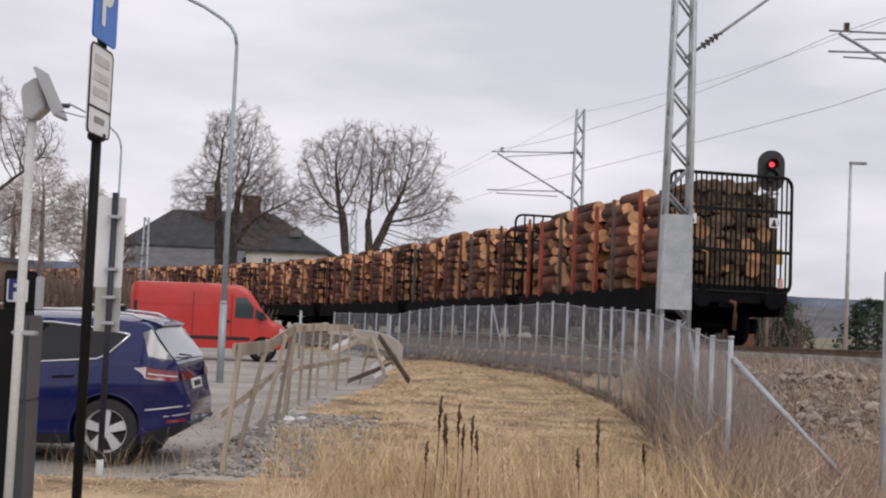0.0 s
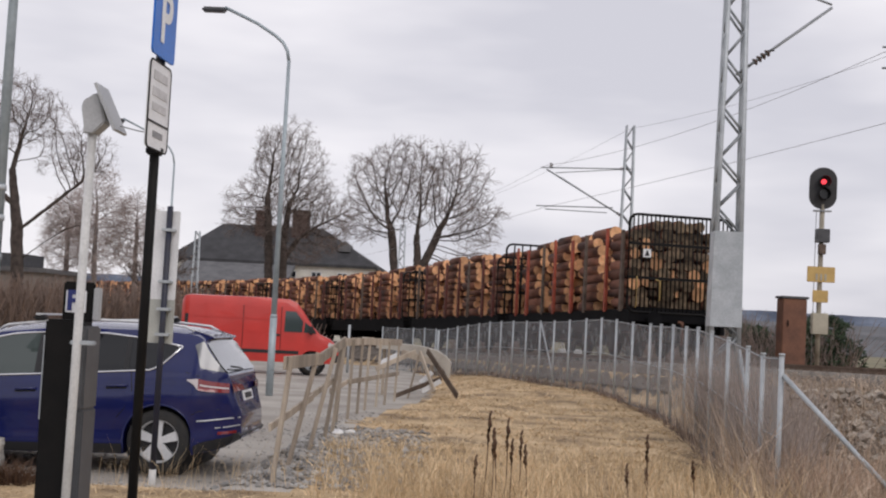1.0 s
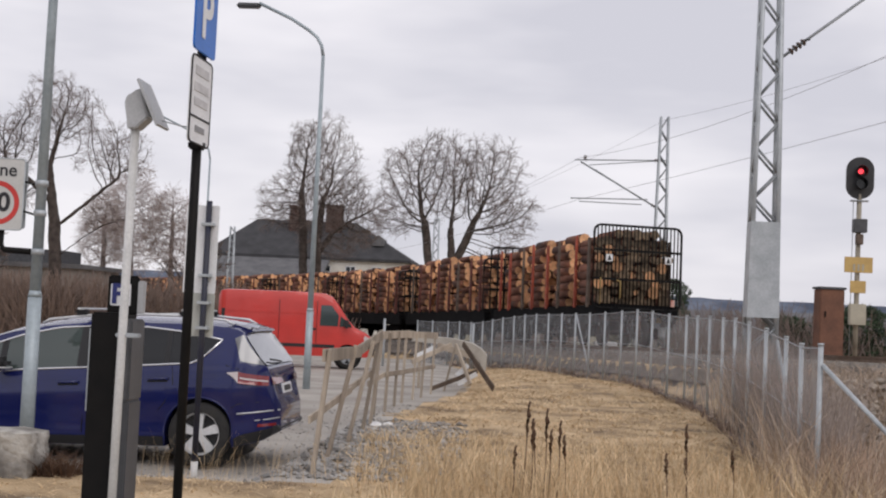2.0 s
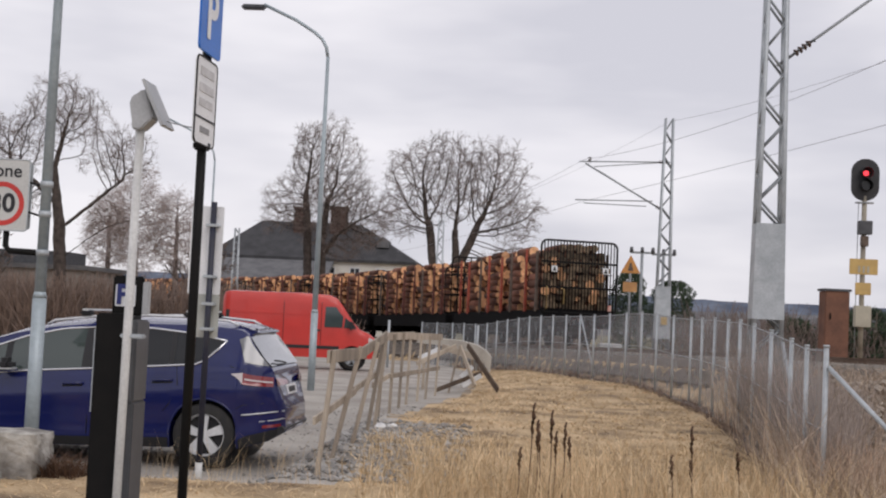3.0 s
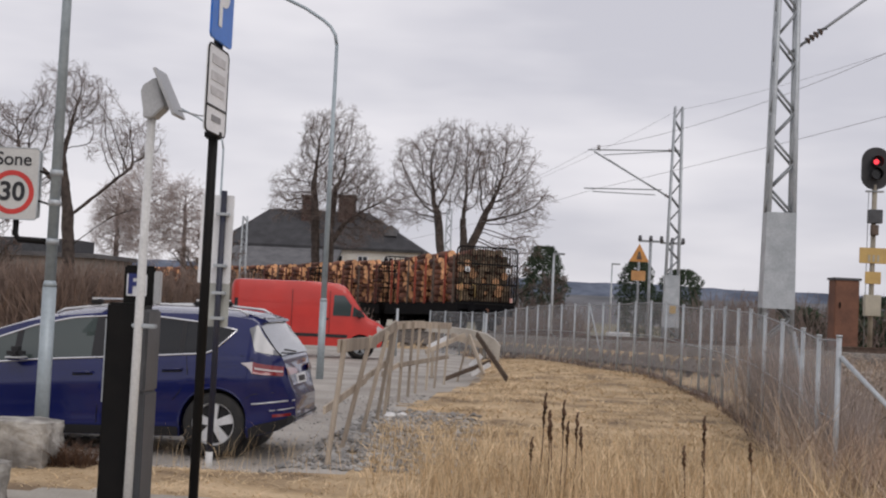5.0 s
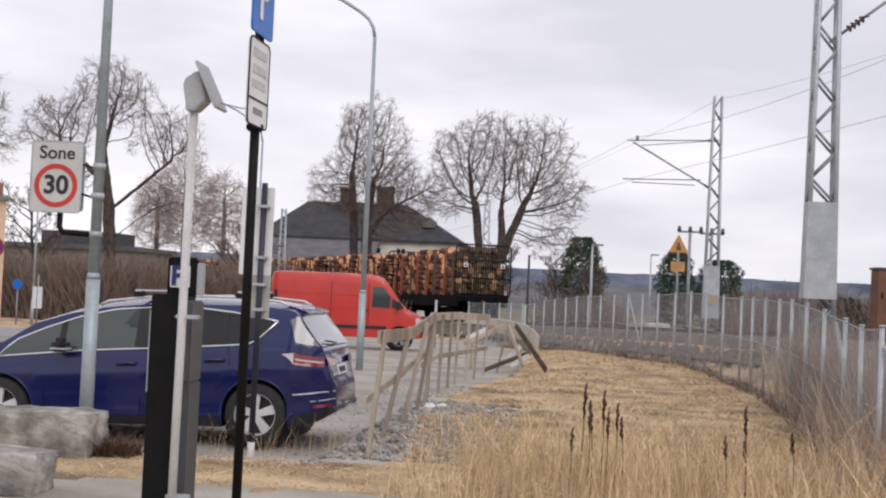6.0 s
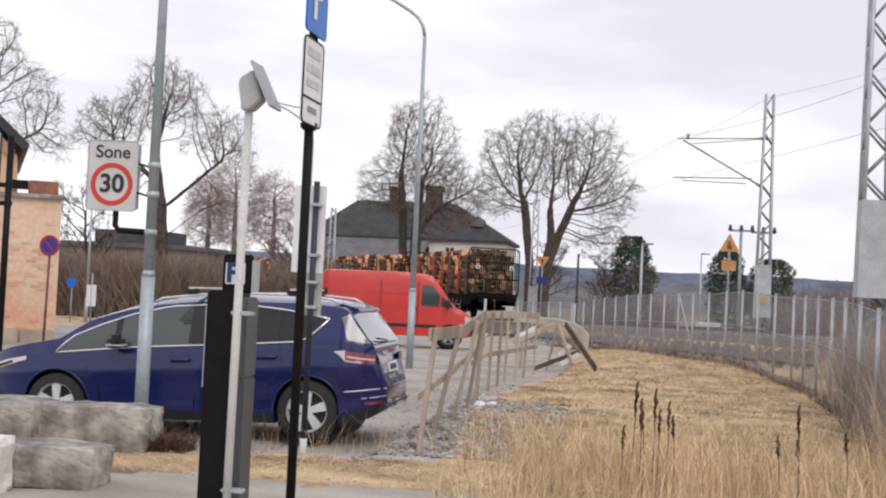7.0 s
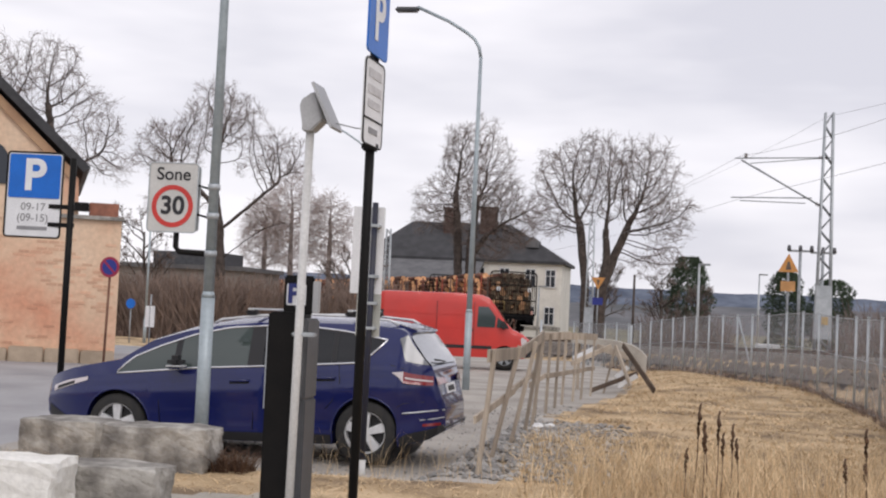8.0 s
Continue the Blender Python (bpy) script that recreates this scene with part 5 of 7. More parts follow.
def build_wood_fence():
    f = thing("wooden_fence", pose(0, 0, 0), "broken weathered wooden fence leaning beside the gravel", "fence")
    posts = [(-2.08, 12.35, -1.97, 12.5, 1.23, 0.085), (-2.18, 13.85, -1.90, 13.95, 1.24, 0.085), (-2.16, 15.3, -1.88, 15.4, 1.25, 0.08), (-2.16, 16.8, -1.97, 16.85, 1.32, 0.085),
             (-2.15, 17.6, -2.02, 17.6, 1.30, 0.07), (-2.33, 19.6, -2.27, 19.6, 1.28, 0.07), (-2.24, 20.4, -2.20, 20.4, 1.28, 0.07), (-2.20, 21.5, -2.16, 21.5, 1.28, 0.07), (-2.18, 22.6, -2.14, 22.6, 1.26, 0.07),
             (-2.07, 23.6, -2.03, 23.6, 1.25, 0.07), (-2.0, 24.7, -1.95, 24.7, 1.24, 0.07), (-1.92, 26.2, -1.87, 26.2, 1.22, 0.07), (-1.75, 27.5, -1.5, 27.5, 1.05, 0.07)]
    for x0, y0, x1, y1, h, w in posts:
        z = max(base_height(x0, y0), -0.02 - 0.015 * max(0, y0 - 22))
        board("post", (x0, y0, z - 0.15), (x1, y1, z + h), w, 0.045, f, M_WOOD, (0, 1, 0))
    rails = [((-2.02, 12.4, 1.16), (-1.90, 14.4, 1.15)), ((-1.95, 14.4, 1.14), (-1.95, 16.9, 1.30)), ((-2.13, 12.4, 0.52), (-2.02, 14.6, 0.70)), ((-2.05, 14.6, 0.70), (-2.08, 17.4, 0.80)),
             ((-2.0, 17.0, 1.28), (-2.27, 19.8, 1.26)), ((-2.28, 19.5, 1.24), (-2.12, 23.0, 1.22)), ((-2.12, 22.8, 1.21), (-1.85, 26.6, 1.15)), ((-2.14, 17.2, 0.62), (-2.26, 20.4, 0.60)), ((-2.22, 20.3, 0.60), (-1.88, 26.6, 0.5))]
    for a, b in rails:
        board("rail", a, b, 0.13 if a[2] > 0.9 else 0.08, 0.028, f, M_WOOD)
    for a, b, w, mt in (((-1.35, 27.6, 0.98), (-0.62, 26.2, 0.12), 0.13, M_WOODD), ((-1.95, 26.6, 0.02), (-1.0, 27.2, 0.42), 0.09, M_WOODD), ((-1.5, 27.4, 0.95), (-1.12, 26.8, 0.15), 0.10, M_WOOD),
                        ((-1.95, 28.2, 0.9), (-1.2, 28.0, 0.72), 0.14, M_WOOD), ((-2.4, 27.0, 0.55), (-1.6, 27.6, 0.95), 0.10, M_WOOD)):
        board("fallen_plank", a, b, w, 0.035, f, mt)
    t = thing("collapsed_panel", pose(-1.6, 29.0, base_height(-1.6, 29)), "pale weathered sheet collapsed over the fence end", "panel")
    bm = bmesh.new()
    pts = [(-0.95, 1.14), (-0.5, 1.16), (0.0, 1.13), (0.4, 1.05), (0.62, 0.92), (0.74, 0.78)]
    slab(bm, pts + [(x - 0.02, z - 0.10 - 0.05 * i) for i, (x, z) in reversed(list(enumerate(pts)))], "y", -0.35, 0.35)
    part("sheet", bm, M_PANEL, t)
    for x in (-0.8, 0.3):
        board("prop", (x, 0, -0.1), (x, 0, 1.05), 0.07, 0.07, t, M_WOOD, (0, 1, 0))
    for x, y, z, s in ((-2.2, 27.8, 0.75, 0.22), (-1.2, 27.0, 0.25, 0.2), (-1.32, 27.2, 0.42, 0.12)):
        ob = board("board_scrap", (x - s, y, z - 0.12), (x + s, y, z + 0.12), 0.1, 0.02, t, M_SIGNW)
        ob.matrix_basis = pose(1.6, -29.0, -base_height(-1.6, 29))


M_PANEL = mat("pale_weathered_sheet", (0.46, 0.43, 0.38), (0.34, 0.31, 0.27), 2.5, 0.85, fine=30)
build_wood_fence()


# ---- railway signal, cabinet and warning boards ----
def build_signal():
    g = height(9.7, 38.0)
    t = thing("railway_signal", pose(9.7, 38.0, g), "dark two-lens railway signal showing red on a post", "railway signal")
    top = 6.8 - g
    bm = bmesh.new()
    cyl(bm, (0, 0, -0.1), (0, 0, top - 1.1), 0.075, n=10)
    part("post", bm, M_POLEG, t)
    bm = bmesh.new()
    slab(bm, rounded(0.80, 1.24, 0.38, 8, 0, top - 0.62), "y", -0.06, 0.04)
    head = part("signal_board", bm, M_SIGHEAD, t, "rounded dark signal board")
    for z, mt, nm in ((top - 0.43, M_SIGLIT, "red_lens"), (top - 0.80, M_SIGOFF, "dark_lens")):
        bm = bmesh.new()
        cyl(bm, (0, -0.06, z), (0, -0.30, z), 0.17, n=18, caps=False)
        part("hood", bm, M_TRIM, head)
        bm = bmesh.new()
        cyl(bm, (0, -0.065, z), (0, -0.10, z), 0.075 if mt is M_SIGLIT else 0.15, n=16)
        part(nm, bm, mt, head)
    bm = bmesh.new()
    box(bm, (0, 0, top - 1.30), (0.5, 0.2, 0.04))
    part("platform", bm, M_GALVD, t)
    for z, w, h, d, mt, nm in ((top - 2.05, 0.38, 0.4, 0.3, M_DGREY, "junction_box"), (top - 2.45, 0.2, 0.3, 0.2, M_STAKE_B, "clamp_box"), (top - 3.2, 0.82, 0.46, 0.03, M_YELLOW, "yellow_board"), (top - 3.85, 0.46, 0.36, 0.03, M_YELLOW, "yellow_board"), (top - 4.66, 0.46, 0.62, 0.25, M_PALEY, "relay_box")):
        bm = bmesh.new()
        box(bm, (0, -0.12, z), (w, d, h), bevel=0.012)
        pb = part(nm, bm, mt, t)
        if nm == "yellow_board" and w > 0.5:
            for x in (-0.13, 0.0, 0.13):
                bm = bmesh.new()
                box(bm, (x, -0.14, z - 0.08), (0.06, 0.008, 0.2))
                part("bar", bm, M_PALEY, pb)
    bm = bmesh.new()
    cyl(bm, (-0.17, 0, 0), (-0.17, 0, top - 1.3), 0.012, n=5)
    part("ladder_rail", bm, M_GALVD, t)


M_POLEG = mat("pale_post_paint", (0.40, 0.37, 0.30), (0.22, 0.19, 0.15), 2, 0.7)
M_PALEY = mat("pale_beige_box", (0.48, 0.45, 0.36), (0.38, 0.35, 0.28), 3, 0.6)
build_signal()


def build_cabinet():
    g = height(8.55, 36.0)
    t = thing("relay_cabinet", pose(8.44, 36.0, g, 0, 0, 6), "rusty brown steel cabinet standing beside the track", "cabinet")
    h = 2.83 - g
    bm = bmesh.new()
    box(bm, (0, 0, h / 2 - 0.05), (0.68, 0.56, h), bevel=0.02)
    part("body", bm, M_RUST, t)
    bm = bmesh.new()
    box(bm, (0, 0, h - 0.02), (0.77, 0.64, 0.07), bevel=0.015)
    part("cap", bm, M_DGREY, t, "dark overhanging cap")
    bm = bmesh.new()
    box(bm, (-0.2, -0.31, h - 0.75), (0.03, 0.04, 0.16))
    part("handle", bm, M_BLACK, t)


build_cabinet()


def build_warning(x, y, ztop, flip, board, label):
    g = height(x, y)
    t = thing("warning_sign", pose(x, y, g), label, "sign", "orange warning signs")
    h = ztop - g
    bm = bmesh.new()
    cyl(bm, (0, 0, -0.1), (0, 0, h - 0.1), 0.045, n=8)
    part("post", bm, M_GALVD, t)
    s = 0.42 if not flip else 0.4
    pts = [(-s, h - 0.78), (s, h - 0.78), (0, h)]
    if flip:
        pts = [(-s, h), (0, h - 0.7), (s, h)]
    bm = bmesh.new()
    slab(bm, pts, "y", -0.08, -0.06)
    tri = part("triangle", bm, M_ORANGE, t)
    bm = bmesh.new()
    slab(bm, [(-0.12, h - 0.68), (0.12, h - 0.68), (0.04, h - 0.34), (-0.04, h - 0.34)] if not flip else [(-0.1, h - 0.12), (0, h - 0.5), (0.1, h - 0.12)], "y", -0.094, -0.084)
    part("symbol", bm, M_STAKE_B, tri)
    bm = bmesh.new()
    box(bm, (0, -0.08, h - 1.38), (0.6, 0.02, 0.42))
    part("lower_board", bm, board, t)


M_YELLOW2 = mat("orange_brown_board", (0.56, 0.30, 0.12), (0.42, 0.22, 0.09), 3, 0.6)
build_warning(4.24, 55.0, 4.55, False, M_YELLOW2, "orange warning triangle above a board beside the track")
build_warning(-4.9, 74.0, 3.75, True, M_SIGNB2, "inverted orange triangle above a blue plate")


def build_tpoles():
    for x, y, zt in ((5.15, 60.0, 4.95), (6.15, 60.0, 4.9)):
        g = height(x, y)
        t = thing("crossarm_pole", pose(x, y, g), "grey pole with a crossarm and insulators", "pole", "crossarm poles")
        bm = bmesh.new()
        cyl(bm, (0, 0, -0.1), (0, 0, zt - g + 0.2), 0.07, n=8)
        part("post", bm, M_GALVD, t)
        bm = bmesh.new()
        box(bm, (0, 0, zt - g), (1.1, 0.1, 0.1))
        part("crossarm", bm, M_GALVD, t)
        for o in (-0.5, 0, 0.5):
            bm = bmesh.new()
            cyl(bm, (o, 0, zt - g), (o, 0, zt - g + 0.26), 0.10, 0.07, 8)
            part("insulator", bm, M_LGREY2, t)
    for x, y, zt in ((0.9, 80.0, 5.0), (6.3, 110.0, 5.6), (17.5, 55.0, 8.7), (-11.2, 100.0, 3.6)):
        g = height(x, y)
        t = thing("lamp_post", pose(x, y, g), "slim pale lamp post beyond the track", "lamp post", "distant lamp posts")
        bm = bmesh.new()
        cyl(bm, (0, 0, -0.1), (0, 0, zt - g), 0.10, 0.06, 8)
        part("pole", bm, M_GALV, t)
        bm = bmesh.new()
        box(bm, (0.32, 0, zt - g), (0.75, 0.25, 0.12), bevel=0.03)
        part("lamp_head", bm, M_GALVD, t)


build_tpoles()
mast_right = lattice("catenary_mast", pose(10.7, 25.0, 0.6), 8.2, 0.5, 0.24, None, "galvanised lattice mast on the far side of the track")
cantilever(mast_right, (-3.25, 0, 6.9), (-3.25, 0, 6.48), (-0.05, 0, 6.88), (-0.05, 0, 5.2))
bm = bmesh.new()
box(bm, (3.84, 10.9, 1.0), (0.075, 0.075, 2.3), bevel=0.01)
tagged(part("steel_post", bm, M_GALV), "square galvanised steel post among weeds", "post")


# ---- house beyond the track ----
def build_house():
    X0, X1, Y0, Y1 = -32.4, -11.4, 125.0, 136.0
    base, eave, ridge = -1.3, 6.6, 10.5
    t = thing("house", pose(0, 0, 0), "white two-storey house with a dark hipped slate roof", "house")
    bm = bmesh.new()
    box(bm, ((X0 + X1) / 2, (Y0 + Y1) / 2, (base + eave) / 2), (X1 - X0 - 0.8, Y1 - Y0 - 0.8, eave - base))
    wall = part("wall", bm, M_WHITEW, t, "white plastered walls")
    bm = bmesh.new()
    ym = (Y0 + Y1) / 2
    a = [bm.verts.new(v) for v in ((X0, Y0, eave), (X1, Y0, eave), (X1, Y1, eave), (X0, Y1, eave))]
    b = [bm.verts.new((X0 + 4.2, ym, ridge)), bm.verts.new((X1 - 6.4, ym, ridge))]
    c = [bm.verts.new(v.co - Vector((0, 0, 0.28))) for v in a]
    for q in ((a[0], a[1], b[1], b[0]), (a[1], a[2], b[1]), (a[2], a[3], b[0], b[1]), (a[3], a[0], b[0])):
        bm.faces.new(q)
    for i in range(4):
        bm.faces.new((c[i], c[(i + 1) % 4], a[(i + 1) % 4], a[i]))
    bm.faces.new(c[::-1])
    roof = part("roof", bm, M_ROOF, t, "dark slate hipped roof")
    for x, w, hh in ((-23.9, 1.3, 1.2), (-19.9, 1.7, 1.6)):
        bm = bmesh.new()
        box(bm, (x, ym - 1.2, ridge - 0.3), (w, 1.1, 2.2 + hh))
        box(bm, (x, ym - 1.2, ridge + 0.75 + hh / 2), (w + 0.2, 1.3, 0.2))
        part("chimney", bm, M_CHIM, roof, "dark brick chimney")
    bm = bmesh.new()
    slab(bm, [(-15.6, 8.0), (-14.4, 8.0), (-14.4, 8.7), (-15.0, 9.1), (-15.6, 8.7)], "y", Y0 + 1.6, Y0 + 4)
    part("dormer", bm, M_ROOFL, roof)
    for x in (-12.9, -14.9, -17.5, -20.0):
        for z in (1.2, 4.9):
            bm = bmesh.new()
            box(bm, (x, Y0 + 0.36, z), (0.95, 0.12, 1.7))
            w = part("window", bm, M_WINH, t, "dark window with white bars")
            bm = bmesh.new()
            for sx, sz, ox, oz in ((0.09, 1.8, -0.48, 0), (0.09, 1.8, 0.48, 0), (0.07, 1.8, 0, 0), (1.05, 0.09, 0, 0.87), (1.05, 0.09, 0, -0.87), (1.0, 0.06, 0, 0.25)):
                box(bm, (x + ox, Y0 + 0.29, z + oz), (sx, 0.05, sz))
            part("window_frame", bm, M_SIGNW, w)
    bm = bmesh.new()
    box(bm, ((X0 + X1) / 2, Y0 + 0.33, 0.0), (X1 - X0 - 0.7, 0.12, 0.3))
    part("plinth_band", bm, M_CONC, t)
    # lower wing towards the track
    w = thing("house_wing", pose(0, 0, 0), "low wing with a grey roof and skylights", "house")
    bm = bmesh.new()
    box(bm, (-25.0, 118.5, 0.6), (10.0, 8.0, 4.2))
    part("wall", bm, M_WHITEW, w)
    bm = bmesh.new()
    slab(bm, [(114.2, 2.2), (125.2, 6.4), (125.2, 6.1), (114.2, 1.9)], "x", -30.6, -19.6)
    wr = part("roof", bm, M_ROOFL, w, "grey lean-to roof")
    for x, y in ((-28.4, 116.6), (-25.6, 116.6)):
        bm = bmesh.new()
        box(bm, (x, y, 2.2 + (y - 114.2) * 0.3818 + 0.06), (0.8, 1.2, 0.08), Euler((math.atan(0.3818), 0, 0)).to_matrix())
        part("skylight", bm, M_SIGNW, wr, "pale skylight")


M_WINH = plain("dark_house_window", (0.03, 0.035, 0.045), 0.15)
build_house()


# ---- brick building ----
def build_brick():
    t = thing("brick_building", pose(-13.3, 28.1, 0, 0, 0, 28), "old buff and red brick gabled building with washed walls", "building")
    z0 = -0.5
    wall = [(-9.0, z0), (0.0, z0), (0.0, 3.30), (-1.0, 3.30), (-1.05, 4.25), (-5.6, 8.5), (-9.0, 5.4)]
    bm = bmesh.new()
    slab(bm, wall, "y", 0, 9)
    w = part("wall", bm, M_BRICKW, t, "washed buff wall with a red-orange lower patch")
    bm = bmesh.new()
    rng = random.Random(5)
    row, z = 0, 0.25
    while z < 3.25:
        x = -3.6 + (row % 2) * 0.13
        while x < -0.1:
            if rng.random() < 0.22 + 0.5 * noise.noise((x * 0.8, z * 0.8, 2)):
                d = rng.uniform(0.004, 0.014)
                box(bm, (x, -d / 2, z), (0.235, d, 0.062))
            x += 0.26
        z += 0.082
        row += 1
    b = part("brickwork", bm, M_BRICKP2, w, "bricks standing out of the worn wash")
    b["kind"] = "stuff"
    bm = bmesh.new()
    slab(bm, [(-0.95, 4.38), (-0.80, 4.50), (-5.6, 8.95), (-5.6, 8.65)], "y", -0.35, 9.3)
    roof = part("roof", bm, M_ROOF, t, "dark slate roof with wide verge")
    bm = bmesh.new()
    slab(bm, [(-1.25, 4.22), (-1.10, 4.36), (-5.6, 8.60), (-5.6, 8.35)], "y", -0.12, -0.002)
    part("verge_moulding", bm, M_BRICKM, roof)
    bm = bmesh.new()
    box(bm, (-0.42, 0.35, 3.50), (0.66, 0.7, 0.40))
    part("chimney", bm, M_CHIM2, t, "stub of red-brown brick")
    bm = bmesh.new()
    box(bm, (-0.75, 0.3, 3.34), (1.6, 0.85, 0.09))
    part("coping", bm, M_CONC, t, "grey coping")
    bm = bmesh.new()
    box(bm, (-1.0, 0.0, 3.58), (0.45, 0.3, 0.2))
    part("gutter_box", bm, M_BLACK, t)
    bm = bmesh.new()
    slab(bm, [(-3.35, 4.0), (-2.65, 4.0)] + [(-3.0 + 0.35 * math.cos(radians(a)), 4.6 + 0.35 * math.sin(radians(a))) for a in range(0, 181, 20)], "y", -0.05, 0.05)
    part("arched_window", bm, M_WINH, t)
    for i in range(8):
        bm = bmesh.new()
        box(bm, (-0.4 - i * 0.8, -0.13, 0.0), (0.77, 0.3, 0.42 + 0.05 * (i % 3)), bevel=0.03)
        part("plinth_stone", bm, M_PLINTH, t)


M_BRICKP2 = mat("worn_buff_brick", (0.70, 0.52, 0.37), (0.58, 0.29, 0.185), 0.34, 0.9, bump=0.4, fine=30, vary=0.14, island=True)
M_BRICKM = mat("tan_moulding", (0.52, 0.33, 0.2), (0.4, 0.24, 0.15), 2, 0.85)
M_CHIM2 = mat("red_brown_brick", (0.36, 0.15, 0.10), (0.22, 0.10, 0.07), 3, 0.9, fine=14)
M_PLINTH = mat("tan_stone_plinth", (0.50, 0.40, 0.30), (0.34, 0.27, 0.2), 2, 0.9, bump=0.5)
build_brick()

M_LOWB = mat("grey_brown_cladding", (0.26, 0.235, 0.215), (0.18, 0.165, 0.15), 1, 0.9)
low_house = thing("low_building", pose(-35.5, 84, -0.9), "grey low flat-roofed building behind the hedge", "building")
bm = bmesh.new()
box(bm, (0, 0, 1.5), (13.5, 8, 5.6))
part("wall", bm, M_LOWB, low_house)
bm = bmesh.new()
box(bm, (0, 0, 4.4), (14.0, 8.5, 0.3))
part("roof", bm, M_ROOFL, low_house)
bm = bmesh.new()
box(bm, (2.5, -1, 5.0), (5.0, 4, 0.9))
part("roof_box", bm, M_DGREY, low_house)


# ---- trees ----
def segs_to_mesh(segs, n):
    """Tapered tubes with n sides from rows of (start, end, start radius, end radius)."""
    a = np.array([s[0] for s in segs])
    b = np.array([s[1] for s in segs])
    r0 = np.array([s[2] for s in segs])[:, None]
    r1 = np.array([s[3] for s in segs])[:, None]
    d = b - a
    d /= np.maximum(np.linalg.norm(d, axis=1), 1e-6)[:, None]
    ref = np.where(np.abs(d[:, 2:3]) > 0.9, np.array([[1.0, 0, 0]]), np.array([[0, 0, 1.0]]))
    u = np.cross(d, ref)
    u /= np.linalg.norm(u, axis=1)[:, None]
    v = np.cross(d, u)
    vs = []
    for base, r in ((a, r0), (b, r1)):
        for k in range(n):
            t = 2 * math.pi * k / n
            vs.append(base + (u * math.cos(t) + v * math.sin(t)) * r)
    verts = np.stack(vs, axis=1).reshape(-1, 3)
    m = len(segs)
    base = (np.arange(m) * 2 * n)[:, None]
    faces = np.concatenate([base + np.array([[k, (k + 1) % n, n + (k + 1) % n, n + k]]) for k in range(n)])
    return verts, faces


def grow(rng, out, p, d, length, r, level, levels, up, wob, kids, ratio, angle, twig_r):
    n = 5 if level < 2 else 3
    step = length / n
    pts, rr = [p], [r]
    for i in range(n):
        d = (d + Vector((rng.gauss(0, wob), rng.gauss(0, wob), rng.gauss(0, wob * 0.7) + up))).normalized()
        q = pts[-1] + d * step
        r1 = max(twig_r, r * (1 - 0.72 * (i + 1) / n))
        out.append((tuple(pts[-1]), tuple(q), rr[-1], r1, level))
        pts.append(q)
        rr.append(r1)
        if level < levels:
            k = kids[level] / (n - (2 if level == 1 else 1 if level < 3 else 0))
            k = int(k) + (rng.random() < k - int(k))
            if i < (2 if level == 1 else 1) and level < 3:
                k = 0
            for _ in range(k):
                at = pts[-2].lerp(q, rng.random())
                ax = d.orthogonal().normalized()
                ax.rotate(Matrix.Rotation(rng.uniform(0, 2 * math.pi), 3, d))
                nd = d.copy()
                nd.rotate(Matrix.Rotation(radians(rng.uniform(*angle)), 3, ax))
                shorter = 1.0 - 0.35 * i / n
                grow(rng, out, at, nd, length * ratio * shorter * rng.uniform(0.75, 1.15), max(twig_r, rr[-2] * 0.58), level + 1, levels, up, wob * 1.1, kids, ratio, angle, twig_r)


def tree(name, x, y, z, trunks, levels, kids, ratio, angle, up, wob, seed, twig_r, label, bark, twig, squash=(1, 1, 1), category="tree", size=1.0):
    rng = random.Random(seed)
    segs = []
    for (ox, lean, length, r) in trunks:
        grow(rng, segs, Vector((ox, 0, -0.3)), Vector((lean, 0.0, 1)).normalized(), length, r, 0, levels, up, wob, kids, ratio, angle, twig_r)
    t = thing(name, pose(x, y, z), label, category, "bare trees")
    thick = [s for s in segs if s[4] <= levels - 3]
    mid = [s for s in segs if s[4] == levels - 2]
    thin = [s for s in segs if s[4] > levels - 2]
    for rows, n, mt, nm in ((thick, 7, bark, "trunk"), (mid, 5, bark, "limb"), (thin, 3, twig, "twig")):
        if rows:
            v, f = segs_to_mesh(rows, n)
            v *= np.array(squash) * size
            soup(nm, v, f, mt, parent=t, kind="" if nm == "trunk" else "stuff")
    return t


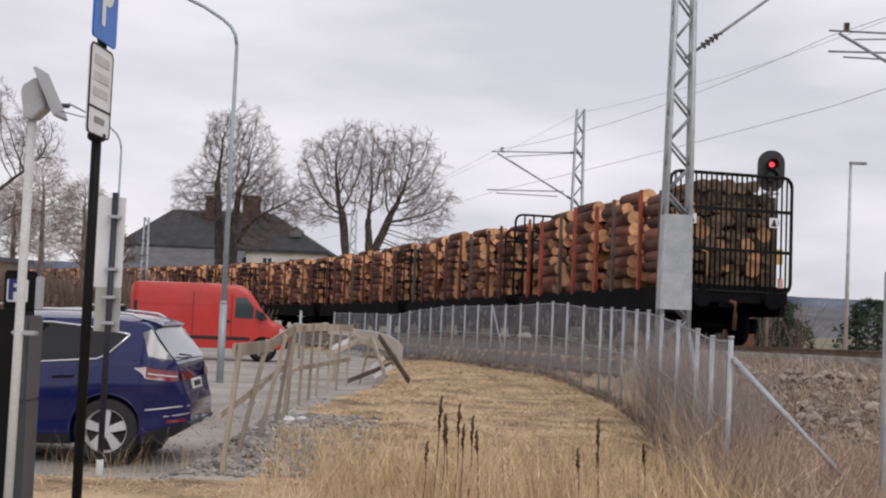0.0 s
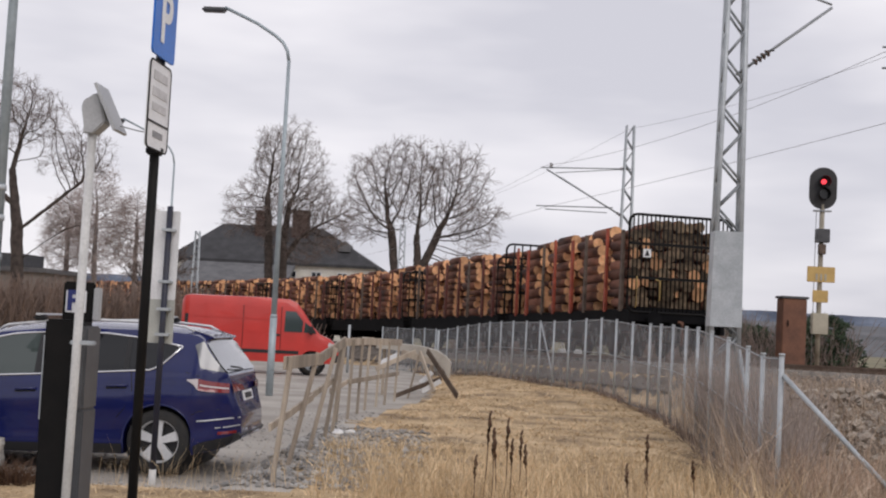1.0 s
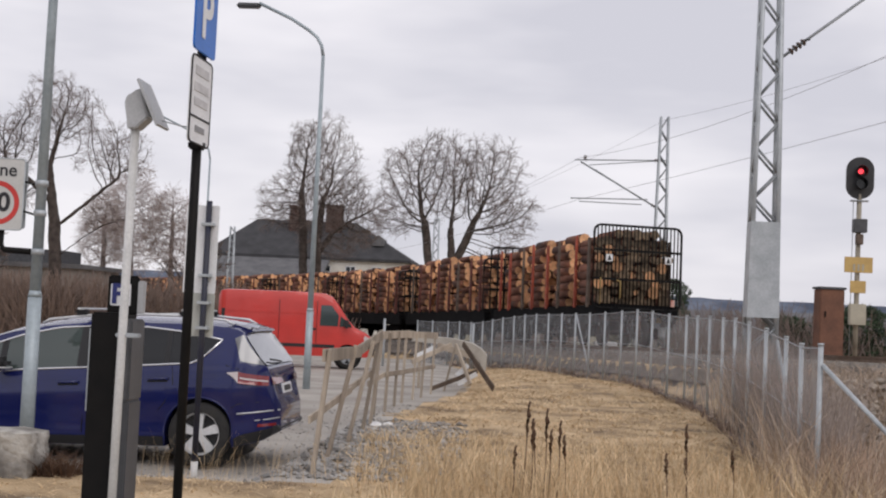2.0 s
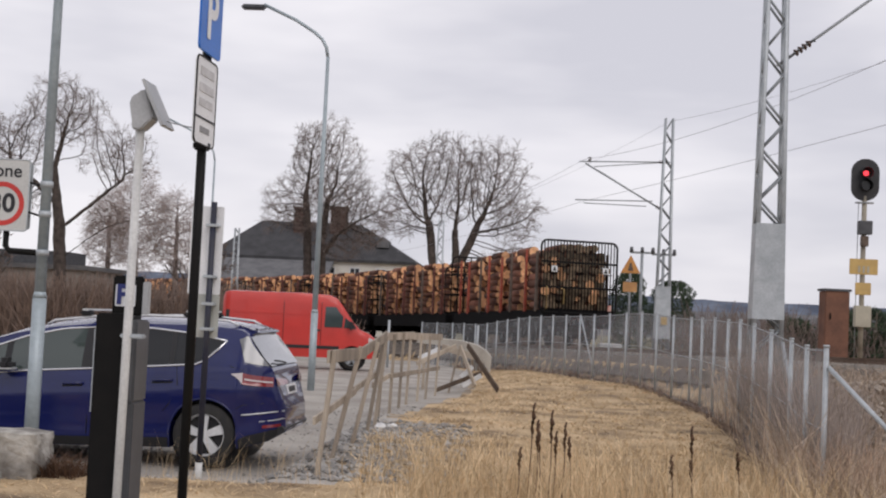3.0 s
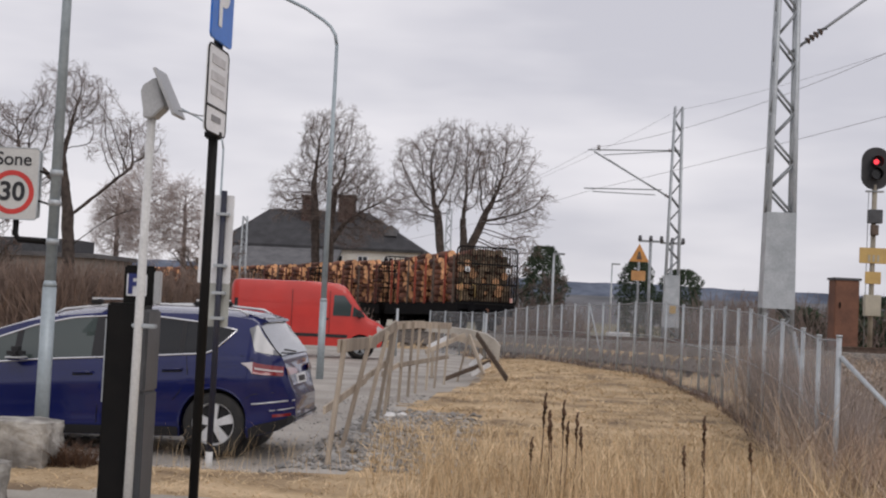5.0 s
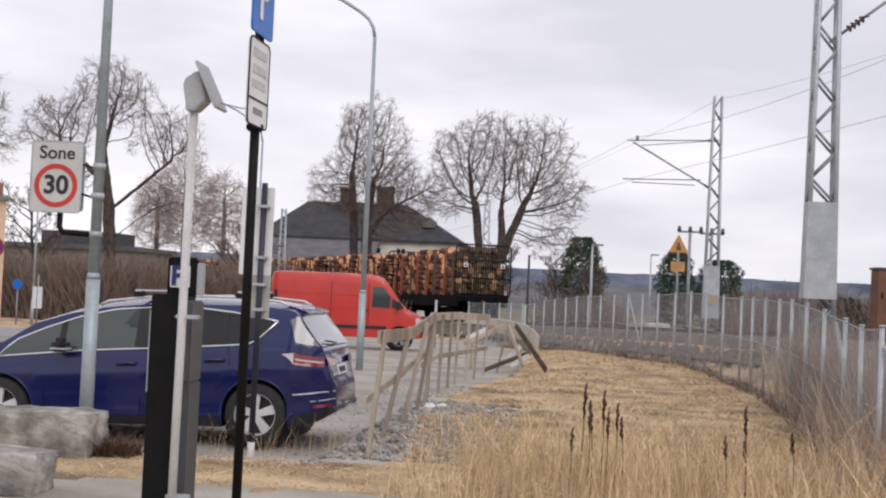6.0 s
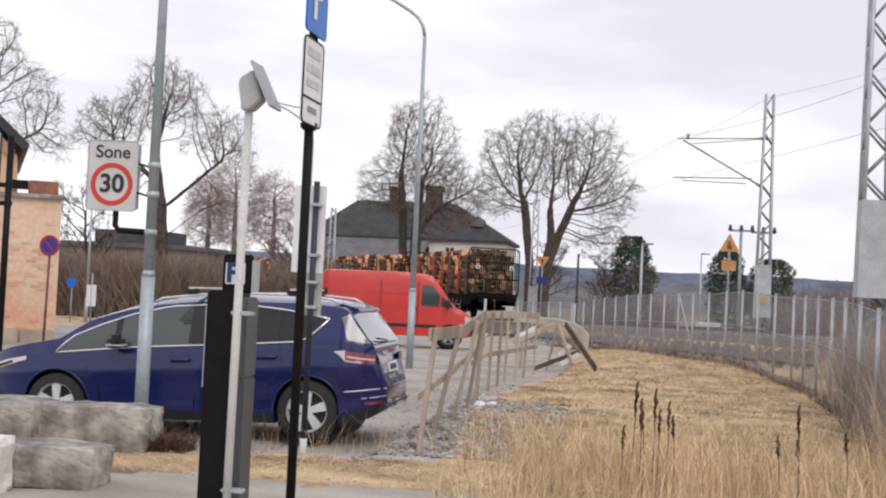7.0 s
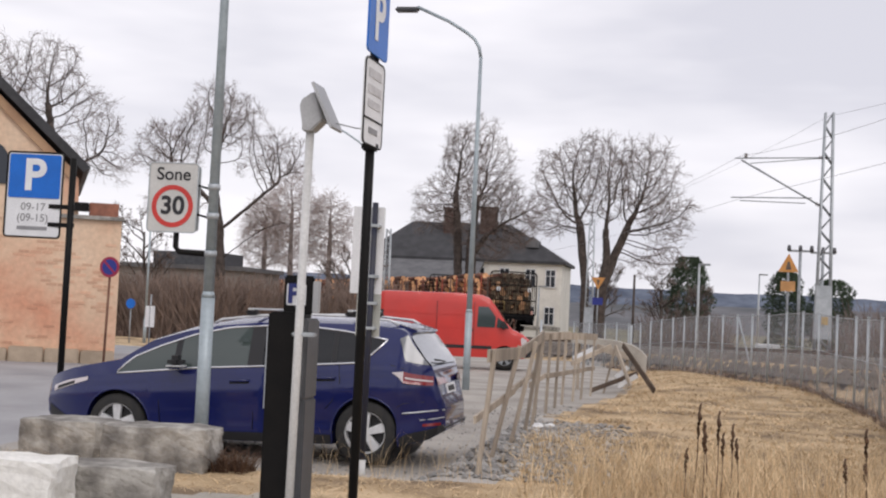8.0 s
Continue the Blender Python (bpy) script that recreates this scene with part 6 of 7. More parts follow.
def colonise(rng, stems, blobs, count, step, kill, reach=5.0, rounds=70):
    """Branches that grow towards free points of a crown: places, parents. Stems are rows of points; blobs are (x, y, z, radius, half height, share)."""
    places, parents, chains = [], [], []
    for pts in stems:
        pts = [Vector(p) for p in pts]
        near = min(range(len(places)), key=lambda i: (places[i] - pts[0]).length) if places else -1
        last = near if near >= 0 and (places[near] - pts[0]).length < 0.8 else -1
        chains.append([last] if last >= 0 else [])
        for a, b in zip(pts, pts[1:]):
            n = max(1, int((b - a).length / step))
            for i in range(n + (b is pts[-1])):
                places.append(a.lerp(b, i / n) + Vector((rng.normal(0, 0.02), rng.normal(0, 0.02), 0)))
                parents.append(last)
                last = len(places) - 1
                chains[-1].append(last)
    total = sum(b[5] for b in blobs)
    free = []
    for x, y, z, r, h, share in blobs:
        n = int(count * share / total)
        d = rng.normal(size=(n, 3))
        d /= np.linalg.norm(d, axis=1)[:, None]
        d *= rng.random(n)[:, None] ** 0.40
        lump = 1 + 0.16 * np.sin(d[:, :1] * 5 + x) * np.cos(d[:, 2:] * 4 + z)
        free.append(np.array([x, y, z]) + d * lump * np.array([r, r * 0.85, h]))
    free = np.concatenate(free)
    P = np.array([tuple(p) for p in places])
    parents = list(parents)
    kids = [0] * len(P)
    gap = np.linalg.norm(free[:, None] - P[None], axis=2)
    near, dist = gap.argmin(1), gap.min(1)
    for _ in range(rounds):
        act = dist < reach
        if not act.any():
            break
        pull = np.zeros_like(P)
        d = free[act] - P[near[act]]
        np.add.at(pull, near[act], d / np.maximum(1e-6, np.linalg.norm(d, axis=1))[:, None])
        grown = []
        for i in np.unique(near[act]):
            if kids[i] >= 3:
                continue
            v = pull[i] / max(1e-6, np.linalg.norm(pull[i]))
            if parents[i] >= 0:
                back = P[i] - P[parents[i]]
                v = v + 0.45 * back / max(1e-6, np.linalg.norm(back))
            v = v + rng.normal(0, 0.15, 3) + np.array([0, 0, 0.06])
            grown.append(P[i] + step * v / np.linalg.norm(v))
            parents.append(int(i))
            kids.append(0)
            kids[i] += 1
        if not grown:
            break
        first = len(P)
        grown = np.array(grown)
        P = np.concatenate([P, grown])
        gap = np.linalg.norm(free[:, None] - grown[None], axis=2)
        j, g = gap.argmin(1), gap.min(1)
        closer = g < dist
        near, dist = np.where(closer, j + first, near), np.minimum(dist, g)
        keep = dist > kill
        free, near, dist = free[keep], near[keep], dist[keep]
        if not len(free):
            break
    return P, parents, chains


def crown_tree(name, x, y, z, stems, blobs, count, radius, seed, label, bark=M_BRANCH, twig=M_TWIG, step=0.36, kill=0.55, twig_r=0.006, shoots=2, shoot_len=0.75, droop=0.0):
    """A leafless tree: stems that fork into a crown, with fine shoots at every outer branch."""
    rng = np.random.default_rng(seed)
    P, parents, chains = colonise(rng, stems, blobs, count, step, kill)
    n = len(P)
    tips = np.zeros(n)
    has_kid = np.zeros(n, bool)
    for p in parents:
        if p >= 0:
            has_kid[p] = True
    tips[~has_kid] = 1
    for i in range(n - 1, -1, -1):
        if parents[i] >= 0 and parents[i] < i:
            tips[parents[i]] += tips[i]
    most = tips.max()
    low = twig_r * 1.5
    r = low + (radius - low) * (tips / most) ** 0.70
    rows = {"limb": [], "twig": []}
    stem_nodes = {i for c in chains for i in c}
    for i in range(n):
        q = parents[i]
        if q < 0:
            continue
        ra = min(r[q], r[i] * 1.12)
        lap = (P[i] - P[q]) * min(0.25, 0.5 * r[i] / step)
        if i in stem_nodes:
            continue
        rows["limb" if tips[i] > 2 else "twig"].append((P[q] - lap, P[i] + lap, ra, r[i]))
        if tips[i] <= 5:
            d = P[i] - P[q]
            d /= max(1e-6, np.linalg.norm(d))
            for _ in range(shoots):
                v = d + rng.normal(0, 0.55, 3) + np.array([0, 0, -droop])
                v /= np.linalg.norm(v)
                a = P[i] + d * rng.uniform(-0.2, 0.0)
                b = a + v * shoot_len * rng.uniform(0.5, 1.0)
                rows["twig"].append((a, b, twig_r * 1.3, twig_r))
                for _k in range(2):
                    w = v + rng.normal(0, 0.45, 3) + np.array([0, 0, -droop])
                    w /= np.linalg.norm(w)
                    m = a + (b - a) * rng.uniform(0.3, 0.8)
                    rows["twig"].append((m, m + w * shoot_len * rng.uniform(0.3, 0.6), twig_r, twig_r * 0.7))
    t = thing(name, pose(x, y, z), label, "tree", "bare trees")
    for c in chains:
        girth = [min(r[c[0]], r[c[1]] * 1.1)]
        for i in c[1:]:
            girth.append(min(girth[-1], max(r[i], girth[-1] * 0.955)))
        bm = bmesh.new()
        rings = [[bm.verts.new((P[i][0] + g * math.cos(2 * math.pi * k / 9), P[i][1] + g * math.sin(2 * math.pi * k / 9), P[i][2])) for k in range(9)] for i, g in zip(c, girth)]
        for a, b in zip(rings, rings[1:]):
            for k in range(9):
                bm.faces.new((a[k], a[(k + 1) % 9], b[(k + 1) % 9], b[k])).smooth = True
        bm.faces.new(rings[0][::-1])
        bm.faces.new(rings[-1])
        part("trunk", bm, bark, t)
    for nm, k, mt in (("limb", 6, bark), ("twig", 3, twig)):
        if rows[nm]:
            v, f = segs_to_mesh(rows[nm], k)
            soup(nm, v, f, mt, parent=t)
    return t


crown_tree("bare_tree", -17.9, 106, -1.2, [[(-0.9, 0, -0.3), (-0.9, 0, 5), (-1.1, 0, 9), (-1.4, 0, 12.5)], [(0.2, 0, -0.3), (0.1, 0, 5), (0.1, 0, 8.5), (0.5, 0, 12)], [(0.1, 0, 7), (1.3, 0, 9), (2.6, 0, 10)]],
           [(0.0, 0, 15.6, 3.3, 3.5, 1.0), (0.2, 0, 12.2, 4.6, 3.4, 1.3), (3.4, 0, 10.6, 3.0, 2.8, 0.8), (-3.1, 0, 11.0, 2.2, 2.0, 0.4), (1.5, 0, 8.4, 3.2, 1.6, 0.3)], 3200, 0.46, 4, "tall leafless oak with a rounded crown behind the train", kill=0.36, step=0.3, shoots=3, shoot_len=0.75)
crown_tree("bare_tree", -5.5, 92, -1.2, [[(-1.5, 0, -0.3), (-1.5, 0, 5), (-1.9, 0, 8), (-2.1, 0, 9.5)], [(-0.5, 0, -0.3), (-0.35, 0, 4.4), (0.0, 0, 6.8), (-0.2, 0, 9)], [(-0.25, 0.1, 4.6), (0.5, 0.2, 7.0), (1.4, 0, 9.2)]],
           [(-2.9, 0, 12.1, 3.1, 3.5, 1.0), (-0.9, 0, 13.0, 3.0, 2.9, 0.8), (1.9, 0, 12.4, 3.6, 3.5, 1.2), (4.0, 0, 9.9, 2.4, 2.3, 0.6), (-3.9, 0, 9.4, 2.0, 1.3, 0.3), (3.4, 0, 7.0, 2.2, 1.0, 0.25)], 3000, 0.42, 12, "broad leafless twin-stemmed oak beside the track", kill=0.38, step=0.3, shoots=3, shoot_len=0.7)
crown_tree("bare_tree", -26.6, 70, -0.9, [[(0.3, 0, -0.3), (0.0, 0, 4), (-0.2, 0, 6.6), (-0.7, 0, 9.8)], [(-0.2, 0, 6.3), (1.5, 0, 7.7), (3.2, 0.3, 9.3)], [(0.0, 0, 4.6), (1.2, 0, 5.6), (2.4, 0, 6.4)], [(-0.3, 0, 7.6), (-1.8, 0, 9.0), (-3.2, 0, 9.9)]],
           [(-0.2, 0, 13.0, 2.3, 2.0, 1.0), (-3.4, 0, 11.0, 2.3, 1.9, 0.8), (2.9, 0, 10.6, 2.0, 1.6, 0.5), (2.6, 0, 6.8, 1.3, 0.9, 0.2), (-3.0, 0, 8.0, 1.7, 1.2, 0.25)], 1300, 0.36, 21, "crooked leafless tree with open branches", kill=0.32, step=0.26, shoots=3, twig_r=0.0055, shoot_len=0.7)
crown_tree("bare_tree", -28.6, 52, -0.6, [[(1.0, 0, -0.3), (0.9, 0, 5), (0.8, 0, 8), (0.3, 0, 10.5)], [(0.8, 0, 7.6), (-0.6, 0, 9.3), (-1.6, 0, 10.6)], [(0.85, 0, 6.6), (2.0, 0, 7.8), (2.8, 0, 8.2)]],
           [(0.2, 0, 11.7, 1.9, 1.8, 1.0), (-2.2, 0, 11.7, 1.9, 1.7, 0.9), (2.5, 0, 9.4, 1.5, 1.9, 0.6), (3.5, 0, 7.8, 1.0, 0.8, 0.25), (-1.2, 0, 9.3, 1.6, 1.2, 0.3)], 1500, 0.30, 33, "leafless tree rising behind the brick building", kill=0.28, step=0.24, twig_r=0.004, shoots=3, shoot_len=0.5)
for i, (x, h, rx, rz) in enumerate(((-28.7, 8.6, 2.2, 4.0), (-26.0, 7.9, 1.8, 3.2), (-31.4, 7.8, 1.9, 3.0))):
    crown_tree("birch", x, 90 + i, -1.2, [[(0, 0, -0.3), (0.1, 0, 4), (0, 0, h + 1)]], [(0, 0, h, rx, rz, 1.0)], 1100, 0.20, 50 + i, "pale leafless birch with a soft cloud of fine twigs", M_BIRCHB, M_BIRCH, kill=0.32, step=0.3, twig_r=0.006, shoots=4, shoot_len=0.8, droop=0.3)
for i, (x, y, h, s) in enumerate(((-24.5, 150, 9.5, 60), (-29.5, 152, 8.5, 61), (1.0, 100, 4.6, 62), (-1.2, 104, 5.4, 63), (-8.5, 140, 7.5, 64), (-33, 75, 7.0, 65), (-22.5, 80, 6.5, 66))):
    tree("bare_tree", x, y, -1.2, [(0, 0.02, h, 0.12 + 0.01 * h)], 4, (14, 7, 5, 4), 0.48, (24, 58), 0.05, 0.12, s, 0.012, "small leafless tree in the distance", M_BRANCH, M_TWIG)


def twigs_patch(name, n, region, h, lean, r, material, label, category, seed, parts=2):
    """Upright leafless stems over a patch: region gives (x, y) for two random numbers."""
    rng = np.random.default_rng(seed)
    segs = []
    for i in range(n):
        x, y = region(rng.random(), rng.random())
        z = height(x, y)
        hh = h * rng.uniform(0.45, 1.0)
        p = np.array([x, y, z - 0.05])
        d = np.array([rng.normal(0, lean), rng.normal(0, lean), 1.0])
        k = parts
        for j in range(k):
            q = p + d / np.linalg.norm(d) * hh / k
            segs.append((p, q, r * (1 - 0.6 * j / k), r * (1 - 0.6 * (j + 1) / k)))
            p = q
            d = d + np.array([rng.normal(0, lean * 0.9), rng.normal(0, lean * 0.9), 0])
    v, f = segs_to_mesh(segs, 3)
    return soup(name, v, f, material, label=label, category=category)


twigs_patch("hedge", 6500, lambda a, b: (-32 + 18.2 * a, 58.5 + 4.5 * b + 1.5 * math.sin(a * 9)), 3.7, 0.28, 0.028, M_HEDGE, "dense brown leafless hedge along the bank", "hedge", 3, 3)
twigs_patch("hedge", 1500, lambda a, b: (-15 + 5.5 * a, 66 + 3 * b), 2.2, 0.3, 0.03, M_HEDGE, "low brown scrub before the railway", "hedge", 5, 3)
twigs_patch("scrub", 1800, lambda a, b: (8 + 9 * a, 58 + 12 * b), 3.6, 0.3, 0.022, M_TWIG, "grey-brown leafless scrub beyond the track", "scrub", 7, 3)
twigs_patch("scrub", 900, lambda a, b: (-3 + 7 * a, 96 + 8 * b), 3.6, 0.3, 0.022, M_TWIG, "leafless scrub under the far trees", "scrub", 8, 3)


def conifer(x, y, zb, h, w, seed, label, blunt=0.6):
    """A crown of many small needle clumps on short boughs."""
    rng = random.Random(seed)
    t = thing("conifer", pose(x, y, zb), label, "conifer", "dark conifers")
    bm = bmesh.new()
    cyl(bm, (0, 0, -0.3), (0, 0, h * 0.9), 0.05 * h * 0.5, 0.03, 7)
    part("trunk", bm, M_BRANCH, t)
    verts, faces = [], []
    for i in range(int(1500 * w * h / 20)):
        f = rng.random() ** 0.85
        lim = w / 2 * (max(0.0, 1 - ((f - 0.38) / 0.66) ** 2) ** 0.5 if blunt > 0.95 else (1 - f ** 1.6) ** 0.6) + 0.12
        a = rng.uniform(0, 2 * math.pi)
        lump = 0.72 + 0.4 * noise.noise((math.cos(a) * 1.6 + seed, math.sin(a) * 1.6, f * 5))
        rad = lim * lump * math.sqrt(rng.uniform(0.25, 1))
        c = Vector((rad * math.cos(a), rad * math.sin(a), 0.35 + f * (h - 0.4)))
        for _ in range(4):
            d = Vector((rng.gauss(0, 1), rng.gauss(0, 1), rng.gauss(0.4, 0.8))).normalized() * rng.uniform(0.14, 0.32)
            s = d.orthogonal().normalized() * 0.05
            k = len(verts)
            verts += [tuple(c - s), tuple(c + s), tuple(c + d)]
            faces.append((k, k + 1, k + 2))
    soup("crown", verts, faces, M_NEEDLE, parent=t)


conifer(0.45, 120, -1.3, 8.6, 6.2, 1, "dense dark green conifer beyond the fence", 1.0)
conifer(10.2, 130, -1.3, 8.0, 6.0, 2, "spreading dark pine behind the mast", 1.0)
conifer(14.6, 131, -1.3, 7.4, 6.4, 3, "broad dark pine behind the mast", 1.0)
conifer(15.6, 60, -0.6, 3.4, 4.4, 4, "low dull green pine bush beyond the rails", 1.0)
conifer(20.6, 60, -0.6, 3.5, 4.6, 5, "low dull green pine bush by the lamp post", 1.0)
conifer(12.6, 62, -0.6, 2.8, 3.4, 6, "low dull green pine bush beyond the rails", 1.0)


# ---- far hills ----
def ridge(name, y, x0, x1, n, top, amp, seed, material, label):
    verts, faces = [], []
    for i in range(n + 1):
        x = x0 + (x1 - x0) * i / n
        h = top + amp * noise.noise((x * 0.0012 * 1500 / y, seed, 0)) + amp * 0.22 * noise.noise((x * 0.01 * 1500 / y, seed, 4)) + amp * 0.09 * noise.noise((x * 0.06 * 1500 / y, seed, 8))
        verts += [(x, y - 260, -14), (x, y - 60, h * 0.55), (x, y, h), (x, y + 200, -14)]
    for i in range(n):
        for k in range(3):
            faces.append((i * 4 + k, (i + 1) * 4 + k, (i + 1) * 4 + k + 1, i * 4 + k + 1))
    return soup(name, verts, faces, material, label=label, category="hill", kind="structure")


ridge("backdrop_hill", 1900, -2200, 2600, 240, 42, 16, 2.0, M_HILL, "distant wooded hill in haze-blue colour with scattered houses")
ridge("backdrop_hill", 900, -900, 1500, 240, 10, 6, 5.0, M_HILL2, "nearer wooded slope in haze-grey colour")
rng0 = np.random.default_rng(4)
hv, hf = [], []
for _i in range(150):
    hx, hy = rng0.uniform(-250, 800), 1640 + rng0.uniform(0, 60)
    hz = -10 + (hy - 1640) / 200 * 38 + rng0.uniform(-4, 16)
    w_, h_ = rng0.uniform(4, 9), rng0.uniform(3, 6)
    k_ = len(hv)
    hv += [(hx, hy, hz), (hx + w_, hy, hz), (hx + w_, hy, hz + h_), (hx + w_ / 2, hy, hz + h_ * 1.5), (hx, hy, hz + h_), (hx + w_ / 2, hy + 6, hz + h_)]
    hf += [(k_, k_ + 1, k_ + 2, k_ + 3, k_ + 4), (k_ + 3, k_ + 2, k_ + 5), (k_ + 4, k_ + 3, k_ + 5)]
soup("far_houses", hv, hf, M_SNOW, label="scattered pale houses on the far slope", category="houses")


# ---- grass and stones ----
def blades(name, pts, h0, h1, w, lean, material, label, category, seed, bend=0.35):
    """Curved blades of two segments at the points given."""
    rng = np.random.default_rng(seed)
    n = len(pts)
    p = np.array([(x, y, height(x, y) - 0.02) for x, y in pts])
    h = rng.uniform(h0, h1, n)[:, None]
    a = rng.uniform(0, 2 * np.pi, n)
    side = np.stack([np.cos(a), np.sin(a), np.zeros(n)], 1) * (w * rng.uniform(0.6, 1.3, n))[:, None] / 2
    tilt = np.stack([rng.normal(0, lean, n), rng.normal(0, lean, n), np.zeros(n)], 1)
    up = np.array([[0, 0, 1.0]])
    mid = p + (up + tilt) * h * 0.55
    tip = p + (up + tilt * (1 + bend * 4)) * h
    verts = np.stack([p - side, p + side, mid + side * 0.8, mid - side * 0.8, tip], 1).reshape(-1, 3)
    b = (np.arange(n) * 5)
    quads = np.stack([b, b + 1, b + 2, b + 3], 1).tolist()
    tris = np.stack([b + 3, b + 2, b + 4], 1).tolist()
    return soup(name, verts, quads + tris, material, label=label, category=category)


def fence_x(y):
    for (xa, ya), (xb, yb) in zip(FENCE, FENCE[1:]):
        if yb <= y <= ya:
            return xb + (xa - xb) * (y - yb) / (ya - yb)
    return 2.8


def scatter(n, x0, x1, y0, y1, seed, keep):
    rng = np.random.default_rng(seed)
    out = []
    while len(out) < n:
        x, y = rng.uniform(x0, x1), rng.uniform(y0, y1)
        if keep(x, y, rng.random()):
            out.append((x, y))
    return out


def clump(x, y, s=1.2, k=1.0):
    return 0.5 + 0.5 * noise.noise((x * s, y * s, k))


def in_field(x, y, r):
    return lot_edge(y) + 0.15 < x < fence_x(y) + 0.3 and r < clump(x, y, 1.1) ** 2 * (1.3 - (y - 9) / 20)


blades("dry_grass", scatter(6000, -2.2, 4.4, 8.2, 16, 1, in_field), 0.08, 0.28, 0.010, 0.22, M_STRAW, "dry straw-coloured grass in the field", "grass", 1)
blades("dry_grass", scatter(22000, -2.2, 4.2, 9, 46, 2, lambda x, y, r: lot_edge(y) + 0.1 < x < fence_x(y) + 0.3 and r < clump(x, y, 0.9, 4) ** 2 * 1.4), 0.03, 0.10, 0.018, 0.9, M_STRAW, "short matted dry grass on the field", "grass", 2, 0.6)
blades("dry_grass", scatter(1700, -1.0, 2.2, 8.6, 11.8, 3, lambda x, y, r: r < clump(x, y, 1.6, 8) ** 2), 0.35, 0.75, 0.008, 0.12, M_STRAW, "tall pale straw standing in the foreground", "grass", 3)
blades("dead_weeds", scatter(1500, 1.9, 5.2, 10.2, 22, 4, lambda x, y, r: -0.62 + 0.5 * sm(11, 15, y) < x - fence_x(y) < 0.9 and r < clump(x, y, 1.5, 2) ** 2), 0.5, 1.25, 0.011, 0.14, M_STRAWD, "tall brown dead weeds along the wire fence", "weeds", 4)
blades("dead_weeds", scatter(6500, 2.5, 6.5, 8.5, 14, 5, lambda x, y, r: r < clump(x, y, 1.5, 3)), 0.3, 1.0, 0.010, 0.22, M_STRAWD, "tangled brown dead weeds below the bank", "weeds", 5)
blades("dead_weeds", scatter(1300, 1.8, 5.0, 8.2, 11, 6, lambda x, y, r: r < clump(x, y, 1.8, 3) and x > 1.7 + 0.2 * (y - 8)), 0.3, 0.8, 0.008, 0.18, M_STRAW, "pale straw among the dead weeds", "weeds", 6)
blades("dry_grass", scatter(4000, -9.5, -1.7, 9.9, 12.2, 7, lambda x, y, r: r < clump(x, y, 1.5, 6) and y < 11.7), 0.02, 0.07, 0.014, 0.9, M_STRAW, "short trodden dry grass at the lot edge", "grass", 7, 0.6)
blades("dry_grass", scatter(150, -3.8, -1.5, 11.2, 12.9, 8, lambda x, y, r: r < clump(x, y, 1.5, 6)), 0.2, 0.55, 0.004, 0.18, M_STRAW, "thin stalks of dry grass beside the car", "grass", 8)
blades("dead_weeds", scatter(420, -4.36, -4.02, 11.0, 11.4, 20, lambda x, y, r: True), 0.08, 0.26, 0.012, 0.4, M_WEED, "small dark brown withered tuft beside a stone block", "weeds", 20)
blades("dead_weeds", scatter(2600, -4.5, 4.2, 14, 50, 19, lambda x, y, r: abs(x - fence_x(y)) < 0.16), 0.06, 0.24, 0.02, 0.5, M_HEDGE, "low dark growth at the foot of the fence", "weeds", 19)
blades("dead_weeds", scatter(7000, 4.0, 9.5, 14, 30, 9, lambda x, y, r: r < clump(x, y, 0.9, 6) * 0.9 and ground_kind(x, y) == 4 or r < 0.06), 0.10, 0.40, 0.014, 0.4, M_STRAWD, "brown grass tufts on the railway bank", "weeds", 9)


twigs_patch("shrub", 2600, lambda a, b: (fence_x(12.6 + 7.5 * b) + 0.10 + 0.5 * a * a, 12.6 + 7.5 * b), 1.6, 0.13, 0.0045, M_SHRUB, "tall grey-brown leafless shrubs behind the wire fence", "shrub", 31, 4)
twigs_patch("shrub", 1500, lambda a, b: (2.7 + 1.9 * a, 10.4 + 2.2 * b), 1.1, 0.22, 0.004, M_SHRUB2, "reddish brown brambles beside the fence end", "shrub", 32, 4)


def seed_stalks():
    rng = random.Random(8)
    spots = [(-0.02, 10.3, 0.95), (0.06, 10.2, 0.82), (0.10, 10.3, 0.78), (0.16, 10.25, 0.90), (0.20, 10.4, 0.72), (-0.10, 10.0, 0.62), (0.27, 10.3, 0.80), (1.13, 10.0, 0.62), (1.30, 10.2, 0.84), (1.34, 10.4, 0.55), (1.75, 10.6, 0.6), (0.36, 10.6, 0.66)]
    for x, y, h in spots:
        z = height(x, y)
        t = thing("seed_stalk", pose(x, y, z, rng.uniform(-3, 3), rng.uniform(-3, 3), 0), "dark brown dried seed stalk standing in straw", "plant", "dried seed stalks")
        bm = bmesh.new()
        tube(bm, [(0, 0, -0.05), (0.01, 0, h * 0.5), (0.0, 0, h * 0.97)], [0.006, 0.005, 0.004], 5)
        part("stem", bm, M_WEED, t)
        bm = bmesh.new()
        n = 7
        tube(bm, [(0.006 * math.sin(i * 2), 0, h * (0.70 + 0.30 * i / n)) for i in range(n + 1)], [0.006 + 0.014 * math.sin(math.pi * (i + 0.6) / (n + 1)) * rng.uniform(0.6, 1.2) for i in range(n + 1)], 6)
        part("seed_head", bm, M_WEED, t)


seed_stalks()


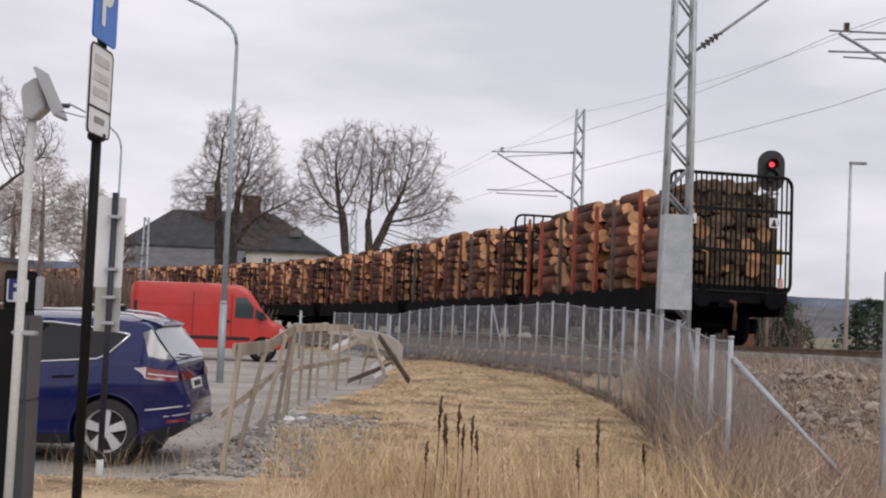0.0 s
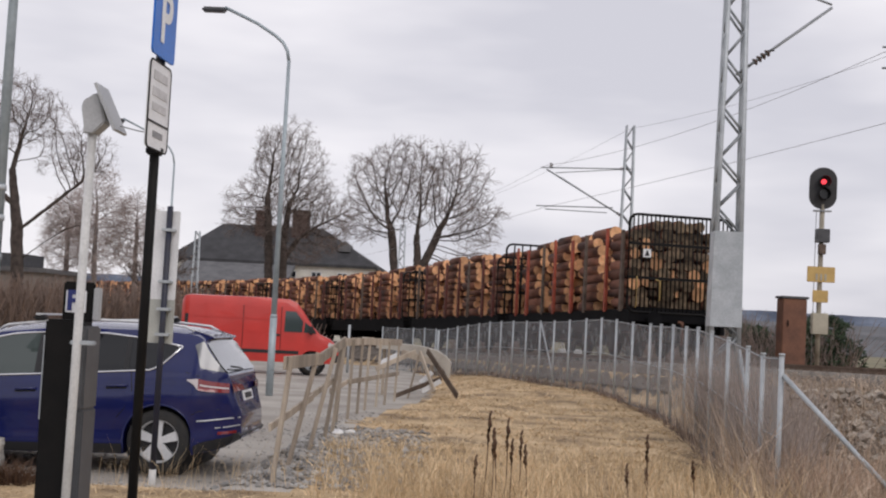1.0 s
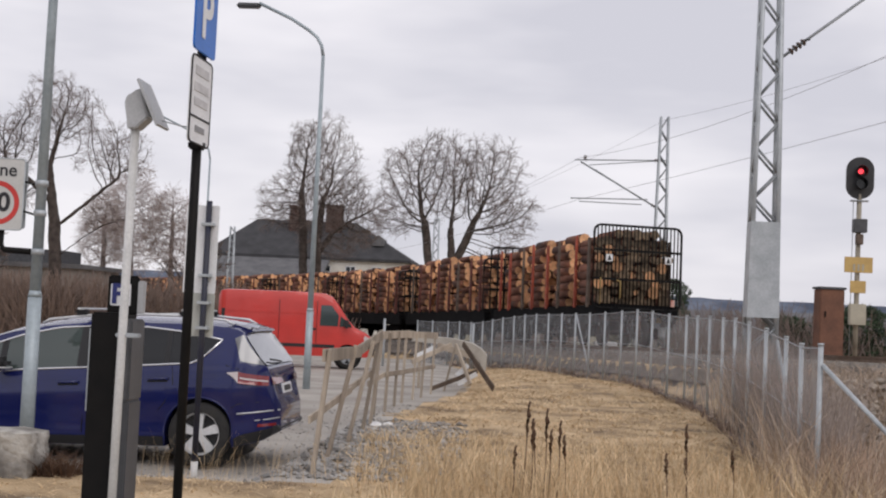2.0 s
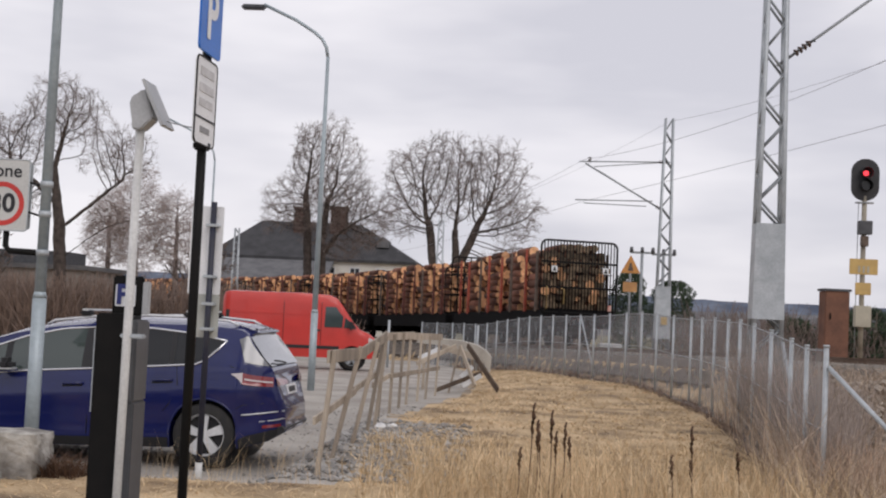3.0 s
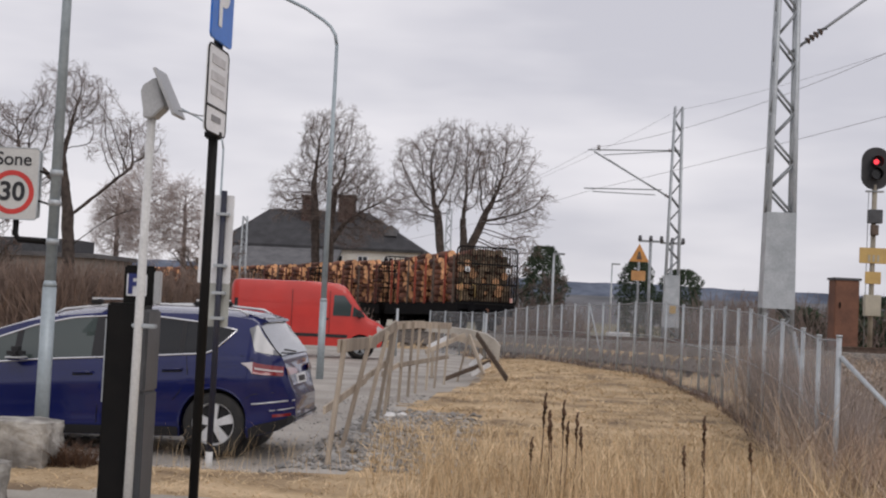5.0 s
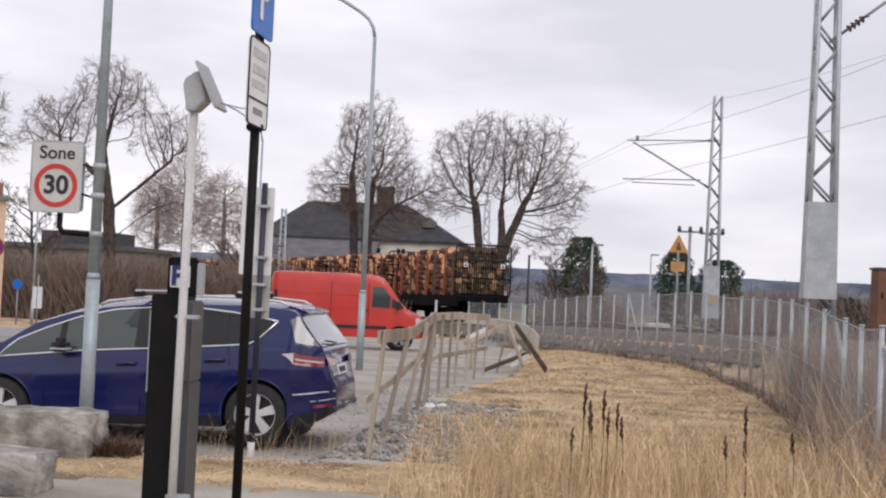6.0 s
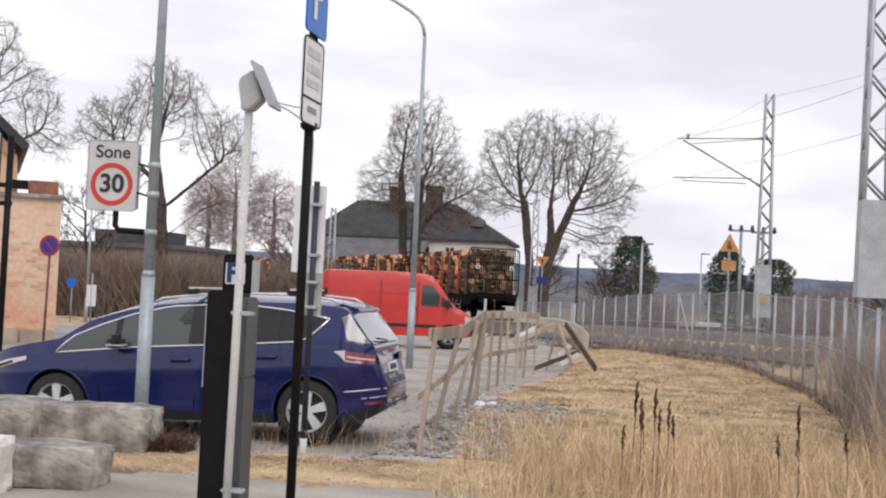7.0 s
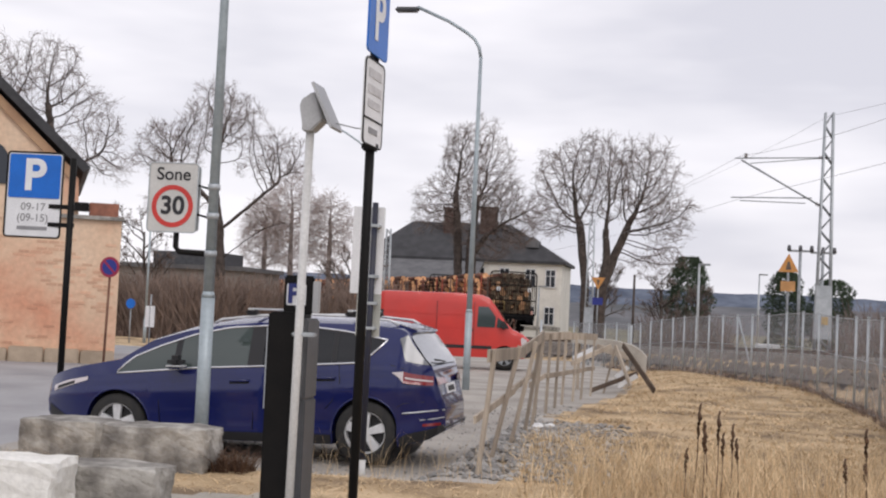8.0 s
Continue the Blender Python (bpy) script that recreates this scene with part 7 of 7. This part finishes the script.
def stones(name, pts, s0, s1, material, label, seed):
    rng = np.random.default_rng(seed)
    verts, faces = [], []
    octa = np.array([(1, 0, 0), (-1, 0, 0), (0, 1, 0), (0, -1, 0), (0, 0, 1), (0, 0, -1), (0.6, 0.6, 0.5), (-0.6, 0.6, 0.5), (-0.6, -0.6, 0.5), (0.6, -0.6, 0.5)], float)
    tri = [(0, 6, 9), (0, 2, 6), (2, 7, 6), (2, 1, 7), (1, 8, 7), (1, 3, 8), (3, 9, 8), (3, 0, 9), (4, 9, 6), (4, 6, 7), (4, 7, 8), (4, 8, 9), (5, 2, 0), (5, 1, 2), (5, 3, 1), (5, 0, 3)]
    for x, y in pts:
        s = rng.uniform(s0, s1) * rng.uniform(0.6, 1.0)
        a = rng.uniform(0, 6.28)
        q = octa * (s * rng.uniform(0.7, 1.3, 3)) * np.array([1, 1, 0.7]) * rng.uniform(0.75, 1.2, (10, 1))
        c, n = math.cos(a), math.sin(a)
        q = np.stack([q[:, 0] * c - q[:, 1] * n, q[:, 0] * n + q[:, 1] * c, q[:, 2]], 1) + np.array([x, y, height(x, y) + s * 0.15])
        k = len(verts)
        verts += q.tolist()
        faces += [(k + i, k + j, k + l) for i, j, l in tri]
    return soup(name, verts, faces, material, label=label, category="stones")


stones("loose_stones", scatter(1500, -2.6, -0.7, 12.0, 19, 11, lambda x, y, r: r < (0.15 + clump(x, y, 1.5, 7)) * (1 - abs(x + 1.75) / 1.2)), 0.02, 0.075, M_STONE, "loose grey stones strewn along the broken fence", 1)
stones("bank_stones", scatter(2200, 4.2, 10.0, 13, 31, 12, lambda x, y, r: ground_kind(x, y) == 4 and r < clump(x, y, 0.8, 7) + 0.1), 0.03, 0.14, M_STONEB, "rough grey and brown stones on the railway bank", 2)
stones("ballast_stones", scatter(2500, 3.5, 10.0, 20, 36, 13, lambda x, y, r: np.hypot(TRACK[:, 0] - x, TRACK[:, 1] - y).min() < 2.7 and r < 0.8), 0.03, 0.06, M_BALLAST, "coarse ballast stones beside the rails", 3)
stones("gravel_stones", scatter(2600, -7.5, -1.8, 11.6, 22, 14, lambda x, y, r: x < lot_edge(y) + 0.2 and r < clump(x, y, 1.2, 1)), 0.008, 0.028, M_STONE, "scattered gravel on the lot", 4)


def litter():
    for x, y, s in ((-2.05, 17.6, 0.09), (-1.92, 17.9, 0.07), (-2.12, 17.9, 0.06)):
        bm = bmesh.new()
        bmesh.ops.create_icosphere(bm, subdivisions=2, radius=s)
        for v in bm.verts:
            v.co = v.co * (1 + 0.5 * noise.noise((v.co * 14 + Vector((x * 9, y, 0))).to_tuple()))
            v.co.z = v.co.z * 0.6 + s * 0.3
        tagged(part("litter", bm, M_PAPER, m=pose(x, y, height(x, y))), "crumpled white litter on the gravel", "litter", "scraps of litter")


litter()


def small_far():
    t = thing("blue_sign", pose(-21.96, 48.0, height(-21.96, 48)), "small blue sign on a thin post", "sign")
    bm = bmesh.new()
    cyl(bm, (0, 0, -0.1), (0, 0, 1.45), 0.03, n=6)
    part("post", bm, M_GALVD, t)
    bm = bmesh.new()
    cyl(bm, (0, -0.03, 1.58), (0, -0.06, 1.58), 0.2, n=16)
    part("disc", bm, M_SIGNB, t)
    t = thing("white_post_box", pose(-18.5, 42.0, height(-18.5, 42)), "white box on a short post by the road", "post")
    bm = bmesh.new()
    cyl(bm, (0, 0, -0.1), (0, 0, 1.9), 0.03, n=6)
    part("post", bm, M_GALVD, t)
    for o in (-0.09, 0.09):
        bm = bmesh.new()
        box(bm, (o, -0.03, 1.12), (0.15, 0.08, 0.75), bevel=0.01)
        part("panel", bm, M_SIGNW, t)
    t = thing("dark_post", pose(-3.4, 90.0, height(-3.4, 90)), "thin dark post among bare trees", "post")
    bm = bmesh.new()
    cyl(bm, (0, 0, -0.1), (0, 0, 5.6), 0.11, 0.08, 7)
    part("pole", bm, M_BRANCH, t)
    t = thing("concrete_block", pose(3.1, 50.5, height(3.1, 50.5), 0, 0, 6), "pale low concrete block beside the track", "block")
    bm = bmesh.new()
    box(bm, (0, 0, 0.2), (2.3, 0.6, 0.5), bevel=0.04)
    part("body", bm, M_PALE, t)
    bm = bmesh.new()
    box(bm, (0.1, 0.05, 0.52), (0.9, 0.5, 0.16), bevel=0.03)
    part("lid", bm, M_SIGNW, t)
    for x, y in ((-5.0, 45.0), (-1.9, 47.0)):
        t = thing("marker_post", pose(x, y, height(x, y)), "short grey marker post by the gravel", "post")
        bm = bmesh.new()
        cyl(bm, (0, 0, -0.1), (0, 0, 1.7), 0.045, n=6)
        part("tube", bm, M_GALV, t)


small_far()


motions()
